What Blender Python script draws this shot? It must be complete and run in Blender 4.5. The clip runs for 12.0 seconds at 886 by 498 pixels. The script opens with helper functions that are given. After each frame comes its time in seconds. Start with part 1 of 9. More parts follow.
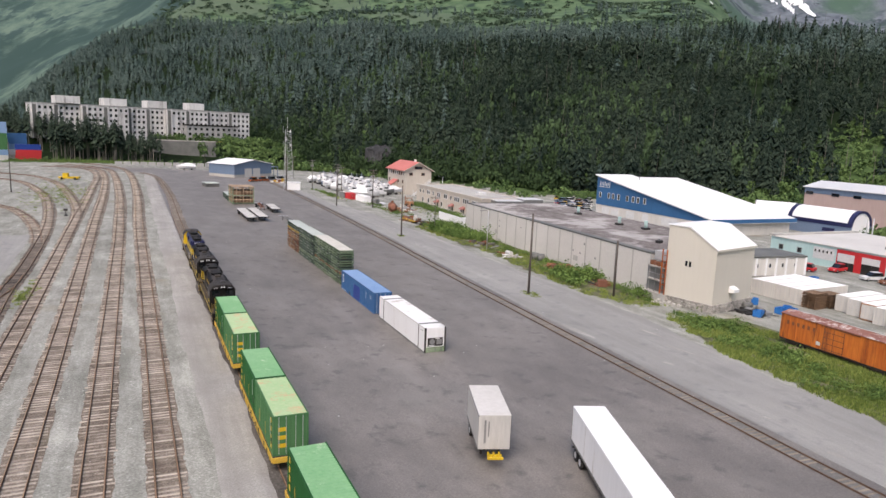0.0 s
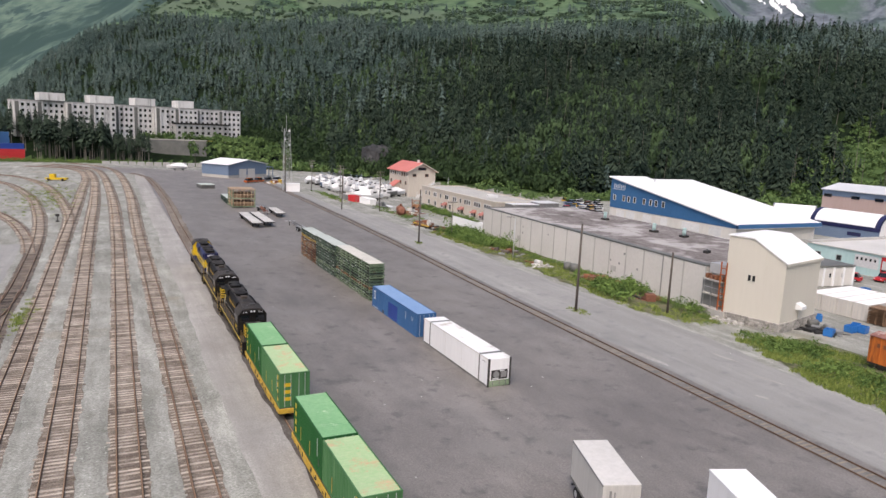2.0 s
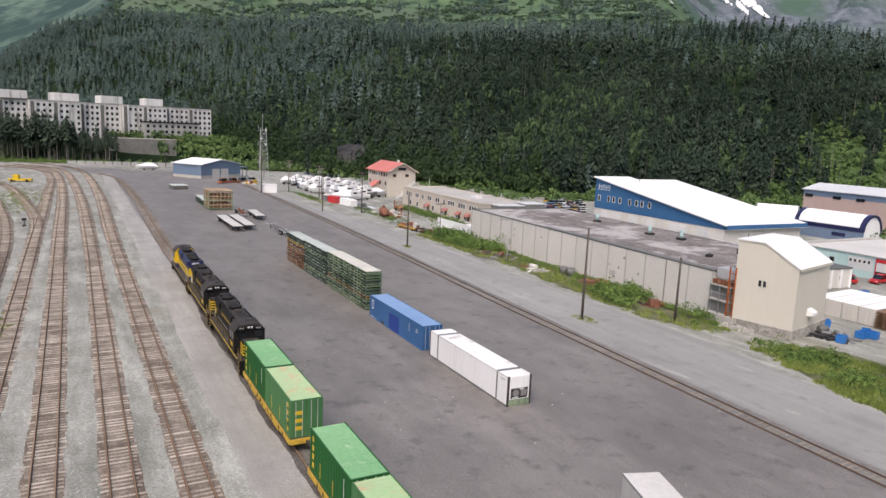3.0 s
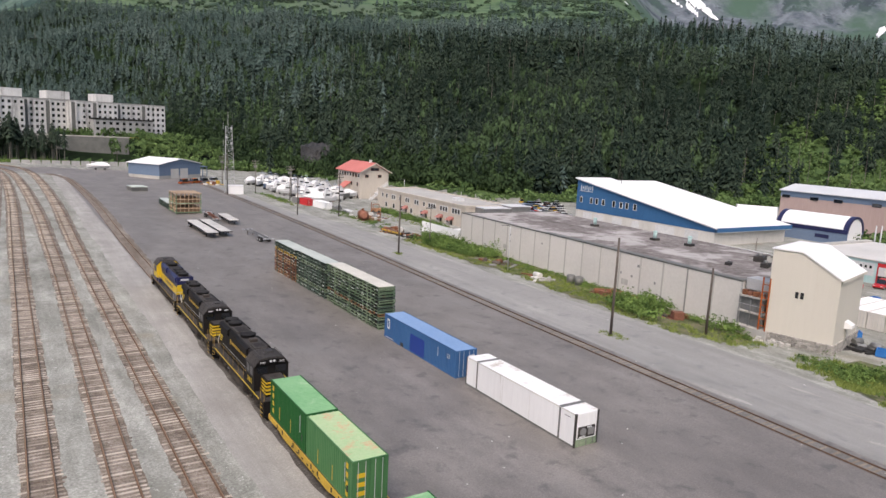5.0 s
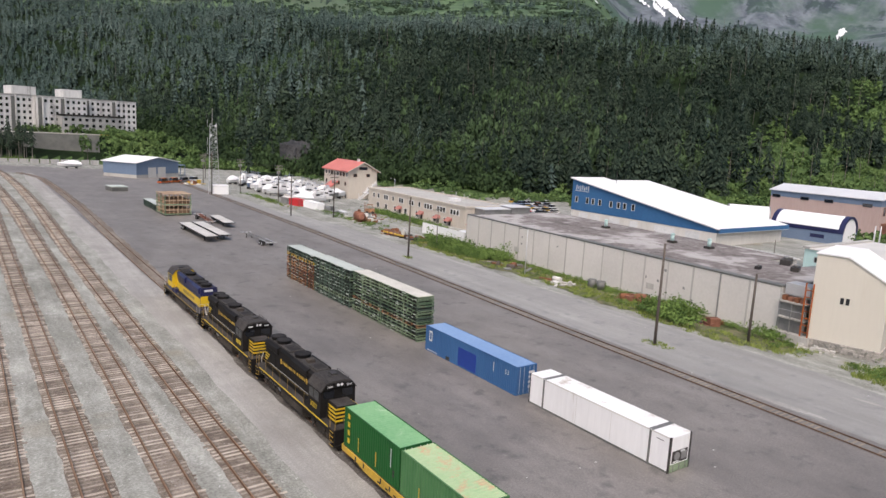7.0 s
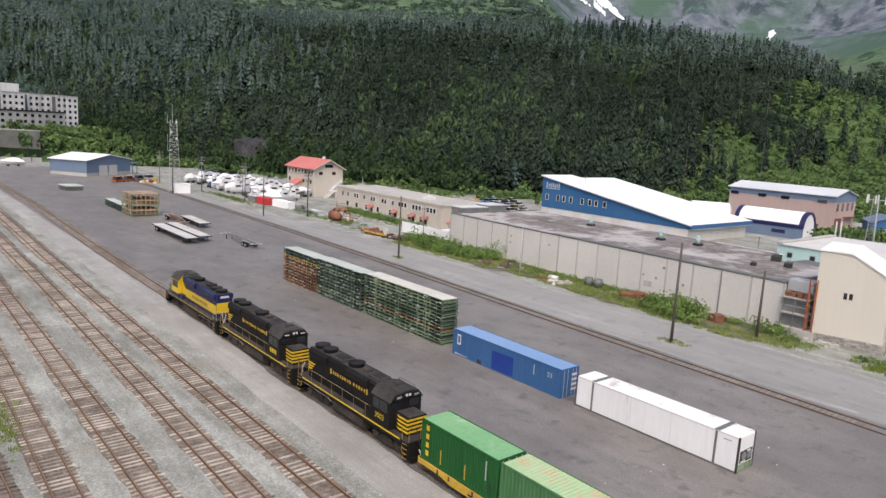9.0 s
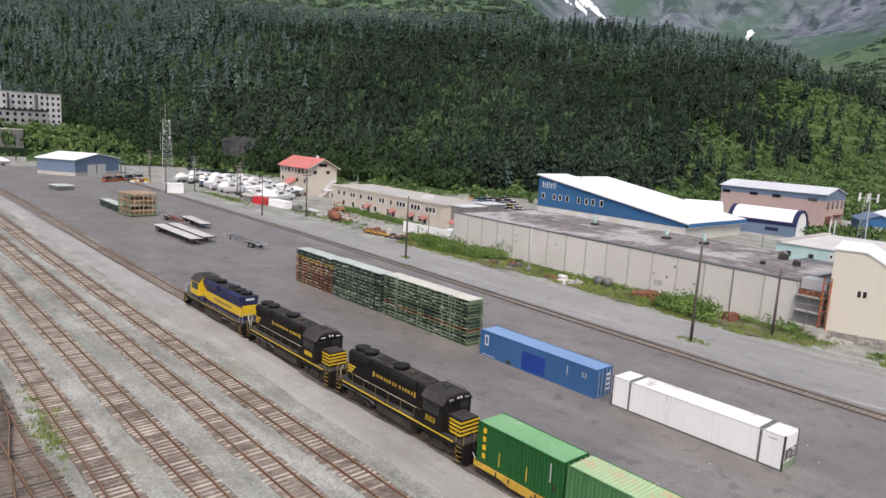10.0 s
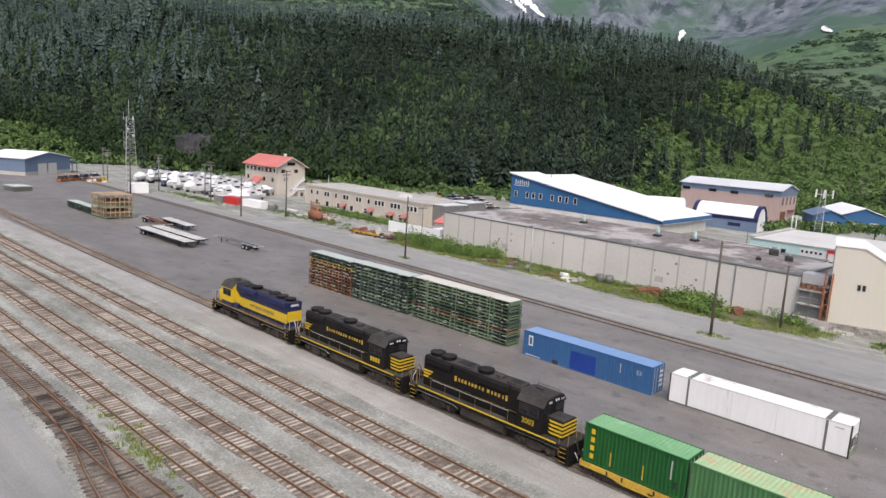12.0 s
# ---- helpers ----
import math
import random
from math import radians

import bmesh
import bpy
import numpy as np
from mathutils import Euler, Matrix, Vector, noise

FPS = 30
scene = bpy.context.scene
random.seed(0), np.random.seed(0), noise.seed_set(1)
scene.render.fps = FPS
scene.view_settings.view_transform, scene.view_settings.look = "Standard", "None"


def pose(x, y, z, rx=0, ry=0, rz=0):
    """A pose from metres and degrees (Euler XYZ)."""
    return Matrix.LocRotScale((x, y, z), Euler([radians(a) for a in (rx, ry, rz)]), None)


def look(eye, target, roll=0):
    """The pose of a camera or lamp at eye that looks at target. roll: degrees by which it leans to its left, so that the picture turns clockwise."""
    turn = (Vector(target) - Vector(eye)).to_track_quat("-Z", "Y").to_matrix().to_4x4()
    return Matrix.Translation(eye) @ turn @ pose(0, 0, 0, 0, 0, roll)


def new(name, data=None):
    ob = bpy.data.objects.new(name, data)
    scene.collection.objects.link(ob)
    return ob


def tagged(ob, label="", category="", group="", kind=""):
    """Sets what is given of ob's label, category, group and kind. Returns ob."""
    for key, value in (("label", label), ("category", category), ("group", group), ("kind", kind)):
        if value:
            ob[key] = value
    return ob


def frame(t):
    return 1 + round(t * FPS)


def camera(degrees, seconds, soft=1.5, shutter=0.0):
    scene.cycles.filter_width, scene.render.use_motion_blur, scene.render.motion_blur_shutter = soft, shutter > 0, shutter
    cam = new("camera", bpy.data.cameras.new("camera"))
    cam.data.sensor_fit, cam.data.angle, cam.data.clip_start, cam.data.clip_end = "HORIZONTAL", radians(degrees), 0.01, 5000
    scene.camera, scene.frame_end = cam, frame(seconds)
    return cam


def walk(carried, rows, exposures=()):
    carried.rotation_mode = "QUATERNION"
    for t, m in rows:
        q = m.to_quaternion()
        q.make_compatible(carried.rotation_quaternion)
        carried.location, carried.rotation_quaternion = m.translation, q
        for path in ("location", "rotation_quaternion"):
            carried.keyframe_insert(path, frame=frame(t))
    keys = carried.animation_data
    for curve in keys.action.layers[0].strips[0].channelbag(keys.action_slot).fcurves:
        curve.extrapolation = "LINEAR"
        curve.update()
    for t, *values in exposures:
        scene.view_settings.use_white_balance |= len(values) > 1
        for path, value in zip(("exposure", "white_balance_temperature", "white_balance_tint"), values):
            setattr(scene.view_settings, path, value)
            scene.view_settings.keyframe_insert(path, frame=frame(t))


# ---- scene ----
cam = camera(65.4, 12.0)
METRES, EYE, TILT, LEAN, TURN = 69.17, 24.8, 0.0, 0.0, -24.4
ROWS = [
    (0.0, 0.0, 0.0, 0.0, 0.39, -9.53, -2.32),
    (0.5, -0.0315, 0.037, 0.0002, 0.37, -9.57, -2.37),
    (1.0, -0.0604, 0.0715, 0.0006, 0.35, -9.59, -2.39),
    (1.5, -0.0887, 0.1064, 0.0014, 0.2, -9.62, -2.41),
    (2.0, -0.1181, 0.1434, 0.0023, -0.89, -9.6, -2.46),
    (2.5, -0.1481, 0.1798, 0.0027, -2.37, -9.58, -2.5),
    (3.0, -0.1775, 0.2169, 0.0031, -3.37, -9.59, -2.55),
    (3.5, -0.2064, 0.2539, 0.0034, -4.24, -9.6, -2.62),
    (5.5, -0.322, 0.3755, 0.0036, -8.16, -9.58, -2.87),
    (6.0, -0.351, 0.3967, 0.0039, -8.71, -9.63, -2.92),
    (6.5, -0.3838, 0.4177, 0.0039, -9.26, -9.64, -2.97),
    (8.5, -0.5096, 0.4732, 0.0019, -13.94, -9.64, -3.15),
    (9.0, -0.5475, 0.4861, 0.0018, -15.04, -9.67, -3.2),
    (9.5, -0.5821, 0.4972, 0.0016, -16.14, -9.68, -3.22),
    (10.0, -0.6205, 0.5091, 0.0015, -16.68, -9.72, -3.22),
    (10.5, -0.6624, 0.522, 0.0018, -17.34, -9.75, -3.24),
    (11.0, -0.7033, 0.5341, 0.0025, -18.81, -9.76, -3.27),
    (11.5, -0.7426, 0.5454, 0.0035, -20.3, -9.76, -3.28),
    (12.0, -0.7888, 0.5596, 0.0048, -21.9, -9.77, -3.36),
]
walk(cam, [(t, pose(0, 0, EYE, TILT, LEAN, TURN) @ pose(METRES * x, METRES * y, METRES * z, 90 + pitch, roll, yaw)) for t, x, y, z, yaw, pitch, roll in ROWS], [(0.0, 0.57, 6600, 14.5), (5.5, 0.57, 6600, 14.0), (12.0, 0.60, 6480, 12.5)])


# ---- light ----
world = bpy.data.worlds.new("overcast_sky")
scene.world = world
world.use_nodes = True
wn = world.node_tree.nodes
sky = wn.new("ShaderNodeTexSky")
sky.sky_type = 'NISHITA'
sky.sun_disc = False
sky.sun_elevation = radians(48)
sky.sun_rotation = radians(223)
sky.air_density, sky.dust_density, sky.ozone_density = 1.0, 4.0, 0.6
world.node_tree.links.new(sky.outputs[0], wn["Background"].inputs[0])
wn["Background"].inputs[1].default_value = 0.14
sun_data = bpy.data.lights.new("sun", 'SUN')
sun_data.energy, sun_data.angle, sun_data.color = 1.2, radians(25), (1.0, 0.96, 0.9)
sun = new("sun", sun_data)
sun.matrix_world = look((0, 0, 300), (120, 130, 0))


# ---- materials ----
def mat(name, a, b, scale=1.0, rough=0.8, metal=0.0, bump=0.2, spots=None, streak=False, spec=0.4, big=0.12, island=0.0, spot_amount=0.5, per_object=0.0):
    """A surface whose colour wanders between a and b at a coarse and a fine scale, with optional stains and vertical streaks."""
    m = bpy.data.materials.new(name)
    m.use_nodes = True
    nt = m.node_tree
    n, l = nt.nodes, nt.links
    p = n["Principled BSDF"]
    geo = n.new("ShaderNodeNewGeometry")
    co = geo.outputs["Position"]
    if streak:
        mp = n.new("ShaderNodeMapping")
        mp.inputs["Scale"].default_value = (1, 1, 0.12)
        l.new(co, mp.inputs[0])
        co = mp.outputs[0]
    n1 = n.new("ShaderNodeTexNoise")
    n1.inputs["Scale"].default_value, n1.inputs["Detail"].default_value, n1.inputs["Roughness"].default_value = big * scale, 5, 0.65
    n2 = n.new("ShaderNodeTexNoise")
    n2.inputs["Scale"].default_value, n2.inputs["Detail"].default_value, n2.inputs["Roughness"].default_value = 3.0 * scale, 6, 0.7
    l.new(co, n1.inputs["Vector"]), l.new(co, n2.inputs["Vector"])
    add = n.new("ShaderNodeMath")
    add.operation = 'ADD'
    l.new(n1.outputs[0], add.inputs[0]), l.new(n2.outputs[0], add.inputs[1])
    r = n.new("ShaderNodeMapRange")
    r.inputs["From Min"].default_value, r.inputs["From Max"].default_value = 0.75, 1.25
    l.new(add.outputs[0], r.inputs[0])
    fac = r.outputs[0]
    if island or per_object:
        m2 = n.new("ShaderNodeMath")
        m2.operation = 'MULTIPLY_ADD'
        if per_object:
            oi = n.new("ShaderNodeObjectInfo")
            l.new(oi.outputs["Random"], m2.inputs[0])
        else:
            l.new(geo.outputs["Random Per Island"], m2.inputs[0])
        amount = island or per_object
        m2.inputs[1].default_value, m2.inputs[2].default_value = amount, -0.5 * amount
        m3 = n.new("ShaderNodeMath")
        m3.use_clamp = True
        l.new(fac, m3.inputs[0]), l.new(m2.outputs[0], m3.inputs[1])
        fac = m3.outputs[0]
    mix = n.new("ShaderNodeMix")
    mix.data_type = 'RGBA'
    mix.inputs[6].default_value, mix.inputs[7].default_value = (*a, 1), (*b, 1)
    l.new(fac, mix.inputs[0])
    out = mix.outputs[2]
    if spots:
        n3 = n.new("ShaderNodeTexNoise")
        n3.inputs["Scale"].default_value, n3.inputs["Detail"].default_value, n3.inputs["Roughness"].default_value = 0.55 * scale, 7, 0.75
        l.new(co, n3.inputs["Vector"])
        r3 = n.new("ShaderNodeMapRange")
        r3.inputs["From Min"].default_value, r3.inputs["From Max"].default_value = 0.68 - 0.2 * spot_amount, 0.80 - 0.2 * spot_amount
        l.new(n3.outputs[0], r3.inputs[0])
        mx = n.new("ShaderNodeMix")
        mx.data_type = 'RGBA'
        mx.inputs[7].default_value = (*spots, 1)
        l.new(r3.outputs[0], mx.inputs[0]), l.new(out, mx.inputs[6])
        out = mx.outputs[2]
    l.new(out, p.inputs["Base Color"])
    rr = n.new("ShaderNodeMapRange")
    rr.inputs["To Min"].default_value, rr.inputs["To Max"].default_value = max(0.05, rough - 0.1), min(1, rough + 0.1)
    l.new(n2.outputs[0], rr.inputs[0]), l.new(rr.outputs[0], p.inputs["Roughness"])
    p.inputs["Metallic"].default_value = metal
    p.inputs["Specular IOR Level"].default_value = spec
    if bump:
        bp = n.new("ShaderNodeBump")
        bp.inputs["Strength"].default_value, bp.inputs["Distance"].default_value = bump, 0.03 / max(scale, 0.05)
        l.new(n2.outputs[0], bp.inputs["Height"]), l.new(bp.outputs[0], p.inputs["Normal"])
    return m


def ground_mat(name, stops, scale, fine, rough, stain, patch, run=0.55, along=0.13, speck=None, blot=None, stain_edge=(0.62, 0.74)):
    """Loose or paved ground: broad patches, long wheel marks along the tracks, fine grit."""
    m = bpy.data.materials.new(name)
    m.use_nodes = True
    n, l = m.node_tree.nodes, m.node_tree.links
    p = n["Principled BSDF"]
    geo = n.new("ShaderNodeNewGeometry")
    mp = n.new("ShaderNodeMapping")
    mp.inputs["Scale"].default_value = (1, along, 1)
    l.new(geo.outputs["Position"], mp.inputs[0])
    tex = []
    for sc, src, det in ((scale, geo.outputs["Position"], 6), (run, mp.outputs[0], 5), (fine, geo.outputs["Position"], 8), (patch, geo.outputs["Position"], 3)):
        t = n.new("ShaderNodeTexNoise")
        t.inputs["Scale"].default_value, t.inputs["Detail"].default_value, t.inputs["Roughness"].default_value = sc, det, 0.68
        l.new(src, t.inputs["Vector"])
        tex.append(t.outputs[0])
    s1 = n.new("ShaderNodeMath")
    l.new(tex[0], s1.inputs[0]), l.new(tex[1], s1.inputs[1])
    s2 = n.new("ShaderNodeMath")
    s2.operation = 'MULTIPLY_ADD'
    l.new(tex[2], s2.inputs[0])
    s2.inputs[1].default_value = 1.35
    l.new(s1.outputs[0], s2.inputs[2])
    r = n.new("ShaderNodeMapRange")
    r.inputs["From Min"].default_value, r.inputs["From Max"].default_value = 1.32, 2.03
    l.new(s2.outputs[0], r.inputs[0])
    ramp = n.new("ShaderNodeValToRGB")
    ramp.color_ramp.elements[0].color = (*stops[0], 1)
    ramp.color_ramp.elements[1].color = (*stops[2], 1)
    e = ramp.color_ramp.elements.new(0.5)
    e.color = (*stops[1], 1)
    l.new(r.outputs[0], ramp.inputs[0])
    rp = n.new("ShaderNodeMapRange")
    rp.inputs["From Min"].default_value, rp.inputs["From Max"].default_value = stain_edge
    l.new(tex[3], rp.inputs[0])
    k = n.new("ShaderNodeMath")
    k.operation = 'MULTIPLY'
    k.inputs[1].default_value = 0.55
    l.new(rp.outputs[0], k.inputs[0])
    mx = n.new("ShaderNodeMix")
    mx.data_type = 'RGBA'
    mx.inputs[7].default_value = (*stain, 1)
    l.new(k.outputs[0], mx.inputs[0]), l.new(ramp.outputs[0], mx.inputs[6])
    out = mx.outputs[2]
    for colour, sc, det, lo, hi, amount, src in ((blot, 0.42, 4, 0.57, 0.68, 0.6, geo.outputs["Position"]), (blot, 0.9, 5, 0.62, 0.70, 0.4, mp.outputs[0]), (speck, 2.6, 5, 0.64, 0.69, 0.8, geo.outputs["Position"])):
        if colour is None:
            continue
        t = n.new("ShaderNodeTexNoise")
        t.inputs["Scale"].default_value, t.inputs["Detail"].default_value, t.inputs["Roughness"].default_value = sc, det, 0.62
        l.new(src, t.inputs["Vector"])
        rg = n.new("ShaderNodeMapRange")
        rg.inputs["From Min"].default_value, rg.inputs["From Max"].default_value, rg.inputs["To Max"].default_value = lo, hi, amount
        l.new(t.outputs[0], rg.inputs[0])
        mz = n.new("ShaderNodeMix")
        mz.data_type = 'RGBA'
        mz.inputs[7].default_value = (*colour, 1)
        l.new(rg.outputs[0], mz.inputs[0]), l.new(out, mz.inputs[6])
        out = mz.outputs[2]
    l.new(out, p.inputs["Base Color"])
    p.inputs["Roughness"].default_value = rough
    p.inputs["Specular IOR Level"].default_value = 0.3 if rough > 0.8 else 0.5
    bp = n.new("ShaderNodeBump")
    bp.inputs["Strength"].default_value, bp.inputs["Distance"].default_value = 0.5, 0.03
    l.new(tex[2], bp.inputs["Height"]), l.new(bp.outputs[0], p.inputs["Normal"])
    return m


def glass_mat(name, tint):
    m = bpy.data.materials.new(name)
    m.use_nodes = True
    p = m.node_tree.nodes["Principled BSDF"]
    p.inputs["Base Color"].default_value = (*tint, 1)
    p.inputs["Roughness"].default_value = 0.08
    p.inputs["Specular IOR Level"].default_value = 0.7
    return m


GRAVEL = ground_mat("yard_gravel", ((0.13, 0.132, 0.112), (0.25, 0.252, 0.224), (0.43, 0.43, 0.39)), 0.12, 6.0, 0.95, (0.25, 0.215, 0.15), 0.07, 0.5, 0.14, (0.50, 0.50, 0.47), (0.195, 0.195, 0.165))
PALE_GRAVEL = ground_mat("pale_gravel", ((0.225, 0.215, 0.20), (0.30, 0.29, 0.27), (0.415, 0.405, 0.38)), 0.14, 7.0, 0.95, (0.25, 0.245, 0.235), 0.08, 0.5, 0.06, None, (0.235, 0.23, 0.215))
ASPHALT = ground_mat("worn_asphalt", ((0.117, 0.107, 0.099), (0.174, 0.160, 0.147), (0.252, 0.232, 0.212)), 0.06, 7.0, 0.56, (0.205, 0.195, 0.18), 0.055, 0.22, 0.35, None, (0.070, 0.066, 0.065), (0.56, 0.70))
ROAD = ground_mat("bleached_asphalt", ((0.205, 0.203, 0.194), (0.262, 0.259, 0.247), (0.355, 0.347, 0.328)), 0.045, 9.0, 0.9, (0.155, 0.156, 0.16), 0.06, 0.42, 0.035, None, (0.185, 0.185, 0.19))
MEADOW = ground_mat("meadow_grass", ((0.032, 0.062, 0.018), (0.055, 0.098, 0.028), (0.092, 0.14, 0.044)), 0.05, 1.5, 0.95, (0.09, 0.11, 0.04), 0.03)
RAIL_STEEL = mat("rusty_rail_steel", (0.085, 0.042, 0.025), (0.17, 0.092, 0.055), 2.0, 0.55, 0.3, 0.1)
DARK_RAIL = mat("oily_dark_rail_steel", (0.075, 0.047, 0.033), (0.145, 0.092, 0.062), 2.0, 0.55, 0.3, 0.1)
RAIL_HEAD = mat("worn_rail_head", (0.26, 0.155, 0.09), (0.36, 0.24, 0.155), 2.0, 0.5, 0.3, 0.05)
TIE = mat("weathered_sleeper_wood", (0.10, 0.078, 0.060), (0.50, 0.44, 0.37), 5.0, 0.9, 0, 0.5, per_object=0.8)
TIE_SIDING = mat("grimy_siding_timber", (0.15, 0.125, 0.098), (0.29, 0.25, 0.20), 5.0, 0.9, 0, 0.4, per_object=0.4)
TIE_FAR = mat("weathered_sleeper_wood_joined", (0.10, 0.078, 0.060), (0.50, 0.44, 0.37), 5.0, 0.9, 0, 0.3, island=0.8)
BALLAST = ground_mat("rusty_ballast", ((0.080, 0.062, 0.047), (0.160, 0.131, 0.104), (0.28, 0.25, 0.215)), 0.3, 5.0, 0.95, (0.15, 0.135, 0.075), 0.12, 0.55, 0.13, (0.40, 0.38, 0.34))
BLACK = mat("black_locomotive_paint", (0.008, 0.0075, 0.0075), (0.02, 0.018, 0.017), 1.5, 0.6, 0, 0.05, spots=(0.035, 0.03, 0.026), spot_amount=0.2, spec=0.12)
ROOF_BLACK = mat("sooty_roof_paint", (0.010, 0.0095, 0.009), (0.05, 0.045, 0.042), 3.0, 0.7, 0, 0.1, spec=0.15)
DUSTY_ROOF = mat("dusty_locomotive_roof", (0.020, 0.0185, 0.0175), (0.085, 0.077, 0.072), 2.5, 0.75, 0, 0.1, spec=0.2)
RAIL_YELLOW = mat("dulled_handrail_yellow", (0.20, 0.13, 0.035), (0.38, 0.26, 0.07), 3.0, 0.6, 0, 0.05)
GRIME = mat("grimy_running_gear", (0.010, 0.009, 0.008), (0.095, 0.078, 0.064), 4.0, 0.8, 0.1, 0.3)
YELLOW = mat("yellow_enamel", (0.52, 0.35, 0.012), (0.66, 0.46, 0.02), 2.0, 0.45, 0, 0.05)
DIRTY_YELLOW = mat("dirty_yellow_enamel", (0.36, 0.22, 0.03), (0.62, 0.41, 0.05), 2.5, 0.6, 0, 0.1, spots=(0.16, 0.09, 0.04), spot_amount=0.45)
NAVY = mat("navy_locomotive_paint", (0.010, 0.012, 0.05), (0.02, 0.024, 0.085), 1.5, 0.42, 0, 0.05)
GREY_STEEL = mat("grey_steel", (0.18, 0.18, 0.18), (0.30, 0.30, 0.30), 2.0, 0.5, 0.4, 0.1)
DARK_STEEL = mat("dark_steel", (0.02, 0.02, 0.022), (0.06, 0.055, 0.05), 2.0, 0.6, 0.2, 0.15)
PALE_STEEL = mat("pale_galvanised_steel", (0.40, 0.41, 0.42), (0.56, 0.57, 0.58), 2.0, 0.5, 0.3, 0.1)
WINDOW = glass_mat("dark_window_glass", (0.012, 0.014, 0.017))
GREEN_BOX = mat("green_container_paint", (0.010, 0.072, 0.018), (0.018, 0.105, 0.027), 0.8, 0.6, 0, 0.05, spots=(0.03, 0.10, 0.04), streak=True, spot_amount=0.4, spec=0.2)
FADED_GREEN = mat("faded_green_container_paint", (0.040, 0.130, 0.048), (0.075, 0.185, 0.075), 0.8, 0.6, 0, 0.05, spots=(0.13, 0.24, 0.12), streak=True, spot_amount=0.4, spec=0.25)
# Roof green, much paler than the side paint.
GREEN_ROOF = mat("pale_green_roof", (0.14, 0.33, 0.15), (0.23, 0.42, 0.22), 1.0, 0.6, 0, 0.05, spots=(0.42, 0.52, 0.36), spot_amount=0.5)
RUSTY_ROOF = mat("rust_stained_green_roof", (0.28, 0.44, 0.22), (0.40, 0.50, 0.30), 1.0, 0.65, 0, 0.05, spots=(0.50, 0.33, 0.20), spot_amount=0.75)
BLUE_BOX = mat("blue_container_paint", (0.026, 0.090, 0.22), (0.039, 0.118, 0.268), 0.8, 0.5, 0, 0.05, spots=(0.06, 0.15, 0.40), streak=True, spot_amount=0.3)
# Roof blue, paler than the side paint.
BLUE_ROOF = mat("pale_blue_roof", (0.15, 0.255, 0.44), (0.22, 0.33, 0.51), 0.8, 0.6, 0, 0.05)
DEEP_BLUE = mat("fresh_blue_paint", (0.012, 0.04, 0.23), (0.018, 0.055, 0.28), 1.0, 0.4, 0, 0.03)
WHITE_BOX = mat("white_panel_paint", (0.75, 0.76, 0.77), (0.79, 0.795, 0.80), 0.7, 0.45, 0, 0.02, spots=(0.60, 0.57, 0.53), spot_amount=0.12)
TRAILER_GREY = mat("dull_grey_white_panel", (0.40, 0.395, 0.375), (0.53, 0.52, 0.495), 1.2, 0.6, 0, 0.05, spots=(0.30, 0.28, 0.24), streak=True, spot_amount=0.5)
REEFER_SIDE = mat("scuffed_white_panel", (0.70, 0.705, 0.71), (0.79, 0.795, 0.80), 0.9, 0.5, 0, 0.02, spots=(0.44, 0.41, 0.36), streak=True, spot_amount=0.4)
REEFER_ROOF = mat("dirty_white_roof_skin", (0.70, 0.70, 0.69), (0.80, 0.80, 0.79), 0.7, 0.55, 0, 0.03, spots=(0.42, 0.36, 0.29), spot_amount=0.58)
WHITE_ROOF = mat("white_roof_skin", (0.76, 0.76, 0.76), (0.82, 0.82, 0.82), 0.7, 0.55, 0, 0.03, spots=(0.70, 0.67, 0.62), spot_amount=0.2)
GREY_WHITE = mat("dulled_white_paint", (0.50, 0.49, 0.46), (0.63, 0.61, 0.58), 0.9, 0.55, 0, 0.05, spots=(0.45, 0.42, 0.37), streak=True, spot_amount=0.3)
DARK_BAND = mat("dull_grey_band", (0.10, 0.105, 0.10), (0.18, 0.18, 0.17), 2.0, 0.6, 0.1, 0.1)
GREEN_STEEL = mat("green_rack_steel", (0.045, 0.092, 0.048), (0.27, 0.34, 0.225), 2.0, 0.65, 0.0, 0.1, spots=(0.16, 0.085, 0.05), spot_amount=0.3, per_object=0.5)
DARK_RACK = mat("blackish_green_rack_steel", (0.016, 0.032, 0.026), (0.10, 0.15, 0.115), 2.0, 0.65, 0.0, 0.1, spots=(0.10, 0.06, 0.04), spot_amount=0.4, per_object=0.7)
# Near-black colour paints the shade in the gaps of the rack stacks.
STACK_SHADE = mat("shade_black_interior_steel", (0.005, 0.006, 0.005), (0.018, 0.019, 0.016), 2.0, 0.8, 0.0, 0.1)
ORANGE_STEEL = mat("rust_orange_rack_steel", (0.17, 0.075, 0.038), (0.48, 0.26, 0.13), 1.6, 0.7, 0.1, 0.15, spots=(0.05, 0.06, 0.04), spot_amount=0.65, per_object=0.6)
BROWN_STEEL = mat("rust_brown_rack_steel", (0.10, 0.04, 0.028), (0.27, 0.12, 0.075), 4.0, 0.75, 0.1, 0.15)
RACK_DECK = mat("pale_rack_decking", (0.46, 0.45, 0.40), (0.64, 0.62, 0.56), 1.5, 0.85, 0, 0.2)
DARK_GREEN_DECK = mat("grey_green_rack_decking", (0.36, 0.40, 0.37), (0.50, 0.54, 0.50), 1.5, 0.85, 0, 0.2)
RUBBER = mat("tyre_rubber", (0.012, 0.012, 0.012), (0.03, 0.03, 0.03), 3.0, 0.85, 0, 0.2)
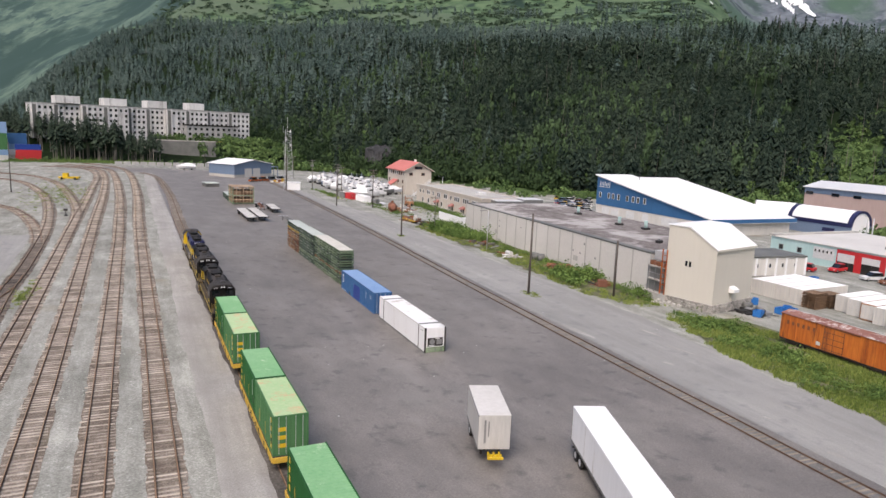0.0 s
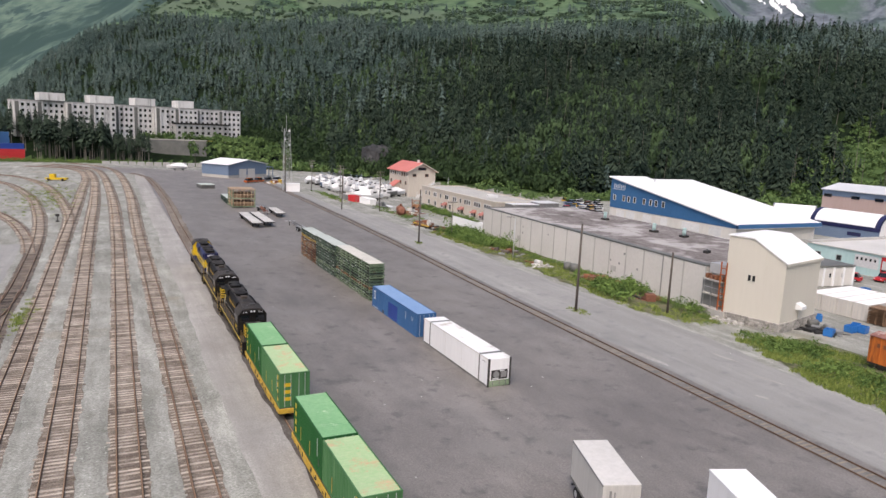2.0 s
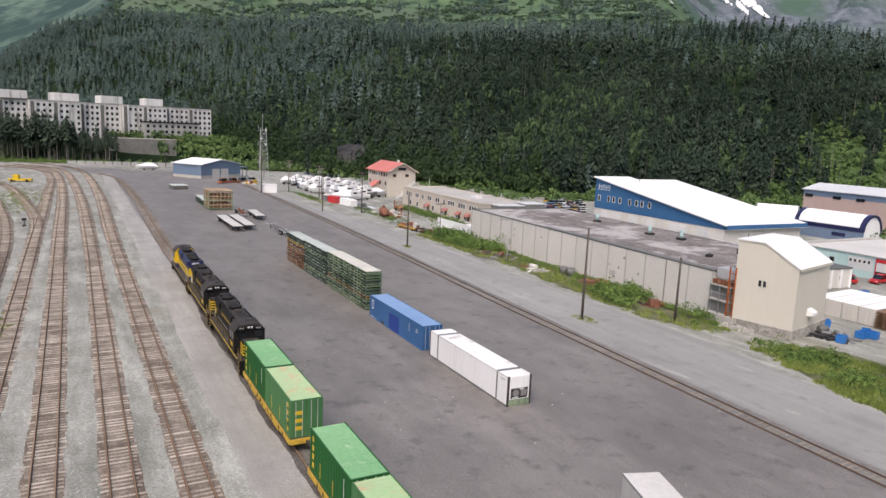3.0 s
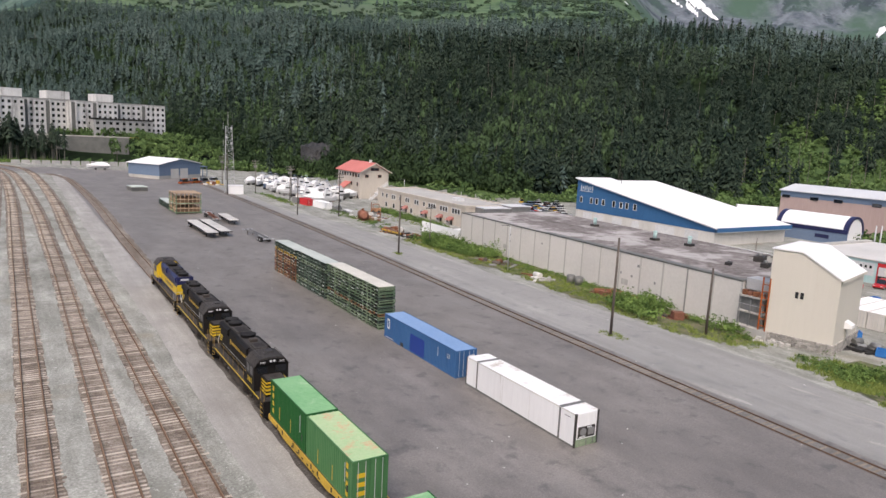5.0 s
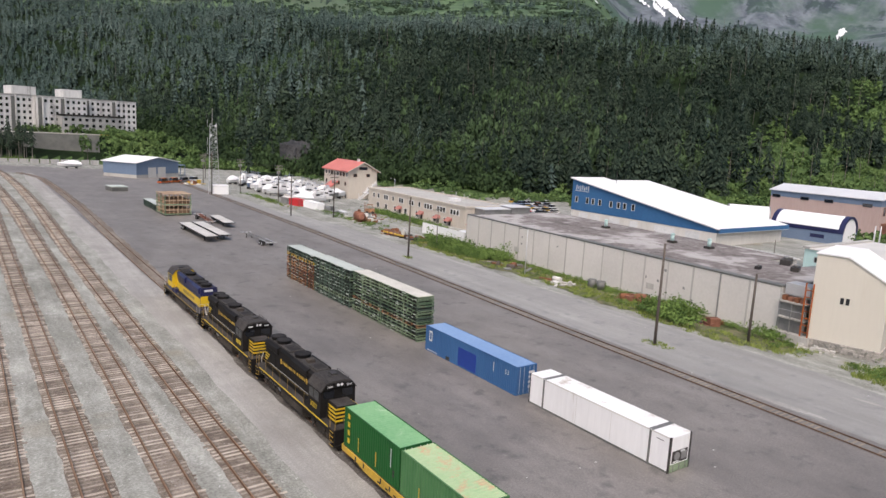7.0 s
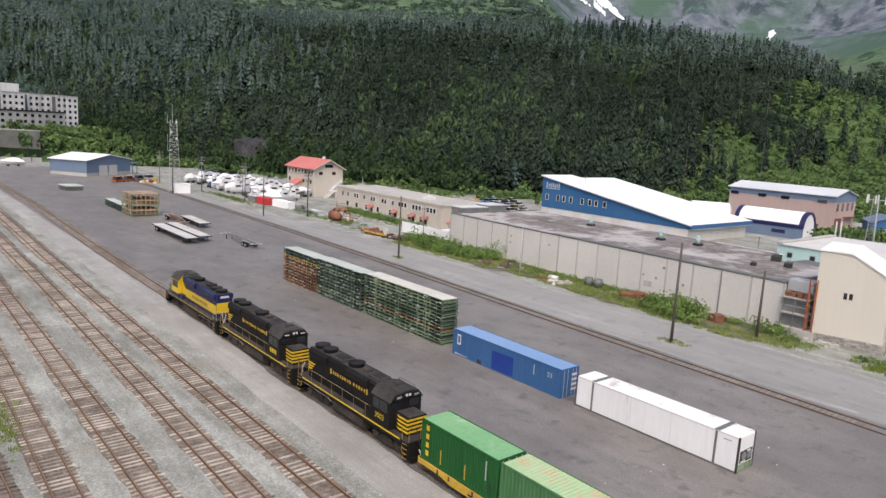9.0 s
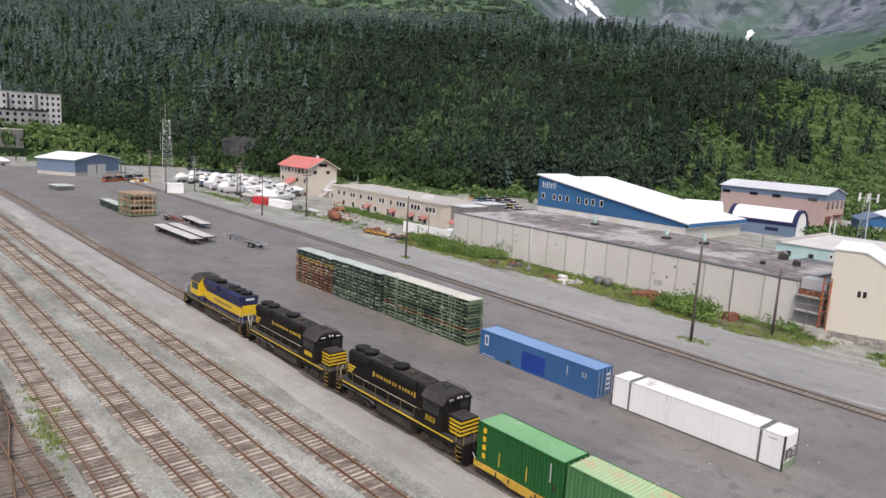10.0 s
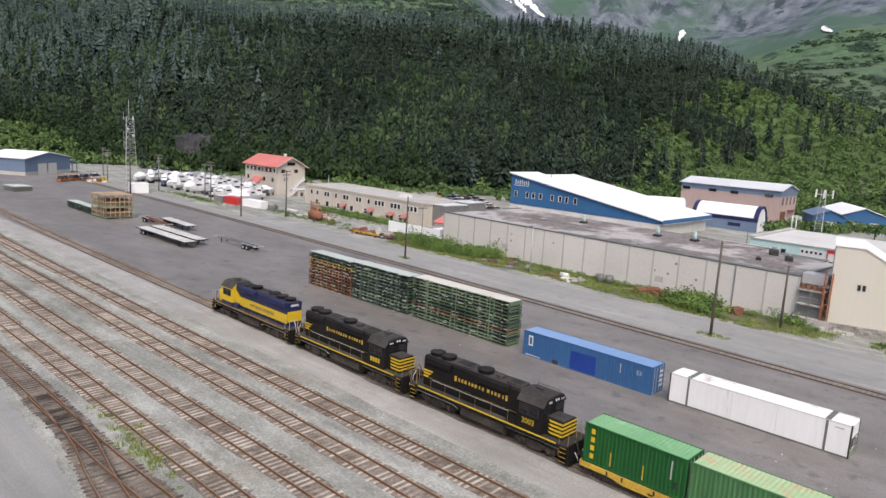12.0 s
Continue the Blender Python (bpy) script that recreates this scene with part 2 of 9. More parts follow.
CREAM = mat("cream_painted_cladding", (0.545, 0.52, 0.455), (0.58, 0.553, 0.487), 0.6, 0.75, 0, 0.05, spots=(0.53, 0.49, 0.41), streak=True, spot_amount=0.25)
STONE = mat("grey_rubble_stone", (0.24, 0.23, 0.21), (0.40, 0.38, 0.35), 1.5, 0.9, 0, 0.5, per_object=0.9)
PANEL = mat("pale_concrete_panel", (0.52, 0.505, 0.475), (0.61, 0.59, 0.56), 0.8, 0.85, 0, 0.1, spots=(0.47, 0.445, 0.405), spot_amount=0.15, per_object=0.35)
CONCRETE = mat("weathered_concrete", (0.34, 0.33, 0.31), (0.46, 0.45, 0.42), 1.0, 0.9, 0, 0.2, spots=(0.22, 0.21, 0.2), streak=True, spot_amount=0.45)
ROOF_GRAVEL = ground_mat("patched_flat_roofing", ((0.10, 0.085, 0.08), (0.185, 0.165, 0.155), (0.30, 0.28, 0.27)), 0.11, 1.2, 0.9, (0.54, 0.52, 0.50), 0.075, 0.4, 0.3, None, (0.07, 0.06, 0.055), (0.50, 0.58))
BLUE_CLAD = mat("blue_metal_cladding", (0.026, 0.10, 0.235), (0.038, 0.13, 0.285), 0.5, 0.5, 0, 0.03)
TAN = mat("tan_stucco", (0.44, 0.40, 0.345), (0.55, 0.50, 0.435), 0.8, 0.85, 0, 0.1, spots=(0.40, 0.355, 0.30), streak=True, spot_amount=0.35)
PALE_METAL = mat("pale_grey_metal_roofing", (0.50, 0.515, 0.53), (0.60, 0.61, 0.62), 0.6, 0.5, 0, 0.03)
PINK_WALL = mat("pinkish_block_wall", (0.39, 0.29, 0.265), (0.47, 0.36, 0.33), 0.8, 0.85, 0, 0.1, streak=True)
AWNING_RED = mat("dull_red_awning", (0.30, 0.12, 0.10), (0.42, 0.19, 0.16), 0.8, 0.7, 0, 0.05)
RED_ROOF = mat("salmon_red_metal_roof", (0.47, 0.145, 0.12), (0.57, 0.19, 0.16), 0.8, 0.55, 0, 0.05)
RED_PAINT = mat("red_paint", (0.42, 0.02, 0.025), (0.54, 0.035, 0.04), 1.0, 0.5, 0, 0.05)
TEAL = mat("pale_teal_siding", (0.34, 0.50, 0.50), (0.44, 0.60, 0.59), 0.8, 0.7, 0, 0.05, streak=True)
SLATE_BLUE = mat("slate_blue_siding", (0.115, 0.165, 0.245), (0.15, 0.205, 0.295), 0.6, 0.6, 0, 0.05)
ORANGE_BOX = mat("orange_boxcar_paint", (0.34, 0.075, 0.012), (0.60, 0.185, 0.03), 1.2, 0.65, 0, 0.05, spots=(0.13, 0.04, 0.018), streak=True, spot_amount=0.75, per_object=0.7)
BOXCAR_ROOF = mat("rust_and_galvanised_roof", (0.16, 0.06, 0.045), (0.30, 0.15, 0.12), 1.2, 0.8, 0, 0.1, spots=(0.62, 0.56, 0.52), spot_amount=0.85)
BOILER_RED = mat("rust_red_boiler_plate", (0.18, 0.070, 0.045), (0.33, 0.15, 0.10), 1.5, 0.85, 0.1, 0.3)
RUST = mat("rusted_steel", (0.12, 0.045, 0.025), (0.26, 0.11, 0.055), 1.5, 0.85, 0.1, 0.3)
LUMBER = mat("sawn_lumber", (0.11, 0.065, 0.040), (0.29, 0.185, 0.11), 2.0, 0.8, 0, 0.2, per_object=0.4)
POLE_WOOD = mat("creosoted_pole_wood", (0.06, 0.05, 0.043), (0.12, 0.10, 0.085), 2.0, 0.9, 0, 0.3, streak=True)
FRAME_WOOD = mat("bright_framing_timber", (0.30, 0.20, 0.125), (0.50, 0.385, 0.265), 2.0, 0.8, 0, 0.2, per_object=0.5)
PALE_WOOD = mat("silvered_deck_boards", (0.42, 0.41, 0.38), (0.60, 0.59, 0.56), 2.0, 0.85, 0, 0.2)
SPRUCE = mat("spruce_needles", (0.010, 0.020, 0.015), (0.046, 0.067, 0.045), 0.12, 0.9, 0, 0, big=0.12, island=0.75, spec=0.1)
ALDER = mat("alder_leaves", (0.030, 0.066, 0.020), (0.135, 0.205, 0.068), 0.11, 0.85, 0, 0, big=0.3, island=0.3, spec=0.2)
COTTONWOOD = mat("dark_broad_leaves", (0.008, 0.020, 0.008), (0.046, 0.080, 0.029), 0.11, 0.85, 0, 0, big=0.3, island=0.3, spec=0.2)
WEED = mat("weed_leaves", (0.034, 0.072, 0.016), (0.17, 0.255, 0.065), 0.35, 0.85, 0, 0, big=0.5, island=0.4, spec=0.2)
GRASS = mat("rough_grass_blades", (0.095, 0.145, 0.028), (0.26, 0.31, 0.085), 0.8, 0.9, 0, 0, big=0.1, island=0.8, spec=0.15)
# Conifer colour paled and greyed to paint in distance haze.
HAZE_NEEDLES = mat("haze_paled_needles", (0.037, 0.062, 0.056), (0.097, 0.134, 0.117), 0.12, 0.9, 0, 0, big=0.12, island=0.5, spec=0.1)
BIRCH = mat("mid_green_leaves", (0.020, 0.042, 0.018), (0.078, 0.125, 0.056), 0.11, 0.85, 0, 0, big=0.3, island=0.3, spec=0.2)
UPLAND = mat("subalpine_shrub_leaves", (0.026, 0.050, 0.030), (0.070, 0.108, 0.062), 0.11, 0.85, 0, 0, big=0.3, island=0.3, spec=0.2)
VERGE = ground_mat("weedy_soil", ((0.045, 0.056, 0.022), (0.085, 0.098, 0.038), (0.16, 0.16, 0.085)), 0.25, 4.0, 0.95, (0.20, 0.175, 0.115), 0.3, 0.5, 0.5, (0.30, 0.28, 0.22), (0.045, 0.055, 0.02), (0.50, 0.62))
OIL_SHADE_BALLAST = ground_mat("oil_and_shade_ballast", ((0.05, 0.044, 0.038), (0.10, 0.09, 0.078), (0.20, 0.185, 0.165)), 0.3, 5.0, 0.95, (0.16, 0.15, 0.135), 0.2, 0.6, 0.15, (0.26, 0.25, 0.23))
TRACK_FILL = ground_mat("oily_track_infill", ((0.110, 0.106, 0.100), (0.155, 0.149, 0.141), (0.215, 0.207, 0.196)), 0.3, 5.0, 0.9, (0.09, 0.085, 0.08), 0.2)
SNAG = mat("dead_grey_wood", (0.10, 0.092, 0.08), (0.19, 0.175, 0.155), 2.0, 0.9, 0, 0)
BARK = mat("dark_bark", (0.05, 0.042, 0.034), (0.10, 0.085, 0.07), 2.0, 0.95, 0, 0.2)
CLIFF = mat("wet_cliff_rock", (0.009, 0.0095, 0.010), (0.060, 0.060, 0.062), 0.3, 0.9, 0, 0.6, streak=True, big=0.3)
APT = mat("stained_white_concrete", (0.50, 0.50, 0.49), (0.68, 0.68, 0.67), 0.5, 0.9, 0, 0.1, spots=(0.24, 0.235, 0.225), streak=True, spot_amount=0.85)
APT_DARK = mat("stained_grey_concrete", (0.28, 0.28, 0.275), (0.42, 0.42, 0.41), 0.5, 0.9, 0, 0.1, spots=(0.16, 0.16, 0.155), streak=True, spot_amount=0.5)
BOAT_WHITE = mat("white_gelcoat", (0.48, 0.49, 0.50), (0.68, 0.68, 0.68), 0.8, 0.4, 0, 0, per_object=0.6)
CAB_BLUE = mat("bright_blue_plastic", (0.015, 0.12, 0.38), (0.03, 0.17, 0.48), 1.0, 0.45, 0, 0)


# ---- building blocks ----
def smooth(a, b, v):
    k = np.clip((np.asarray(v, float) - a) / (b - a), 0, 1)
    return k * k * (3 - 2 * k)


def zg(x, y=0.0):
    """Height of the flat ground: the yard lies about a metre above the paved lot, which falls gently to the east."""
    return 0.95 * (1 - smooth(5, 26, x)) - 0.15 * smooth(30, 62, x) - 0.55 * smooth(64, 86, x) - 0.4 * smooth(88, 105, x)


def bx(bm, x0, x1, y0, y1, z0, z1, bev=0.0, mi=0):
    v = [bm.verts.new((x, y, z)) for z in (z0, z1) for y in (y0, y1) for x in (x0, x1)]
    fs = [bm.faces.new([v[i] for i in q]) for q in ((0, 2, 3, 1), (4, 5, 7, 6), (0, 1, 5, 4), (2, 6, 7, 3), (0, 4, 6, 2), (1, 3, 7, 5))]
    for f in fs:
        f.material_index = mi
    if bev:
        es = list({e for f in fs for e in f.edges})
        bmesh.ops.bevel(bm, geom=es, offset=bev, segments=1, affect='EDGES', profile=0.7, material=-1)


def cyl(bm, p, q, r, seg=8, r2=None, caps=True, mi=0):
    """A round bar from p to q."""
    p, q = Vector(p), Vector(q)
    d = (q - p).normalized()
    u = d.orthogonal().normalized()
    w = d.cross(u)
    rings = []
    for c, rad in ((p, r), (q, r if r2 is None else r2)):
        rings.append([bm.verts.new(c + rad * (math.cos(2 * math.pi * i / seg) * u + math.sin(2 * math.pi * i / seg) * w)) for i in range(seg)])
    for i in range(seg):
        f = bm.faces.new((rings[0][i], rings[0][(i + 1) % seg], rings[1][(i + 1) % seg], rings[1][i]))
        f.material_index = mi
        f.smooth = seg > 8
    if caps:
        bm.faces.new(rings[0][::-1]).material_index = mi
        bm.faces.new(rings[1]).material_index = mi


def tube(bm, pts, r, seg=5):
    for p, q in zip(pts, pts[1:]):
        cyl(bm, p, q, r, seg)


def prism(bm, outline, axis, c0, c1, mi=0):
    """A polygon pushed along an axis; outline in the other two axes, in order x, y, z."""
    def at(a, b, c):
        return {'x': (c, a, b), 'y': (a, c, b), 'z': (a, b, c)}[axis]
    lo = [bm.verts.new(at(a, b, c0)) for a, b in outline]
    hi = [bm.verts.new(at(a, b, c1)) for a, b in outline]
    n = len(outline)
    fs = [bm.faces.new(lo), bm.faces.new(hi[::-1])]
    fs += [bm.faces.new((lo[i], hi[i], hi[(i + 1) % n], lo[(i + 1) % n])) for i in range(n)]
    for f in fs:
        f.material_index = mi
    bmesh.ops.recalc_face_normals(bm, faces=fs)


def mesh_of(name, bm, *mats):
    me = bpy.data.meshes.new(name)
    bm.normal_update()
    bm.to_mesh(me)
    bm.free()
    for m in mats:
        me.materials.append(m)
    return me


def part(name, bm, m, parent, label="", *more):
    ob = new(name, mesh_of(name, bm, m, *more))
    ob.parent = parent
    if label:
        tagged(ob, label)
    return ob


def boxpart(name, m, parent, x0, x1, y0, y1, z0, z1, bev=0.0, label=""):
    bm = bmesh.new()
    bx(bm, x0, x1, y0, y1, z0, z1, bev)
    return part(name, bm, m, parent, label)


def thing(name, label, category, x, y, z, rz=0.0, group="", kind=""):
    e = new(name)
    e.matrix_world = pose(x, y, z, 0, 0, rz)
    e.empty_display_size = 0.3
    return tagged(e, label, category, group, kind)


def tri_mesh(name, verts, tris, *mats):
    verts, tris = np.asarray(verts, np.float32).reshape(-1, 3), np.asarray(tris, np.int32).reshape(-1, 3)
    me = bpy.data.meshes.new(name)
    me.vertices.add(len(verts))
    me.vertices.foreach_set("co", verts.ravel())
    me.loops.add(tris.size)
    me.loops.foreach_set("vertex_index", tris.ravel())
    me.polygons.add(len(tris))
    me.polygons.foreach_set("loop_start", np.arange(0, tris.size, 3, dtype=np.int32))
    me.update(calc_edges=True)
    for m in mats:
        me.materials.append(m)
    return me


def writing(name, words, size, m, parent, matrix):
    """Lettering as a thin mesh, centred, in Blender's own font."""
    cu = bpy.data.curves.new(name, 'FONT')
    cu.body, cu.size, cu.extrude, cu.align_x, cu.align_y = words, size, 0.004, 'CENTER', 'CENTER'
    tmp = new(name, cu)
    dg = bpy.context.evaluated_depsgraph_get()
    me = bpy.data.meshes.new_from_object(tmp.evaluated_get(dg))
    bpy.data.objects.remove(tmp)
    me.materials.clear()
    me.materials.append(m)
    ob = new(name, me)
    ob.parent = parent
    ob.matrix_basis = matrix
    return ob


# ---- terrain ----
HEAD = np.array([-180, -60, -25, -12, -8, -4, 0, 5, 12, 20, 30, 40, 50, 60, 68, 74, 80, 95, 180], float)
FOOT = np.array([900, 900, 900, 820, 760, 690, 640, 580, 480, 388, 322, 305, 316, 325, 335, 345, 355, 380, 500], float)
CREST = np.array([1500, 1500, 1500, 1300, 1200, 1150, 1080, 980, 830, 720, 640, 610, 600, 600, 620, 640, 660, 700, 900], float)
RISE = np.array([2, 2, 1, 0.2, 0.8, 4.3, 6.6, 7.8, 8.0, 8.6, 8.7, 8.8, 8.5, 7.2, 5.0, 3.0, 2.5, 2.5, 2], float)


def fbm(x, y, seed, octaves=4):
    """Smooth wandering value from sums of turned waves."""
    r = np.random.RandomState(seed)
    v, amp = np.zeros_like(x), 1.0
    f = 1.0
    for _ in range(octaves):
        for _ in range(3):
            a, ph = r.uniform(0, 2 * np.pi), r.uniform(0, 2 * np.pi)
            v = v + amp * np.sin(f * (x * np.cos(a) + y * np.sin(a)) + ph + 1.3 * np.sin(0.7 * f * (x * np.sin(a) - y * np.cos(a)) + ph * 2))
        f, amp = f * 1.95, amp * 0.52
    return v / 4.0


def height(x, y):
    """Ground height: the flat yard, the wooded hill with a shoulder half-way up, then meadow, valley or rock face behind its crest."""
    x, y = np.asarray(x, float), np.asarray(y, float)
    r, th = np.hypot(x, y), np.degrees(np.arctan2(x, y))
    foot, crest, rise = np.interp(th, HEAD, FOOT), np.interp(th, HEAD, CREST), np.interp(th, HEAD, RISE)
    top = 16.0 + crest * np.tan(np.radians(rise))
    k = np.clip((r - foot) / (crest - foot), 0, 1)
    lip = np.clip(k + 0.05 * fbm(x / 90, y / 90, 27, 2) * smooth(0.1, 0.4, k) * (1 - smooth(0.8, 1.0, k)), 0, 1)
    slope = np.interp(lip, [0, 0.1, 0.3, 0.62, 0.74, 1.0], [0, 0.085, 0.30, 0.73, 0.735, 1.0])
    hill = top * slope * smooth(0, 0.05, k)
    hill = hill + fbm(x / 60, y / 60, 3) * 8 * smooth(0.02, 0.3, k)
    hill = hill + fbm(x / 150, y / 150, 14, 2) * 7 * smooth(0.5, 1.0, k)
    d = np.maximum(r - crest, 0)
    meadow = (15.5 - rise) * np.clip(d / 1200, 0, 1) ** 0.85
    rock = -0.7 * smooth(0, 160, d) + (17.7 - rise) * smooth(1150, 2300, r)
    valley = (13.0 - rise) * smooth(1300, 3300, r)
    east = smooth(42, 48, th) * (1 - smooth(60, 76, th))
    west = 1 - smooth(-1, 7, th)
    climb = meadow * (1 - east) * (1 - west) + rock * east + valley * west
    back = r * np.tan(np.radians(rise + climb)) - crest * np.tan(np.radians(rise))
    ribs = np.abs(fbm(x / 170, y / 170, 8, 5)) * 95 * smooth(1250, 1600, r) * east + fbm(x / 75, y / 75, 5) * 9 * smooth(30, 250, d)
    bench = 13.0 * smooth(440, 476, r) * (1 - smooth(9, 17, th)) * smooth(-40, -12, th) * (1 - smooth(0.0, 0.3, k))
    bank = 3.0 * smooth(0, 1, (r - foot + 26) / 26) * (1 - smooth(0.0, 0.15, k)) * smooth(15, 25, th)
    return zg(x, y) + hill + np.where(r > crest, back + ribs, 0) + bench + bank


def slope_mat(name, low, high, dark, sizes, stretch=1.0, patch=None, edge=(0.5, 0.6)):
    """A far mountainside: mottled at two scales, with dark thickets and optional patches of another cover."""
    m = bpy.data.materials.new(name)
    m.use_nodes = True
    n, l = m.node_tree.nodes, m.node_tree.links
    p = n["Principled BSDF"]
    geo = n.new("ShaderNodeNewGeometry")
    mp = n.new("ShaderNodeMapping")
    mp.inputs["Scale"].default_value = (1, 1, stretch)
    l.new(geo.outputs["Position"], mp.inputs[0])

    def cloud(scale, detail, a, b):
        t = n.new("ShaderNodeTexNoise")
        t.inputs["Scale"].default_value, t.inputs["Detail"].default_value, t.inputs["Roughness"].default_value = scale, detail, 0.62
        l.new(mp.outputs[0], t.inputs["Vector"])
        r = n.new("ShaderNodeMapRange")
        r.inputs["From Min"].default_value, r.inputs["From Max"].default_value = a, b
        l.new(t.outputs[0], r.inputs[0])
        return r.outputs[0]

    def blend(fac, a, b):
        mx = n.new("ShaderNodeMix")
        mx.data_type = 'RGBA'
        l.new(fac, mx.inputs[0])
        for slot, c in ((6, a), (7, b)):
            if isinstance(c, tuple):
                mx.inputs[slot].default_value = (*c, 1)
            else:
                l.new(c, mx.inputs[slot])
        return mx.outputs[2]

    col = blend(cloud(sizes[0], 7, 0.36, 0.64), low, high)
    col = blend(cloud(sizes[1], 5, 0.54, 0.60), col, dark)
    if patch:
        col = blend(cloud(sizes[2], 6, *edge), col, patch)
    l.new(col, p.inputs["Base Color"])
    p.inputs["Roughness"].default_value = 0.95
    p.inputs["Specular IOR Level"].default_value = 0.1
    return m


# Near-black undergrowth: the shade between the trees is put into this colour.
HILL = slope_mat("shade_dark_undergrowth", (0.004, 0.009, 0.004), (0.016, 0.030, 0.011), (0.003, 0.006, 0.003), (0.12, 0.05, 0.02), 1.0, (0.024, 0.042, 0.016), (0.58, 0.66))
# Bluish tint of the far slopes below puts distance haze into the colour.
ALPINE = slope_mat("alpine_meadow", (0.050, 0.092, 0.050), (0.105, 0.158, 0.086), (0.022, 0.042, 0.031), (0.055, 0.026, 0.008), 1.0, (0.085, 0.120, 0.078))
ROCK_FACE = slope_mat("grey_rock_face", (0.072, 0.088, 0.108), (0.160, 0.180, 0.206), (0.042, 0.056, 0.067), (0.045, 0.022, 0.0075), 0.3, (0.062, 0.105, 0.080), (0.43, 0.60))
VALLEY_SIDE = slope_mat("haze_tinted_valley_slope", (0.064, 0.106, 0.090), (0.114, 0.162, 0.128), (0.040, 0.070, 0.067), (0.030, 0.013, 0.0035), 1.0, (0.034, 0.062, 0.056), (0.47, 0.56))
ang = np.radians(np.concatenate([np.arange(-180, -30, 5.0), np.arange(-30, 100, 0.7), np.arange(100, 180, 5.0)]))
rad = np.concatenate([np.arange(4, 240, 4.0), np.arange(240, 700, 7.0), np.arange(700, 1300, 20.0), np.arange(1300, 3000, 45.0), np.array([3200, 3800, 4800.0])])
gx, gy = np.outer(rad, np.sin(ang)), np.outer(rad, np.cos(ang))
gz = height(gx, gy)
gz = np.where((gx > 5) & (gx < 69) & (gy < 395), gz - 0.07 * smooth(5, 9, gx), gz)
nr, na = gx.shape
idx = np.arange(nr * na).reshape(nr, na)
a0, a1 = idx[:-1, :], idx[1:, :]
b0, b1 = np.roll(a0, -1, 1), np.roll(a1, -1, 1)
tris = np.stack([np.stack([a0, a1, b1], -1), np.stack([a0, b1, b0], -1)], 2).reshape(-1, 3)
centre = nr * na
cap = np.stack([np.full(na, centre), idx[0], np.roll(idx[0], -1)], -1)
tris = np.concatenate([tris, cap])[:, ::-1]
verts = np.concatenate([np.stack([gx, gy, gz], -1).reshape(-1, 3), [[0, 0, float(zg(0))]]])
ground_me = tri_mesh("ground", verts, tris, GRAVEL, HILL, ALPINE, MEADOW, ROCK_FACE, VALLEY_SIDE)
cen = verts[tris].mean(1)
cr, cth = np.hypot(cen[:, 0], cen[:, 1]), np.degrees(np.arctan2(cen[:, 0], cen[:, 1]))
cfoot, ccrest = np.interp(cth, HEAD, FOOT), np.interp(cth, HEAD, CREST)
slot = np.zeros(len(tris), np.int32)
slot[(cr > cfoot - 15) | ((cr > 425) & (cth < 17))] = 3
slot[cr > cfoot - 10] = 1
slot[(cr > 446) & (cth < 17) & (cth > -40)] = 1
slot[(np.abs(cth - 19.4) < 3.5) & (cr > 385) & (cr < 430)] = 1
slot[cr > ccrest + 10] = 2
jag = 1.6 * fbm(cen[:, 0] / 90, cen[:, 1] / 90, 63)
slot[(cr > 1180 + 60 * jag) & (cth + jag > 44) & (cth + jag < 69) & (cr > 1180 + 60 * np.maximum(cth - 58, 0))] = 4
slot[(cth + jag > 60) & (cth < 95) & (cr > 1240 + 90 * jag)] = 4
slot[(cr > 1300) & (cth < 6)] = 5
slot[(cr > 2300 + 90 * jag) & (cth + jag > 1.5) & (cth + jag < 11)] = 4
kb = np.interp(cth + 5.0 * fbm(cen[:, 0] / 70, cen[:, 1] / 70, 35, 3), [44, 52, 59, 64, 68, 72], [0, 0.33, 0.44, 0.6, 0.85, 1.2])
slot[(cr > cfoot - 10) & ((cr - cfoot) / (ccrest - cfoot) < kb)] = 3
slot[(cen[:, 0] > 67.5) & (cen[:, 0] < 76) & (cen[:, 1] < 62) & (cen[:, 1] > -40)] = 3
ground_me.polygons.foreach_set("material_index", slot)
ground_me.polygons.foreach_set("use_smooth", np.ones(len(tris), bool))
ground_ob = new("ground", ground_me)
tagged(ground_ob, "gravel yard floor rising into wooded hillside and alpine slopes", "ground", kind="structure")

# old snow lying in the gullies of the far slopes
SNOW = mat("old_snow", (0.78, 0.80, 0.83), (0.86, 0.87, 0.88), 0.05, 0.7, 0, 0, spots=(0.60, 0.60, 0.60), spot_amount=0.2)


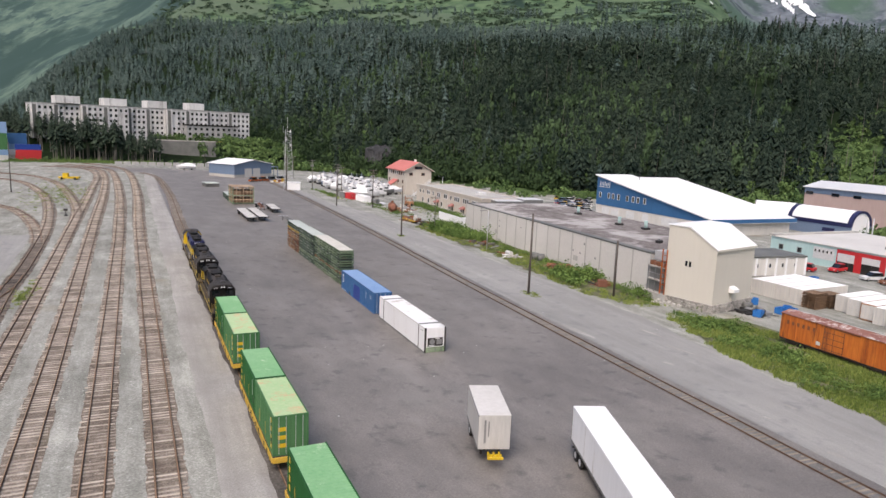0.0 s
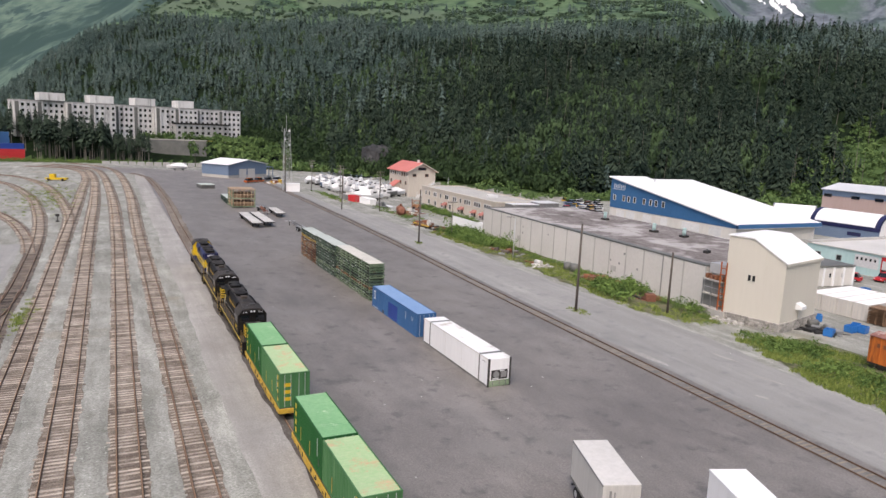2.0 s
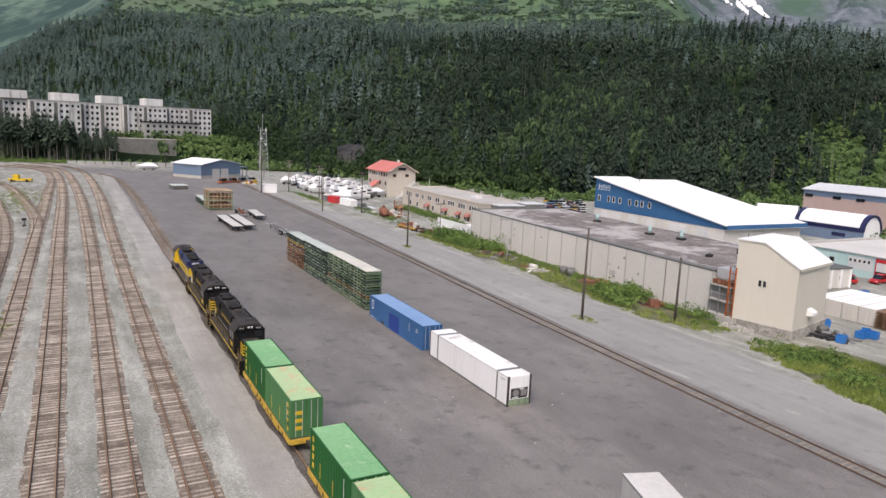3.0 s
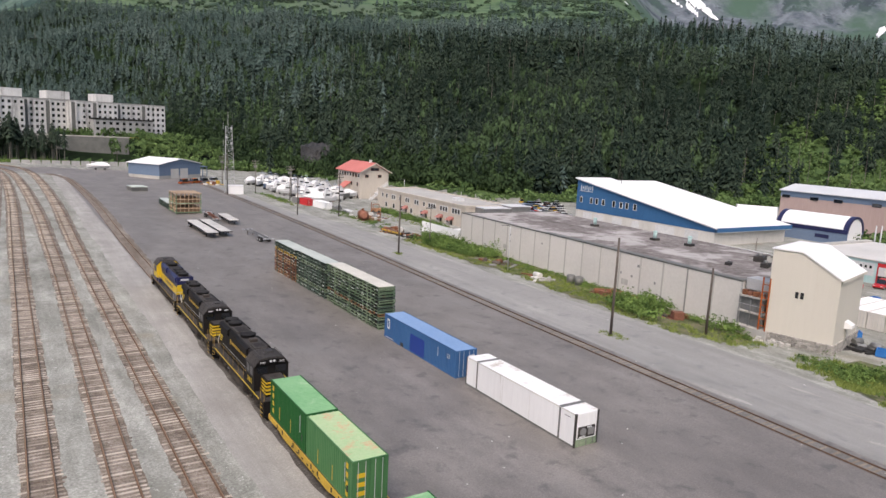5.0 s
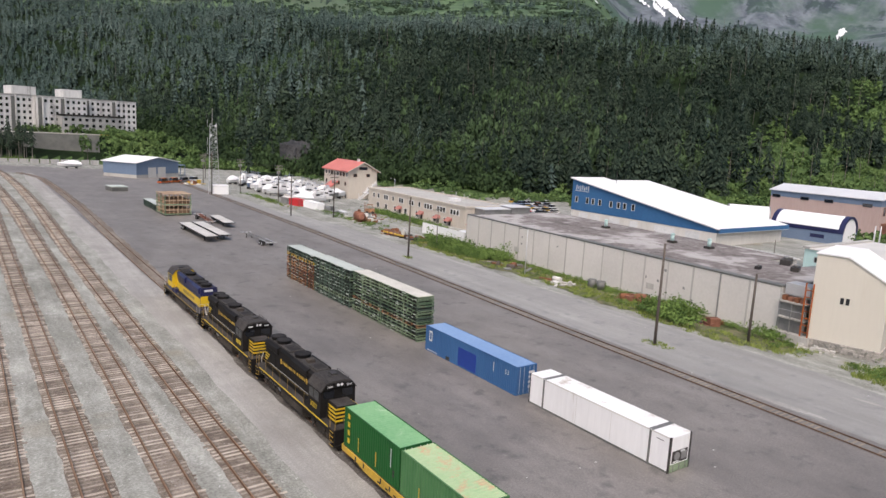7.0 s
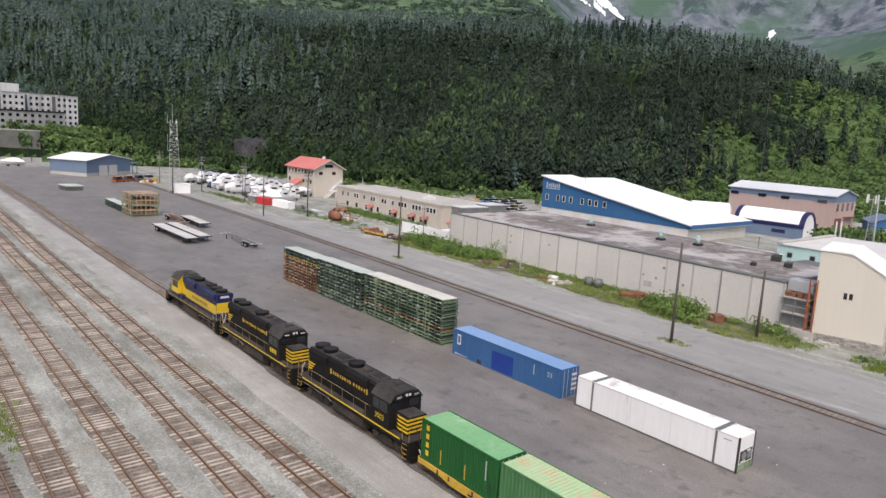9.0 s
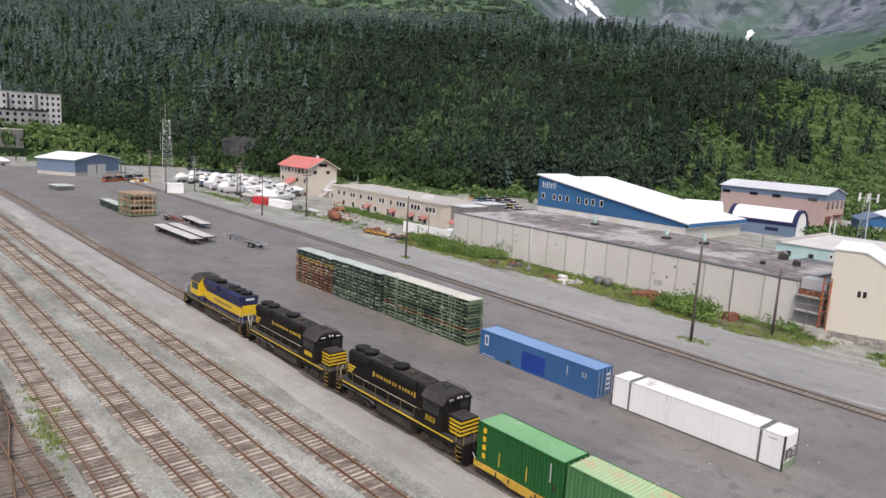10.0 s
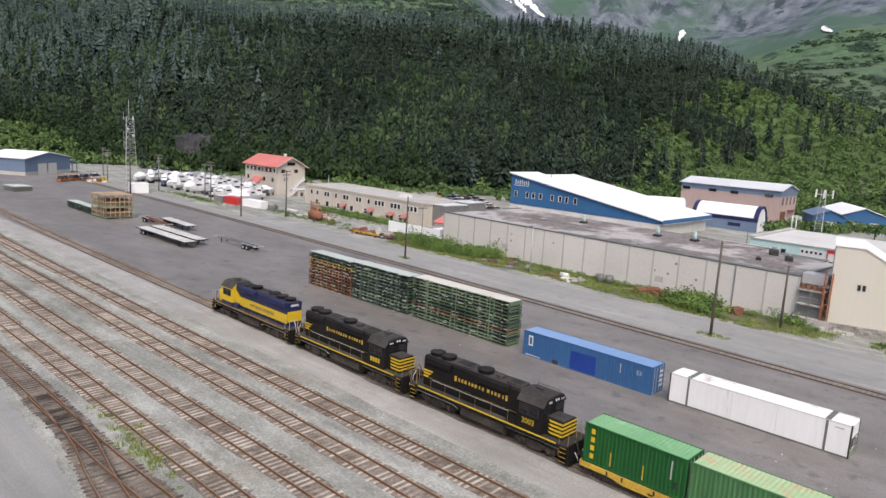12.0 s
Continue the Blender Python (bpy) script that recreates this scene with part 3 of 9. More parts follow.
def snow_field(th0, el0, th1, el1, w0, w1, seed):
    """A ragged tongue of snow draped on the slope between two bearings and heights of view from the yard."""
    r = np.random.RandomState(seed)
    ds = np.arange(1000.0, 3200.0, 8.0)
    v = []
    n = 22
    for i in range(n + 1):
        u = i / n
        th = th0 + (th1 - th0) * u + 0.10 * math.sin(5 * u + seed)
        el = el0 + (el1 - el0) * u
        seen = np.degrees(np.arctan2(height(*polar(th, ds)) - 24.8, ds))
        d = float(ds[int(np.argmax(seen > el))])
        half = (w0 + (w1 - w0) * u) * (0.2 + 0.8 * math.sin(math.pi * u)) * r.uniform(0.75, 1.15)
        for j in range(5):
            a, b = polar(th + math.degrees(half * (j / 2 - 1) / d), d)
            v.append((a, b, float(height(a, b)) + 3.0))
    ids = np.arange((n + 1) * 5).reshape(n + 1, 5)
    q = np.stack([ids[:-1, :-1], ids[:-1, 1:], ids[1:, 1:], ids[:-1, :-1], ids[1:, 1:], ids[1:, :-1]], -1).reshape(-1, 3)
    ob = new("snow_field", tri_mesh("snow_field", v, q, SNOW))
    tagged(ob, "tongue of old white snow in a mountain gully", "snow", "snow in the gullies", "structure")


def polar(th, r):
    return r * np.sin(np.radians(th)), r * np.cos(np.radians(th))


for k, a in enumerate(((47.2, 11.6, 51.1, 9.0, 5, 11), (42.6, 10.9, 44.3, 10.0, 6, 10), (46.6, 11.2, 48.6, 9.9, 4, 6), (62.2, 8.6, 61.4, 7.6, 8, 4), (70.8, 8.7, 71.3, 8.3, 5, 5), (48.9, 10.2, 49.6, 9.2, 7, 4))):
    snow_field(*a, 30 + k)


def strip(name, m, left, right, y0, y1, step, dz, label, category, nx=10, thin=False):
    """A sheet between two wandering edges, given as functions of y, laid on the ground."""
    ys = np.arange(y0, y1 + step, step)
    rows = []
    for y in ys:
        xs = np.linspace(left(y), right(y), nx)
        lift = np.full(nx, dz)
        if thin:
            lift[0] = 0.0
        rows.append(np.stack([xs, np.full(nx, y), zg(xs) + lift], -1))
    v = np.array(rows)
    ids = np.arange(len(ys) * nx).reshape(len(ys), nx)
    q = np.stack([ids[:-1, :-1], ids[:-1, 1:], ids[1:, 1:], ids[:-1, :-1], ids[1:, 1:], ids[1:, :-1]], -1).reshape(-1, 3)
    ob = new(name, tri_mesh(name, v, q, m))
    return tagged(ob, label, category, kind="structure")


def wob(y, seed, amp):
    return amp * (math.sin(y * 0.11 + seed) + 0.6 * math.sin(y * 0.31 + seed * 2.3) + 0.4 * math.sin(y * 0.83 + seed * 1.7))


SIDE_Y = [-80, 20, 45, 70, 105, 150, 195, 260, 340]
SIDE_X = [48.2, 48.6, 49.2, 50.0, 51.2, 53.2, 54.7, 56.0, 57.0]


def side_x(y):
    return float(np.interp(y, SIDE_Y, SIDE_X))


strip("pavement_lot", ASPHALT, lambda y: 8.4 + wob(y, 1, 0.12) - 30 * float(smooth(330, 400, y)), lambda y: side_x(y) + 2.0, -80, 392, 1.5, 0.025, "dark grey worn asphalt of the freight lot", "pavement", 34)
strip("road", ROAD, lambda y: side_x(y) + 2.05, lambda y: 66.3 + wob(y, 4, 0.5) - 3.2 * float(smooth(75, 45, y)) - 5 * float(smooth(185, 240, y)), -80, 345, 1.5, 0.012, "pale worn asphalt road beside the siding", "road", 14)
strip("gravel_strip", PALE_GRAVEL, lambda y: 4.6 + wob(y, 2, 0.18), lambda y: 8.6 + wob(y, 6, 0.1), -80, 352, 1.5, 0.045, "pale crushed gravel strip between the tracks", "gravel", 9, True)
VERGE_L = ([-40, 40, 60, 70, 73], [63.6, 63.6, 65.6, 69.8, 72.5])
WALL_L = ([83, 92, 110, 130, 160, 172], [71.5, 67.4, 68.8, 69.8, 68.8, 70.2])
strip("verge_meadow", VERGE, lambda y: float(np.interp(y, *VERGE_L)) + wob(2 * y, 3, 0.6), lambda y: 82.0 - 0.8 * float(smooth(60, 72, y)) + wob(y, 8, 0.2), -40, 73, 1.0, 0.035, "rough grassy verge beside the road", "grass", 14)
strip("verge_wall", VERGE, lambda y: float(np.interp(y, *WALL_L)) + wob(2 * y, 5, 0.8), lambda y: float(np.interp(y, [83, 88, 172], [75.5, 78.1, 82.1])), 83, 172, 1.0, 0.035, "weedy soil along the warehouse wall", "grass", 12)
# Dark strip paints the train's shade onto the oily ballast.
strip("oily_track_bed", OIL_SHADE_BALLAST, lambda y: 8.15 + wob(2 * y, 7, 0.14) + 1.2 * float(smooth(104, 126, y)), lambda y: 11.0 + wob(2 * y, 9, 0.14) - 1.2 * float(smooth(104, 126, y)), -80, 126, 1.0, 0.056, "ballast darkened by oil and by painted train shade", "ballast", 5)
strip("pavement_pad", ROAD, lambda y: -60, lambda y: float(np.interp(y, [20, 72, 100, 111, 130, 160], [-22.8, -22.8, -20.1, -18.6, -18.3, -19.4])) + wob(y, 3, 0.1), 20, 160, 1.5, 0.02, "grey asphalt pad beside the yard tracks", "pavement", 10)


# ---- tracks ----
def curve_points(xs, ys, step):
    """Even steps along a smooth line through the given corners."""
    t = np.arange(len(xs), dtype=float)
    P = np.stack([xs, ys], -1).astype(float)
    out = []
    for i in range(len(xs) - 1):
        p0, p1, p2, p3 = P[max(i - 1, 0)], P[i], P[i + 1], P[min(i + 2, len(xs) - 1)]
        for k in np.linspace(0, 1, 40, endpoint=False):
            out.append(0.5 * ((2 * p1) + (p2 - p0) * k + (2 * p0 - 5 * p1 + 4 * p2 - p3) * k * k + (3 * p1 - p0 - 3 * p2 + p3) * k ** 3))
    out.append(P[-1])
    out = np.array(out)
    d = np.concatenate([[0], np.cumsum(np.hypot(*np.diff(out, axis=0).T))])
    s = np.arange(0, d[-1], step)
    q = np.stack([np.interp(s, d, out[:, 0]), np.interp(s, d, out[:, 1])], -1)
    g = np.gradient(q, axis=0)
    return q, g / np.linalg.norm(g, axis=1)[:, None]


def tie_mesh(half, m):
    bm = bmesh.new()
    bx(bm, -half, half, -0.115, 0.115, -0.13, 0.0, 0.015)
    return mesh_of("sleeper", bm, m)


TIE_DARK = mat("creosoted_sleeper_wood", (0.035, 0.028, 0.024), (0.20, 0.165, 0.135), 5.0, 0.9, 0, 0.4, per_object=0.7)
TIE_ME, SHORT_TIE_ME, DARK_TIE_ME = tie_mesh(1.26, TIE), tie_mesh(0.69, TIE_SIDING), tie_mesh(1.36, TIE_DARK)
rng = random.Random(11)


def track(label, xs, ys, lift=0.0, near=(45, 150), ties=True, bed=True, show=0.06, rail_h=0.15, short=False, dark=False):
    """One track: two rails, a low bed of ballast, wooden sleepers."""
    root = thing("railway_track", label, "railway track", 0, 0, 0, kind="structure")
    q, d = curve_points(np.array(xs), np.array(ys), 2.0)
    nrm = np.stack([d[:, 1], -d[:, 0]], -1)
    base = zg(q[:, 0]) + lift + show
    for side in (-1, 1):
        prof = [(-0.075, 0.0), (-0.035, 0.03), (-0.035, rail_h - 0.04), (-0.04, rail_h), (0.04, rail_h), (0.035, rail_h - 0.04), (0.035, 0.03), (0.075, 0.0)]
        v = np.array([[tuple(c + nn * (side * 0.755 + a)) + (z + b,) for a, b in prof] for c, nn, z in zip(q, nrm, base)])
        n, k = v.shape[:2]
        ids = np.arange(n * k).reshape(n, k)
        f = []
        for j in range(k - 1):
            f.append(np.stack([ids[:-1, j], ids[1:, j], ids[1:, j + 1], ids[:-1, j], ids[1:, j + 1], ids[:-1, j + 1]], -1).reshape(-1, 3))
        me = tri_mesh("rail", v, np.concatenate(f), DARK_RAIL if short else RAIL_STEEL, RAIL_HEAD)
        mi = np.zeros(len(me.polygons), np.int32)
        per = 2 * (n - 1)
        mi[3 * per:4 * per] = 0 if short else 1
        me.polygons.foreach_set("material_index", mi)
        ob = new("rail", me)
        ob.parent = root
    if bed:
        prof = [(-1.55, -0.03), (-1.05, show - 0.035), (1.05, show - 0.035), (1.55, -0.03)]
        v = []
        for c, nn, zz in zip(q, nrm, zg(q[:, 0]) + lift):
            for a, b in prof:
                wide = 1.0 + 0.3 * float(smooth(130, 220, c[1]))
                e = c + nn * (a * wide + (rng.uniform(-0.25, 0.25) if abs(a) > 1.2 else 0))
                v.append((e[0], e[1], zz + b))
        ids = np.arange(len(q) * 4).reshape(-1, 4)
        f = [np.stack([ids[:-1, j], ids[:-1, j + 1], ids[1:, j + 1], ids[:-1, j], ids[1:, j + 1], ids[1:, j]], -1).reshape(-1, 3) for j in range(3)]
        ob = new("ballast", tri_mesh("ballast", v, np.concatenate(f), BALLAST))
        ob.parent = root
    if ties:
        tq, td = curve_points(np.array(xs), np.array(ys), 0.56)
        far_v, far_f = [], []
        cube = np.array([(x, y, z) for z in (-0.13, 0.0) for y in (-0.115, 0.115) for x in ((-0.69, 0.69) if short else (-1.26, 1.26))])
        cf = np.array([(4, 5, 7), (4, 7, 6), (0, 1, 5), (0, 5, 4), (2, 6, 7), (2, 7, 3), (0, 4, 6), (0, 6, 2), (1, 3, 7), (1, 7, 5)])
        made = 0
        for c, dd in zip(tq, td):
            a = math.atan2(-dd[0], dd[1]) + rng.uniform(-0.025, 0.025)
            off, dz = rng.gauss(0, 0.025 if short else 0.085), rng.uniform(-0.028, 0.004)
            px, py = c[0] + off * math.cos(a), c[1] + off * math.sin(a)
            pz = float(zg(c[0])) + lift + show + dz
            if near[0] < c[1] < near[1] and made < 290:
                ob = new("sleeper", SHORT_TIE_ME if short else DARK_TIE_ME if dark else TIE_ME)
                ob.parent = root
                ob.matrix_basis = Matrix.Translation((px, py, pz)) @ Matrix.Rotation(a, 4, 'Z')
                made += 1
            else:
                far_f.append(cf + 8 * len(far_v))
                R = np.array([[math.cos(a), -math.sin(a), 0], [math.sin(a), math.cos(a), 0], [0, 0, 1]])
                far_v.append(cube @ R.T + (px, py, pz))
        if far_v:
            ob = new("sleepers", tri_mesh("sleepers", np.concatenate(far_v), np.concatenate(far_f), TIE_SIDING if short else TIE_FAR))
            ob.parent = root
            tagged(ob, kind="stuff")
    return root


YARD = "rusty yard track on weathered wooden sleepers in gravel"
track(YARD, [1.55, 1.5, 1.3, 1.1, 1.2, -1.3, -7.5, -24], [-60, 60, 110, 172, 262, 348, 390, 420])
track(YARD, [-3.0, -3.05, -2.95, -3.0, -4.1, -8.1, -15, -32], [-60, 60, 110, 172, 255, 350, 385, 408])
track(YARD, [-7.6, -7.7, -7.9, -8.3, -8.8, -11.1, -17.4, -36], [-60, 60, 110, 172, 255, 334, 379, 398])
track(YARD, [-12.3, -12.35, -12.3, -12.6, -12.8, -14, -22, -42], [-60, 60, 110, 172, 255, 334, 376, 390])
track("curved yard track leading away from a set of points", [-12.6, -13.6, -16.5, -20, -26, -38, -60], [184, 205, 232, 258, 292, 326, 345])
track("yard track bending away beside the gravel", [-20.6, -17.9, -16.4, -16.2, -17.4, -21, -27, -40, -64], [72, 100, 111, 130, 172, 214, 254, 300, 322], near=(72, 160), dark=True)
track("short yard track meeting a set of points", [-14.9, -15.8, -16.25, -16.35], [66, 92, 105, 120], near=(66, 122), dark=True)
track("spur track curving off to the gravel yard", [-17.0, -19.2, -24, -32, -52], [150, 168, 192, 214, 240], near=(150, 175))
track("train track embedded along the edge of the asphalt", [9.6, 9.6, 9.7, 10.6, 9.2, 4], [-80, 60, 172, 247, 322, 352], show=0.085, ties=False, bed=True, rail_h=0.09)
strip("track_infill", TRACK_FILL, lambda y: side_x(y) - 0.98, lambda y: side_x(y) + 0.98, -80, 340, 1.5, 0.036, "brown gritty infill between the siding rails", "pavement", 5)
root_side = track("single siding track embedded in asphalt with wooden infill", [side_x(y) for y in SIDE_Y], SIDE_Y, near=(30, 120), bed=False, show=0.055, rail_h=0.12, short=True)


# ---- containers ----
def ribbed(bm, x, y0, y1, z0, z1, pitch, depth, out):
    """An upright ribbed steel wall in the plane x, ribs running up."""
    n = max(2, int(round((y1 - y0) / pitch)))
    ys, xs = [], []
    for i in range(n):
        a = y0 + (y1 - y0) * i / n
        w = (y1 - y0) / n
        for k, o in ((0.0, 0), (0.3, 0), (0.5, -1), (0.8, -1)):
            ys.append(a + k * w), xs.append(x + out * o * depth)
    ys.append(y1), xs.append(x)
    lo = [bm.verts.new((a, b, z0)) for a, b in zip(xs, ys)]
    hi = [bm.verts.new((a, b, z1)) for a, b in zip(xs, ys)]
    for i in range(len(ys) - 1):
        q = (lo[i], lo[i + 1], hi[i + 1], hi[i])
        bm.faces.new(q if out > 0 else q[::-1])


def ribbed_roof(bm, x0, x1, y0, y1, z, pitch, depth):
    n = max(2, int(round((y1 - y0) / pitch)))
    row = []
    for i in range(n):
        a, w = y0 + (y1 - y0) * i / n, (y1 - y0) / n
        row += [(a, z), (a + 0.35 * w, z), (a + 0.5 * w, z - depth), (a + 0.85 * w, z - depth)]
    row.append((y1, z))
    L = [bm.verts.new((x0, y, zz)) for y, zz in row]
    R = [bm.verts.new((x1, y, zz)) for y, zz in row]
    for i in range(len(row) - 1):
        bm.faces.new((L[i], R[i], R[i + 1], L[i + 1]))


def container(name, label, L, W, H, m, m_roof, x, y, z, rz=0, group="", m_frame=None, pitch=0.28, doors=-1, category="container", rod=None):
    """A steel box: posts and rails, ribbed sides and roof, one end with two doors and their rods."""
    root = thing(name, label, category, x, y, z, rz, group)
    mf = m_frame or m
    w, l = W / 2, L / 2
    for sx in (-1, 1):
        for sy in (-1, 1):
            boxpart("corner_post", mf, root, min(sx * w, sx * (w - 0.12)), max(sx * w, sx * (w - 0.12)), min(sy * l, sy * (l - 0.14)), max(sy * l, sy * (l - 0.14)), 0, H, 0.02)
        for z0, z1, nm in ((0, 0.16, "bottom_rail"), (H - 0.12, H, "top_rail")):
            boxpart(nm, mf, root, min(sx * w, sx * (w - 0.1)), max(sx * w, sx * (w - 0.1)), -l + 0.14, l - 0.14, z0, z1, 0.015)
        bm = bmesh.new()
        ribbed(bm, sx * (w - 0.02), -l + 0.14, l - 0.14, 0.14, H - 0.1, pitch, 0.045, sx)
        part("side_wall", bm, m, root)
    bm = bmesh.new()
    ribbed_roof(bm, -w + 0.08, w - 0.08, -l + 0.1, l - 0.1, H - 0.015, pitch, 0.025)
    part("roof", bm, m_roof, root)
    bm = bmesh.new()
    bx(bm, -w + 0.08, w - 0.08, -l + 0.1, l - 0.1, 0.1, 0.16)
    part("floor", bm, mf, root)
    e = -doors
    boxpart("end_wall", m, root, -w + 0.1, w - 0.1, min(e * (l - 0.04), e * (l - 0.1)), max(e * (l - 0.04), e * (l - 0.1)), 0.1, H - 0.06)
    e = doors
    for nm, z0, z1 in (("door_header", H - 0.2, H), ("door_sill", 0, 0.18)):
        boxpart(nm, mf, root, -w + 0.12, w - 0.12, min(e * l, e * (l - 0.1)), max(e * l, e * (l - 0.1)), z0, z1, 0.01)
    for s in (-1, 1):
        bm = bmesh.new()
        a, b = sorted((s * 0.012, s * (w - 0.13)))
        y0, y1 = sorted((e * (l - 0.02), e * (l - 0.08)))
        bx(bm, a, b, y0, y1, 0.19, H - 0.21, 0.01)
        d = part("door", bm, m, root)
        for k in (0.3, 0.75):
            bm = bmesh.new()
            xx = s * (w - 0.13) * k
            cyl(bm, (xx, e * (l + 0.01), 0.1), (xx, e * (l + 0.01), H - 0.1), 0.022, 6)
            part("locking_rod", bm, rod or PALE_STEEL, d)
    return root


def ladder_marks(root, x, y, z, h, n, m, out, w=0.42, name="marking"):
    """Letters stacked down a panel, as plain shapes."""
    for i in range(n):
        boxpart(name, m, root, *sorted((x, x + out * 0.01)), y - w / 2, y + w / 2, z - (i + 1) * h + 0.12, z - i * h - 0.12)


# ---- train ----
TX, TZ = 9.6, float(zg(9.6)) + 0.09


def wheelset(root, y, r, hw=0.72, name="wheel"):
    for s in (-1, 1):
        bm = bmesh.new()
        cyl(bm, (s * (hw - 0.06), y, r), (s * (hw + 0.07), y, r), r, 18)
        cyl(bm, (s * (hw + 0.07), y, r), (s * (hw + 0.17), y, r), 0.14, 10)
        part(name, bm, GRIME, root)


def truck(root, y, wheels, r, half):
    bm = bmesh.new()
    for s in (-1, 1):
        a, b = sorted((s * 0.92, s * 1.08))
        prism(bm, [(y - half - 0.55, r + 0.25), (y - half - 0.55, r - 0.05), (y - half * 0.55, r - 0.1), (y - half * 0.4, r - 0.32), (y + half * 0.4, r - 0.32), (y + half * 0.55, r - 0.1), (y + half + 0.55, r - 0.05), (y + half + 0.55, r + 0.25), (y + half * 0.4, r + 0.38), (y - half * 0.4, r + 0.38)], 'x', a, b)
        for k in wheels:
            bx(bm, *sorted((s * 1.06, s * 1.17)), y + k - 0.17, y + k + 0.17, r - 0.17, r + 0.2, 0.03)
            cyl(bm, (s * 1.0, y + k * 0.5, r - 0.1), (s * 1.0, y + k * 0.5, r + 0.35), 0.13, 8)
    bx(bm, -0.95, 0.95, y - 0.3, y + 0.3, r - 0.1, r + 0.4)
    t = part("truck", bm, GRIME, root)
    for k in wheels:
        wheelset(t, y + k, r)
    return t


def locomotive(label, y0, face, scheme, number):
    """A four-axle road-switcher, 18 m over its couplers; its cab end looks along face (+1 or -1 along y)."""
    root = thing("diesel_locomotive", label, "locomotive", TX, y0, TZ, 0 if face > 0 else 180, "coupled locomotives")
    blue = scheme == "blue"
    hoodm = NAVY if blue else BLACK
    deck = 1.72
    # frame, walkway, pilots
    bm = bmesh.new()
    bx(bm, -1.5, 1.5, -8.35, 8.35, deck - 0.12, deck, 0.02)
    part("walkway", bm, DUSTY_ROOF, root)
    for s in (-1, 1):
        boxpart("side_sill", BLACK, root, *sorted((s * 1.5, s * 1.42)), -8.3, 8.3, deck - 0.42, deck - 0.1)
        boxpart("sill_stripe", RAIL_YELLOW if blue else YELLOW, root, *sorted((s * 1.503, s * 1.515)), -7.4, 7.4, deck - 0.14, deck - 0.02, label="yellow edge stripe")
    for e in (-1, 1):
        bm = bmesh.new()
        a, b = sorted((e * 8.35, e * 8.5))
        bx(bm, -1.45, 1.45, a, b, 0.35, deck, 0.02)
        prism(bm, [(-1.2, 0.12), (1.2, 0.12), (1.45, 0.5), (-1.45, 0.5)], 'y', e * 8.45, e * 8.6)
        p = part("pilot", bm, BLACK, root)
        bm = bmesh.new()
        bx(bm, -0.16, 0.16, *sorted((e * 8.45, e * 8.98)), 0.72, 0.98, 0.03)
        bx(bm, -0.24, 0.2, *sorted((e * 8.85, e * 9.02)), 0.66, 1.04, 0.04)
        part("coupler", bm, GRIME, p)
        for s in (-1, 1):
            bm = bmesh.new()
            for i in range(4):
                zz = 0.38 + i * 0.36
                bx(bm, *sorted((s * 1.05, s * 1.5)), *sorted((e * 7.75, e * 8.32)), zz, zz + 0.05)
            bx(bm, *sorted((s * 1.02, s * 1.06)), *sorted((e * 7.7, e * 8.36)), 0.3, deck)
            st = part("steps", bm, BLACK, root)
            for i in range(4):
                zz = 0.38 + i * 0.36
                boxpart("step_edge", DIRTY_YELLOW, st, *sorted((s * 1.5, s * 1.52)), *sorted((e * 7.75, e * 8.32)), zz, zz + 0.04)
            bm = bmesh.new()
            tube(bm, [(s * 0.35, e * 8.4, deck), (s * 0.35, e * 8.4, deck + 1.05), (s * 1.4, e * 8.4, deck + 1.05), (s * 1.4, e * 8.4, 0.8)], 0.024)
            tube(bm, [(s * 1.46, e * 7.65, 0.8), (s * 1.46, e * 7.65, deck + 1.05)], 0.024)
            part("end_handrail", bm, RAIL_YELLOW if not blue else PALE_STEEL, root)
    for s in (-1, 1):
        bm = bmesh.new()
        ys = [-7.6 + i * 1.72 for i in range(8)]
        for yy in ys:
            tube(bm, [(s * 1.46, yy, deck - 0.05), (s * 1.46, yy, deck + 1.02)], 0.014, 4)
        tube(bm, [(s * 1.46, ys[0], deck + 1.02), (s * 1.46, ys[-1], deck + 1.02)], 0.014, 4)
        part("side_handrail", bm, RAIL_YELLOW if not blue else GREY_STEEL, root)
    # fuel tank, air tanks, trucks
    bm = bmesh.new()
    prism(bm, [(-1.38, 1.25), (-1.38, 0.6), (-1.05, 0.28), (1.05, 0.28), (1.38, 0.6), (1.38, 1.25)], 'y', -2.3, 2.3)
    part("fuel_tank", bm, GRIME, root)
    for s in (-1, 1):
        bm = bmesh.new()
        cyl(bm, (s * 1.2, -2.0, 1.42), (s * 1.2, 2.2, 1.42), 0.17, 10)
        part("air_reservoir", bm, GRIME, root)
    bm = bmesh.new()
    bx(bm, -0.7, 0.7, -8.2, 8.2, 0.95, deck - 0.12)
    part("underframe", bm, GRIME, root)
    for yy in (-5.2, 5.2):
        truck(root, yy, (-1.37, 1.37), 0.5, 1.37)
    for s in (-1, 1):
        bm = bmesh.new()
        tube(bm, [(s * 1.3, -2.6, 0.95), (s * 1.32, -3.3, 1.15), (s * 1.32, -7.6, 1.15)], 0.04, 5)
        part("brake_pipe", bm, PALE_STEEL, root)
        bm = bmesh.new()
        tube(bm, [(s * 1.32, 2.5, 1.2), (s * 1.32, 7.6, 1.2)], 0.03, 5)
        part("sand_pipe", bm, PALE_STEEL, root)
        for yy in (-6.1, -4.3, 4.3, 6.1):
            bm = bmesh.new()
            cyl(bm, (s * 1.12, yy, 0.78), (s * 1.34, yy, 0.78), 0.15, 10)
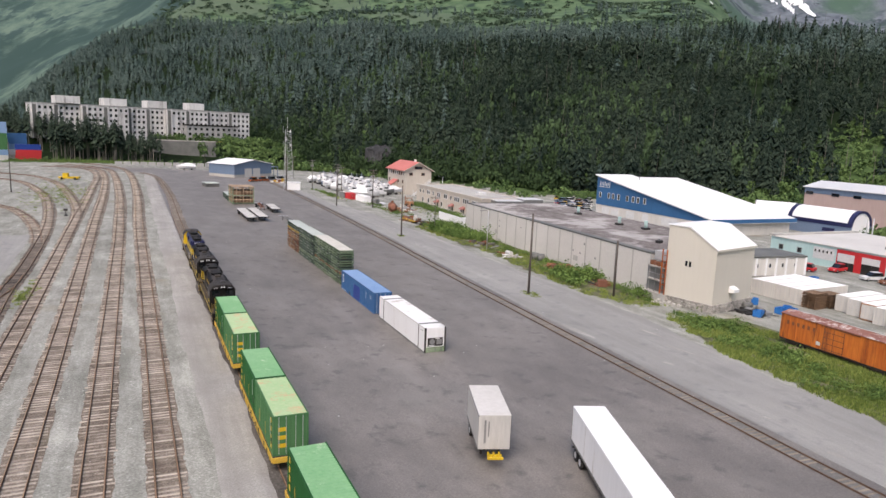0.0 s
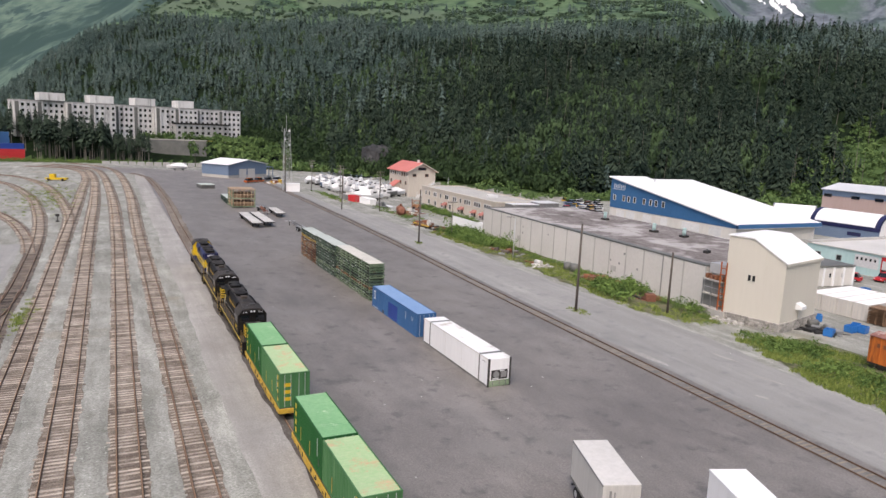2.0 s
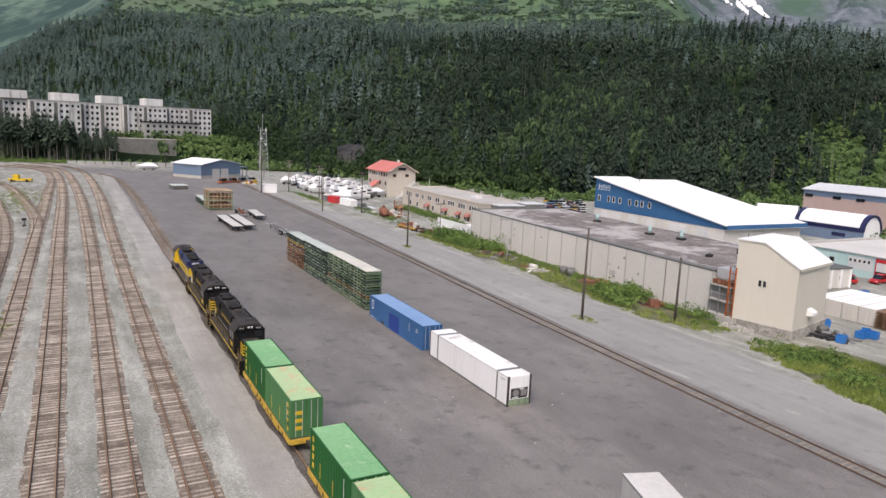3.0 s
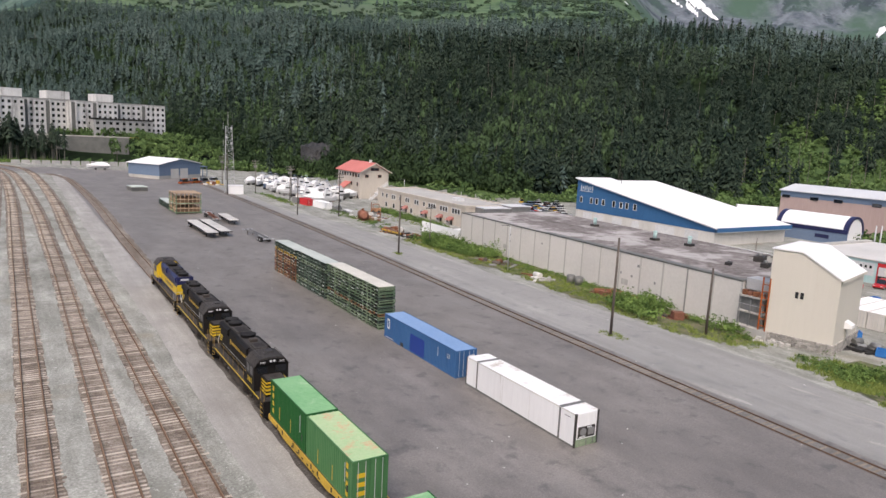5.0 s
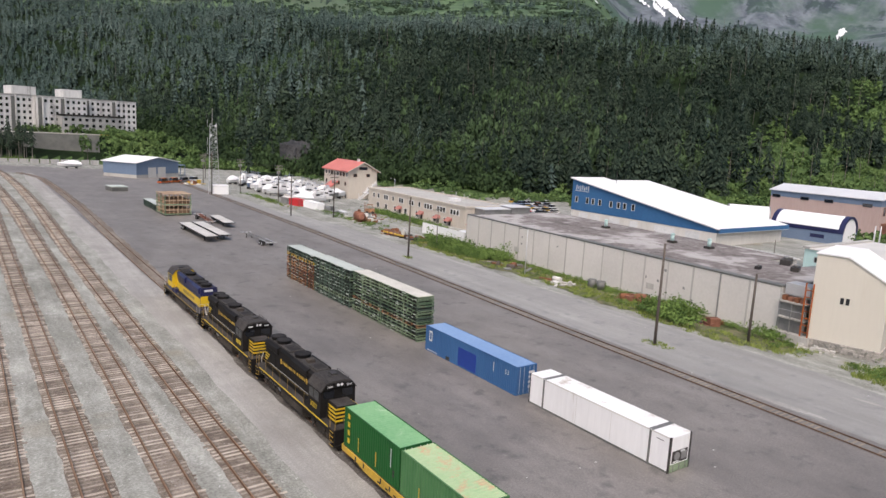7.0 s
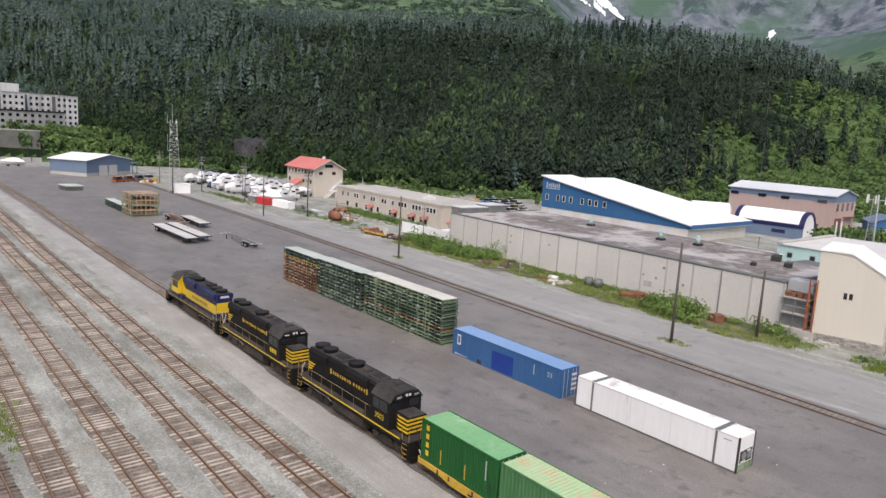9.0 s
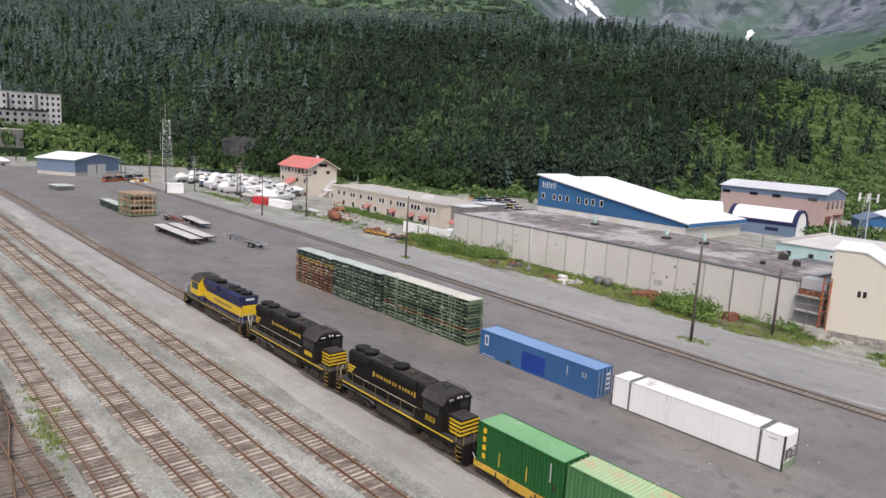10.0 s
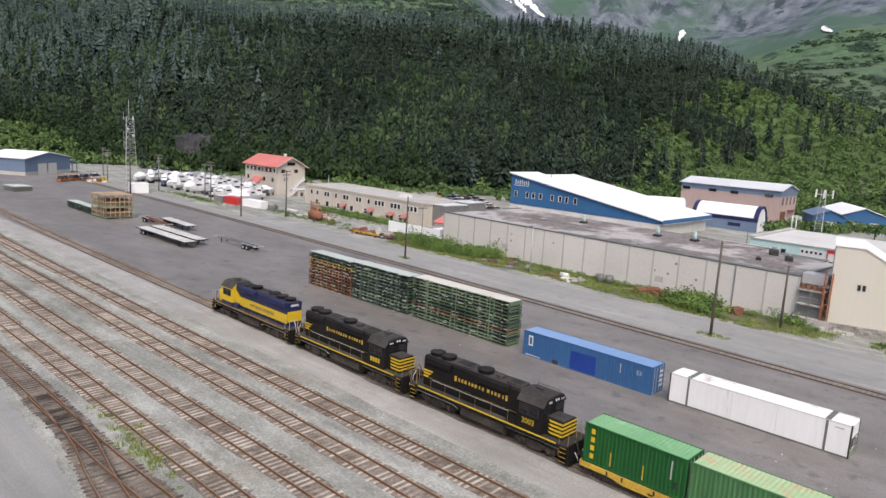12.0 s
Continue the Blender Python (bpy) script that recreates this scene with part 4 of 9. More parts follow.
            part("brake_cylinder", bm, GRIME, root)
        boxpart("battery_box", hoodm, root, *sorted((s * 1.0, s * 1.42)), 2.5, 3.5, deck, deck + 0.55, 0.02)
        for e in (-1, 1):
            bm = bmesh.new()
            tube(bm, [(s * 0.5, e * 8.5, 1.0), (s * 0.5, e * 8.75, 0.7), (s * 0.45, e * 8.8, 0.45)], 0.045, 5)
            part("air_hose", bm, PALE_STEEL, root)
            bm = bmesh.new()
            tube(bm, [(s * 0.75, e * 8.42, deck + 0.9), (s * 0.8, e * 8.75, deck + 0.3), (s * 0.7, e * 8.9, deck - 0.35)], 0.045, 5)
            part("jumper_cable", bm, BOAT_WHITE if e < 0 else DARK_STEEL, root)
    # long hood
    top = 4.42
    hw = 0.93
    bm = bmesh.new()
    prism(bm, [(-hw, deck), (-hw, top - 0.16), (-hw + 0.16, top), (hw - 0.16, top), (hw, top - 0.16), (hw, deck)], 'y', -7.3, 3.6)
    hood = part("long_hood", bm, hoodm, root)
    # radiator bulge at the rear and brake blister in the middle
    for a, b in ((-7.05, -4.0), (-0.9, 2.3)):
        bm = bmesh.new()
        prism(bm, [(-hw - 0.02, top - 0.75), (-hw - 0.2, top - 0.55), (-hw - 0.2, top - 0.12), (-hw + 0.05, top + 0.03), (hw - 0.05, top + 0.03), (hw + 0.2, top - 0.12), (hw + 0.2, top - 0.55), (hw + 0.02, top - 0.75)], 'y', a, b)
        part("hood_bulge", bm, hoodm, hood)
    bm = bmesh.new()
    bx(bm, -0.72, 0.72, -7.2, 3.5, top + 0.002, top + 0.034)
    part("hood_roof_walk", bm, DUSTY_ROOF, hood)
    for k in range(9):
        for s in (-1, 1):
            if -7.0 + k * 1.15 < 3.0:
                boxpart("hood_door", hoodm, hood, *sorted((s * hw, s * (hw + 0.025))), -7.0 + k * 1.15, -7.0 + k * 1.15 + 1.05, deck + 0.15, deck + 1.75, 0.01)
    for yy, r in ((-6.55, 0.64), (-5.2, 0.64), (-0.95, 0.68)) if not blue else ((-6.4, 0.62), (-4.9, 0.62), (-3.3, 0.62), (0.4, 0.62)):
        bm = bmesh.new()
        cyl(bm, (0, yy, top), (0, yy, top + 0.26), r, 20)
        cyl(bm, (0, yy, top + 0.26), (0, yy, top + 0.33), r + 0.06, 20)
        f = part("fan_housing", bm, BLACK, hood)
        bm = bmesh.new()
        cyl(bm, (0, yy, top + 0.33), (0, yy, top + 0.345), r * 0.82, 16)
        part("fan_grille", bm, ROOF_BLACK, f)
    bm = bmesh.new()
    bx(bm, -0.34, 0.34, 0.35, 0.95, top, top + 0.32, 0.05)
    part("exhaust_stack", bm, GRIME, hood)
    bm = bmesh.new()
    bx(bm, -0.72, 0.72, -4.2, -2.2, top + 0.03, top + 0.17, 0.03)
    rh = part("radiator_hatch", bm, DUSTY_ROOF, hood)
    for q in (-3.95, -3.1):
        boxpart("hatch_grille", ROOF_BLACK, rh, -0.5, 0.5, q, q + 0.75, top + 0.17, top + 0.185)
    bm = bmesh.new()
    bx(bm, -0.6, 0.6, 1.7, 3.2, top + 0.03, top + 0.2, 0.04)
    rh = part("roof_hatch", bm, DUSTY_ROOF, hood)
    boxpart("hatch_grille", ROOF_BLACK, rh, -0.42, 0.42, 1.9, 3.0, top + 0.2, top + 0.215)
    # cab
    bm = bmesh.new()
    prism(bm, [(-1.5, deck), (-1.5, 3.95), (-1.05, 4.5), (-0.5, 4.62), (0.5, 4.62), (1.05, 4.5), (1.5, 3.95), (1.5, deck)], 'y', 3.62, 5.95)
    cab = part("cab", bm, YELLOW if blue else BLACK, root)
    bm = bmesh.new()
    prism(bm, [(-1.56, 3.9), (-1.08, 4.52), (-0.5, 4.65), (0.5, 4.65), (1.08, 4.52), (1.56, 3.9), (1.5, 3.9), (1.03, 4.47), (-1.03, 4.47), (-1.5, 3.9)], 'y', 3.55, 6.12)
    part("cab_roof", bm, DUSTY_ROOF, cab)
    for s in (-1, 1):
        for a, b in ((3.85, 4.6), (4.75, 5.6)):
            boxpart("side_window", WINDOW, cab, *sorted((s * 1.5, s * 1.512)), a, b, 3.0, 3.72)
            bm = bmesh.new()
            for z0, z1, p0, p1 in ((2.95, 3.0, a - 0.05, b + 0.05), (3.72, 3.77, a - 0.05, b + 0.05), (3.0, 3.72, a - 0.05, a), (3.0, 3.72, b, b + 0.05)):
                bx(bm, *sorted((s * 1.498, s * 1.525)), p0, p1, z0, z1)
            part("window_frame", bm, DARK_STEEL, cab)
        bm = bmesh.new()
        bx(bm, *sorted((s * 0.35, s * 1.25)), 5.95, 5.965, 3.25, 3.85)
        part("front_window", bm, WINDOW, cab)
    bm = bmesh.new()
    bx(bm, -0.42, 0.42, 5.9, 6.25, 4.15, 4.55, 0.05)
    hl = part("headlight_housing", bm, BLACK, cab)
    for s in (-1, 1):
        bm = bmesh.new()
        cyl(bm, (s * 0.15, 6.24, 4.35), (s * 0.15, 6.28, 4.35), 0.11, 12)
        part("headlight", bm, BOAT_WHITE, hl, "clear round headlight lens")
        bm = bmesh.new()
        bx(bm, *sorted((s * 0.5, s * 1.15)), 5.92, 6.2, 4.06, 4.42, 0.03)
        nb = part("number_board", bm, BLACK, cab)
        if number:
            writing("number", number, 0.24, BOAT_WHITE, nb, pose(s * 0.82, 6.206, 4.24, 90, 0, 180))
        else:
            boxpart("marking", BOAT_WHITE, nb, *sorted((s * 0.6, s * 1.04)), 6.2, 6.21, 4.18, 4.29)
    bm = bmesh.new()
    cyl(bm, (0.35, 4.6, 4.62), (0.35, 5.3, 4.72), 0.05, 6)
    bx(bm, -0.5, 0.05, 4.2, 4.9, 4.6, 4.78, 0.04)
    tube(bm, [(-1.0, 3.7, 4.5), (-1.0, 3.7, 4.72), (-0.95, 5.8, 4.72), (-0.95, 5.8, 4.5)], 0.02, 4)
    tube(bm, [(0.9, 3.7, 4.5), (0.9, 3.7, 4.72), (0.9, 5.8, 4.72), (0.9, 5.8, 4.5)], 0.02, 4)
    part("cab_roof_gear", bm, DARK_STEEL, cab)
    # short hood
    bm = bmesh.new()
    prism(bm, [(-0.95, deck), (-0.95, 2.9), (-0.8, 3.12), (0.8, 3.12), (0.95, 2.9), (0.95, deck)], 'y', 5.95, 7.55)
    nose = part("short_hood", bm, YELLOW if blue else BLACK, root)
    bmesh_top = bmesh.new()
    bx(bmesh_top, -0.78, 0.78, 6.0, 7.5, 3.122, 3.14)
    part("nose_top", bmesh_top, DUSTY_ROOF if not blue else NAVY, nose)
    if not blue:
        for i in range(4):
            z0 = deck + 0.2 + i * 0.31
            bm = bmesh.new()
            bx(bm, -0.96, 0.96, 7.552, 7.562, z0, z0 + 0.15)
            for s in (-1, 1):
                a = 6.25 - i * 0.0
                prism(bm, [(7.55, z0), (7.55, z0 + 0.15), (a, z0 + 0.15), (a + 0.2, z0)], 'x', *sorted((s * 0.955, s * 0.968)))
            part("nose_stripe", bm, YELLOW, nose, "yellow chevron stripe")
        for s in (-1, 1):
            for i in range(3):
                z0 = 2.5 + i * 0.26
                bm = bmesh.new()
                prism(bm, [(-7.3, z0), (-7.3, z0 + 0.14), (-6.1 - 0.25 * (2 - i), z0 + 0.14), (-6.3 - 0.25 * (2 - i), z0)], 'x', *sorted((s * (hw + 0.027), s * (hw + 0.04))))
                part("rear_stripe", bm, YELLOW, hood, "yellow rear stripe")
            # company lettering as plain strokes
            k = 0
            for i in range(15):
                if i == 6:
                    k += 0.22
                tall = 0.46 if i in (0, 14) else 0.28
                y1 = 2.2 - (i * 0.38 + k)
                z1 = 3.12 if i in (0, 14) else 3.2
                boxpart("marking", DIRTY_YELLOW, hood, *sorted((s * (hw + 0.026), s * (hw + 0.036))), y1 - (0.2, 0.15, 0.23)[i % 3], y1, z1, z1 + tall)
            bm = bmesh.new()
            bx(bm, *sorted((s * (hw + 0.026), s * (hw + 0.034))), -6.2, 2.4, 2.36, 2.4)
            part("pin_stripe", bm, BOAT_WHITE, hood)
            if number:
                writing("number", number, 0.62, YELLOW, cab, pose(s * 1.512, 4.7, 2.42, 90, 0, 90 if s > 0 else -90))
            else:
                for i in range(4):
                    boxpart("marking", YELLOW, cab, *sorted((s * 1.503, s * 1.513)), 4.05 + i * 0.36, 4.3 + i * 0.36, 2.2, 2.62)
        boxpart("rear_marking", YELLOW, hood, -0.6, 0.6, -7.312, -7.302, 2.3, 2.5)
    else:
        for s in (-1, 1):
            bm = bmesh.new()
            prism(bm, [(-7.3, deck + 0.35), (-7.3, deck + 1.4), (2.6, deck + 1.4), (3.55, deck + 2.1), (3.55, deck + 0.35)], 'x', *sorted((s * (hw + 0.027), s * (hw + 0.04))))
            band = part("yellow_band", bm, YELLOW, hood, "broad yellow side band")
            k = 0
            for i in range(12):
                boxpart("marking", NAVY, band, *sorted((s * (hw + 0.041), s * (hw + 0.05))), -4.6 + i * 0.42, -4.6 + i * 0.42 + 0.2, deck + 0.7, deck + 1.08)
        boxpart("rear_yellow_panel", YELLOW, hood, -0.93, 0.93, -7.315, -7.302, deck + 0.5, deck + 1.7, label="yellow rear panel")
        boxpart("rear_number_board", BOAT_WHITE, hood, -0.5, 0.5, -7.32, -7.302, 3.95, 4.2)
        boxpart("cab_stripe", NAVY, cab, -1.515, 1.515, 3.6, 5.97, deck + 0.02, deck + 0.5, label="navy lower cab band")
    return root


NOSE_Y = 82.0
locomotive("black diesel locomotive with yellow chevrons and lettering", NOSE_Y + 0.6 + 9.0, -1, "black", "3003")
locomotive("black diesel locomotive with yellow chevrons, coupled mid-consist", NOSE_Y + 0.6 + 27.03, -1, "black", "")
locomotive("navy and yellow diesel locomotive leading the train", NOSE_Y + 0.6 + 45.06, 1, "blue", "")


def flatcar(y0, L):
    """A flat wagon with a yellow sill; y0 is its front end, it runs back from there."""
    c = y0 - L / 2
    root = thing("flat_wagon", "yellow-sided flat wagon carrying green containers", "railway wagon", TX, c, TZ, 0, "flat wagons")
    h = L / 2
    bm = bmesh.new()
    bx(bm, -1.3, 1.3, -h, h, 0.98, 1.1, 0.01)
    part("deck", bm, GRIME, root)
    for s in (-1, 1):
        bm = bmesh.new()
        prism(bm, [(-h, 1.1), (-h, 0.72), (-h + 2.4, 0.72), (-h + 3.6, 0.5), (h - 3.6, 0.5), (h - 2.4, 0.72), (h, 0.72), (h, 1.1)], 'x', *sorted((s * 1.3, s * 1.38)))
        sill = part("side_sill", bm, DIRTY_YELLOW, root, "stained yellow side sill")
        for i in range(int(L / 1.2)):
            boxpart("stake_pocket", GRIME if i % 3 else DIRTY_YELLOW, sill, *sorted((s * 1.38, s * 1.43)), -h + 0.5 + i * 1.2, -h + 0.62 + i * 1.2, 0.75, 1.08)
        for k in range(6):
            boxpart("marking", ROOF_BLACK, sill, *sorted((s * 1.381, s * 1.388)), -3 + k * 1.05, -2.75 + k * 1.05 + 0.1, 0.62, 0.76)
    bm = bmesh.new()
    bx(bm, -0.4, 0.4, -h, h, 0.55, 0.98)
    part("centre_sill", bm, GRIME, root)
    for e in (-1, 1):
        boxpart("end_sill", DIRTY_YELLOW, root, -1.3, 1.3, *sorted((e * h, e * (h + 0.1))), 0.7, 1.12, 0.02)
        bm = bmesh.new()
        bx(bm, -0.14, 0.14, *sorted((e * h, e * (h + 0.6))), 0.68, 0.94, 0.03)
        part("coupler", bm, GRIME, root)
        truck(root, e * (h - 2.0), (-0.87, 0.87), 0.42, 0.87)
    return root


def green_box(front, L, faded, z):
    c = front - L / 2
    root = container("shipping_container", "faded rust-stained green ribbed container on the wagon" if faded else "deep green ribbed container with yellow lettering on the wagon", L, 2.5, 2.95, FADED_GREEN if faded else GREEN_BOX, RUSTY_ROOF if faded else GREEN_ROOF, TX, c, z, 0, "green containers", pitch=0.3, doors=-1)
    for s in (-1, 1):
        ladder_marks(root, s * 1.25, (-1 if faded else 1) * (L / 2 - 0.72), 2.75, 0.62, 4, YELLOW, s, 0.32)
        for yy in (-0.9, 1.6):
            boxpart("marking", DIRTY_YELLOW, root, *sorted((s * 1.25, s * 1.262)), yy, yy + 0.09, 0.35, 1.4)
        boxpart("placard", PALE_STEEL, root, *sorted((s * 1.25, s * 1.262)), -L / 2 + 1.0, -L / 2 + 1.1, 1.2, 2.5)
        for zz in (0.7, 0.95):
            boxpart("vent_plate", DARK_STEEL, root, *sorted((s * 1.25, s * 1.27)), -L / 2 + 0.55, -L / 2 + 0.75, zz, zz + 0.2, 0.02)
    for i in range(3):
        boxpart("end_marking", YELLOW, root, -0.9, -0.3, -L / 2 - 0.012, -L / 2 - 0.002, 0.6 + 0.6 * i, 0.9 + 0.6 * i)
    return root


for k in range(5):
    y1 = NOSE_Y - k * 20.6
    flatcar(y1 + 0.1, 16.0)
    green_box(y1, 7.75, False, TZ + 1.1)
    green_box(y1 - 7.95, 7.75, True, TZ + 1.1)


# ---- freight on the lot ----
def lot_z(x):
    return float(zg(x))


def blue_box():
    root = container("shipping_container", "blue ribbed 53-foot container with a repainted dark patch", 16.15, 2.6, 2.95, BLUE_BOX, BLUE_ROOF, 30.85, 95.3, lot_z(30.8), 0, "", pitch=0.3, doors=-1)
    for s in (-1, 1):
        boxpart("painted_patch", DEEP_BLUE, root, *sorted((s * 1.3, s * 1.312)), -1.6, 1.6, 0.2, 2.2, label="dark blue overpainted square")
        boxpart("placard", BOAT_WHITE, root, *sorted((s * 1.3, s * 1.312)), 6.7, 7.3, 1.3, 2.5)
        boxpart("marking", BLUE_BOX, root, *sorted((s * 1.312, s * 1.32)), 6.85, 7.15, 1.5, 2.3)
        boxpart("marking", PALE_STEEL, root, *sorted((s * 1.3, s * 1.312)), -4.55, -4.45, 1.4, 2.4)
        writing("size_number", "53", 0.68, BOAT_WHITE, root, pose(s * 1.31, -6.6, 1.95, 90, 0, 90 if s > 0 else -90))
        boxpart("fork_pocket", DARK_STEEL, root, *sorted((s * 1.3, s * 1.31)), 3.2, 3.9, 0.06, 0.5)
        boxpart("marking", BOAT_WHITE, root, *sorted((s * 1.3, s * 1.312)), 5.6, 7.6, 0.16, 0.24)
    boxpart("post_band", BLUE_BOX, root, -1.315, -1.3, -6.2, -6.05, 0, 2.95)
    boxpart("post_band", BLUE_BOX, root, 1.3, 1.315, -6.2, -6.05, 0, 2.95)
    bm = bmesh.new()
    for i in range(4):
        bx(bm, 0.25, 1.0, -8.09, -8.08, 0.6 + i * 0.5, 0.85 + i * 0.5)
    part("door_placard", bm, BOAT_WHITE, root)


def white_reefer():
    L, W, H = 16.0, 2.6, 2.95
    root = thing("refrigerated_container", "white 53-foot refrigerated container with grey post bands", "container", 31.0, 77.45, lot_z(31))
    l, w = L / 2, W / 2
    bm = bmesh.new()
    bx(bm, -w, w, -l, l, 0.16, H - 0.02, 0.04)
    body = part("body", bm, REEFER_SIDE, root)
    bm = bmesh.new()
    bx(bm, -w + 0.05, w - 0.05, -l + 0.05, l - 0.05, H - 0.022, H, 0.008)
    part("roof_skin", bm, REEFER_ROOF, root, "white roof skin with brown stains")
    for yy in (-6.1, 6.1):
        for s in (-1, 1):
            boxpart("post_band", DARK_BAND, root, *sorted((s * w, s * (w + 0.03))), yy - 0.1, yy + 0.1, 0, H - 0.05, label="dull grey corner-post band")
        boxpart("roof_band", DARK_BAND, root, -w, w, yy - 0.22, yy + 0.22, H, H + 0.012)
    for s in (-1, 1):
        boxpart("bottom_rail", DARK_BAND, root, *sorted((s * (w - 0.06), s * (w + 0.02))), -l, l, 0.0, 0.17, 0.01)
        boxpart("top_rail", GREY_WHITE, root, *sorted((s * (w - 0.04), s * (w + 0.015))), -l, l, H - 0.12, H - 0.01, 0.01)
        for e in (-1, 1):
            boxpart("corner_post", DARK_STEEL, root, *sorted((s * (w - 0.2), s * (w + 0.02))), *sorted((e * (l - 0.1), e * (l + 0.02))), 0, H, 0.01)
        for yy in (-2.1, 1.9):
            boxpart("panel_seam", GREY_WHITE, root, *sorted((s * w, s * (w + 0.006))), yy, yy + 0.03, 0.2, H - 0.15)
        boxpart("marking", GREY_STEEL, root, *sorted((s * w, s * (w + 0.008))), -7.4, -6.7, 2.45, 2.52)
    # cooling unit in the near end
    boxpart("unit_recess", DARK_STEEL, root, -0.95, 0.95, -l - 0.03, -l - 0.001, 0.75, 1.75, 0.01)
    bm = bmesh.new()
    cyl(bm, (-0.4, -l - 0.03, 1.3), (-0.4, -l - 0.09, 1.3), 0.33, 16)
    bx(bm, 0.15, 0.8, -l - 0.09, -l - 0.03, 0.95, 1.55, 0.02)
    part("cooling_unit", bm, GREY_STEEL, root)
    bm = bmesh.new()
    bx(bm, 0.0, 0.5, -l - 0.1, -l - 0.05, 1.6, 1.72)
    bx(bm, -0.8, -0.1, -l - 0.06, -l - 0.03, 0.8, 0.92)
    part("unit_trim", bm, BOAT_WHITE, root)
    boxpart("generator_panel", GREEN_STEEL, root, -1.15, 1.15, -l - 0.05, -l - 0.001, 0.05, 0.68, 0.02, "green lower end panel")
    for sx in (-0.75, 0.0, 0.75):
        boxpart("panel_rib", DARK_BAND, root, sx - 0.04, sx + 0.04, -l - 0.06, -l - 0.045, 0.1, 0.62)


blue_box()
white_reefer()


def flat_rack(root, z, L, W, m, deck_m, h=0.42, top=False, rnd=random, fit=0.2):
    """One collapsed rack: two long beams, cross bearers, end frames, decking."""
    l, w = L / 2, W / 2
    bm = bmesh.new()
    for s in (-1, 1):
        a, b = sorted((s * w, s * (w - 0.09)))
        bx(bm, a, b, -l + 1.5, l - 1.5, z, z + 0.06)
        bx(bm, a, b, -l, l, z + h - 0.10, z + h - 0.03)
        a, b = sorted((s * (w - 0.05), s * (w - 0.13)))
        n = 14
        for i in range(n + 1):
            yy = -l + 0.05 + (L - 0.2) * i / n
            bx(bm, a, b, yy, yy + 0.06, z + 0.06, z + h - 0.10)
    rack = part("rack_frame", bm, m, root)
    bm = bmesh.new()
    for i in range(8):
        yy = -l + 0.3 + (L - 0.7) * i / 7
        bx(bm, -w + 0.1, w - 0.1, yy, yy + 0.12, z + 0.05, z + 0.17)
    for e in (-1, 1):
        bx(bm, -w + 0.09, w - 0.09, *sorted((e * l, e * (l - 0.12))), z, z + 0.12)
        bx(bm, -w + 0.09, w - 0.09, *sorted((e * l, e * (l - 0.12))), z + h - 0.15, z + h - 0.06)
    tagged(part("deck_frame", bm, m, rack), kind="stuff")
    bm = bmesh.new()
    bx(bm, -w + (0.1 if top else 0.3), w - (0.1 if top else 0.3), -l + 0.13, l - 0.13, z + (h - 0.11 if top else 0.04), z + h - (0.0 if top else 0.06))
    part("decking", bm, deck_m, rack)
    # Pale strips stand in for fittings and for glints along the beams.
    bm = bmesh.new()
    for i in range(20):
        yy = -l + L * (0.012 + 0.049 * i) + rnd.uniform(-0.12, 0.12) * (i > 0)
        for s in (-1, 1):
            if rnd.random() < fit * (1.3 if i % 5 in (0, 2) else 0.7):
                q = rnd.choice((0.02, 0.02, 0.35, h - 0.11)) if h > 0.47 else rnd.choice((0.02, h - 0.11, h - 0.2))
                bx(bm, *sorted((s * w, s * (w + 0.03))), yy, yy + rnd.uniform(0.08, 0.9), z + q, z + q + rnd.uniform(0.05, 0.10))
    tagged(part("lashing_strip", bm, DARK_GREEN_DECK, rack), kind="stuff")
    return rack


def rack_stack(label, x, y, L, n, mats, decks, seed, H, fit=0.2):
    root = thing("flat_rack_stack", label, "flat racks", x, y, lot_z(x), random.Random(seed).uniform(-0.5, 0.5), "stacked flat racks")
    rnd = random.Random(seed)
    h = H / n
    for i in range(n):
        k = flat_rack(root, i * h, L, 2.45, mats[i % len(mats)] if i < len(mats) else mats[-1], decks if i == n - 1 else STACK_SHADE, h, i == n - 1, rnd, fit)
        k.location = (rnd.uniform(-0.045, 0.045), rnd.uniform(-0.1, 0.1), 0)
    for s in (-1, 1):
        for yy in (-L * 0.32, 0.25, L * 0.32):
            boxpart("stack_post", mats[-1], root, *sorted((s * 1.24, s * 1.3)), yy, yy + 0.12, 0, H + 0.1)
    return root


G, O, B, D = GREEN_STEEL, ORANGE_STEEL, BROWN_STEEL, DARK_RACK
rack_stack("tall stack of collapsed green flat racks", 31.1, 114.2, 16.6, 13, [G, G, D, G, O, G, D, G, G, D, G, G, G], RACK_DECK, 5, 5.6, 0.32)
rack_stack("tall stack of dark green flat racks with pale fittings and painted glints", 31.0, 129.2, 11.8, 11, [D, D, G, D, D, D, D, D, G, D, D], DARK_GREEN_DECK, 6, 5.4, 0.42)
rack_stack("tall stack of rust-red and green flat racks", 30.9, 140.6, 10.6, 11, [O, O, B, O, B, O, O, B, DIRTY_YELLOW, D, D], DARK_GREEN_DECK, 7, 5.3, 0.4)
rack_stack("low stack of dark flat racks", 29.6, 241.0, 17.0, 4, [D] * 4, DARK_GREEN_DECK, 8, 1.8)


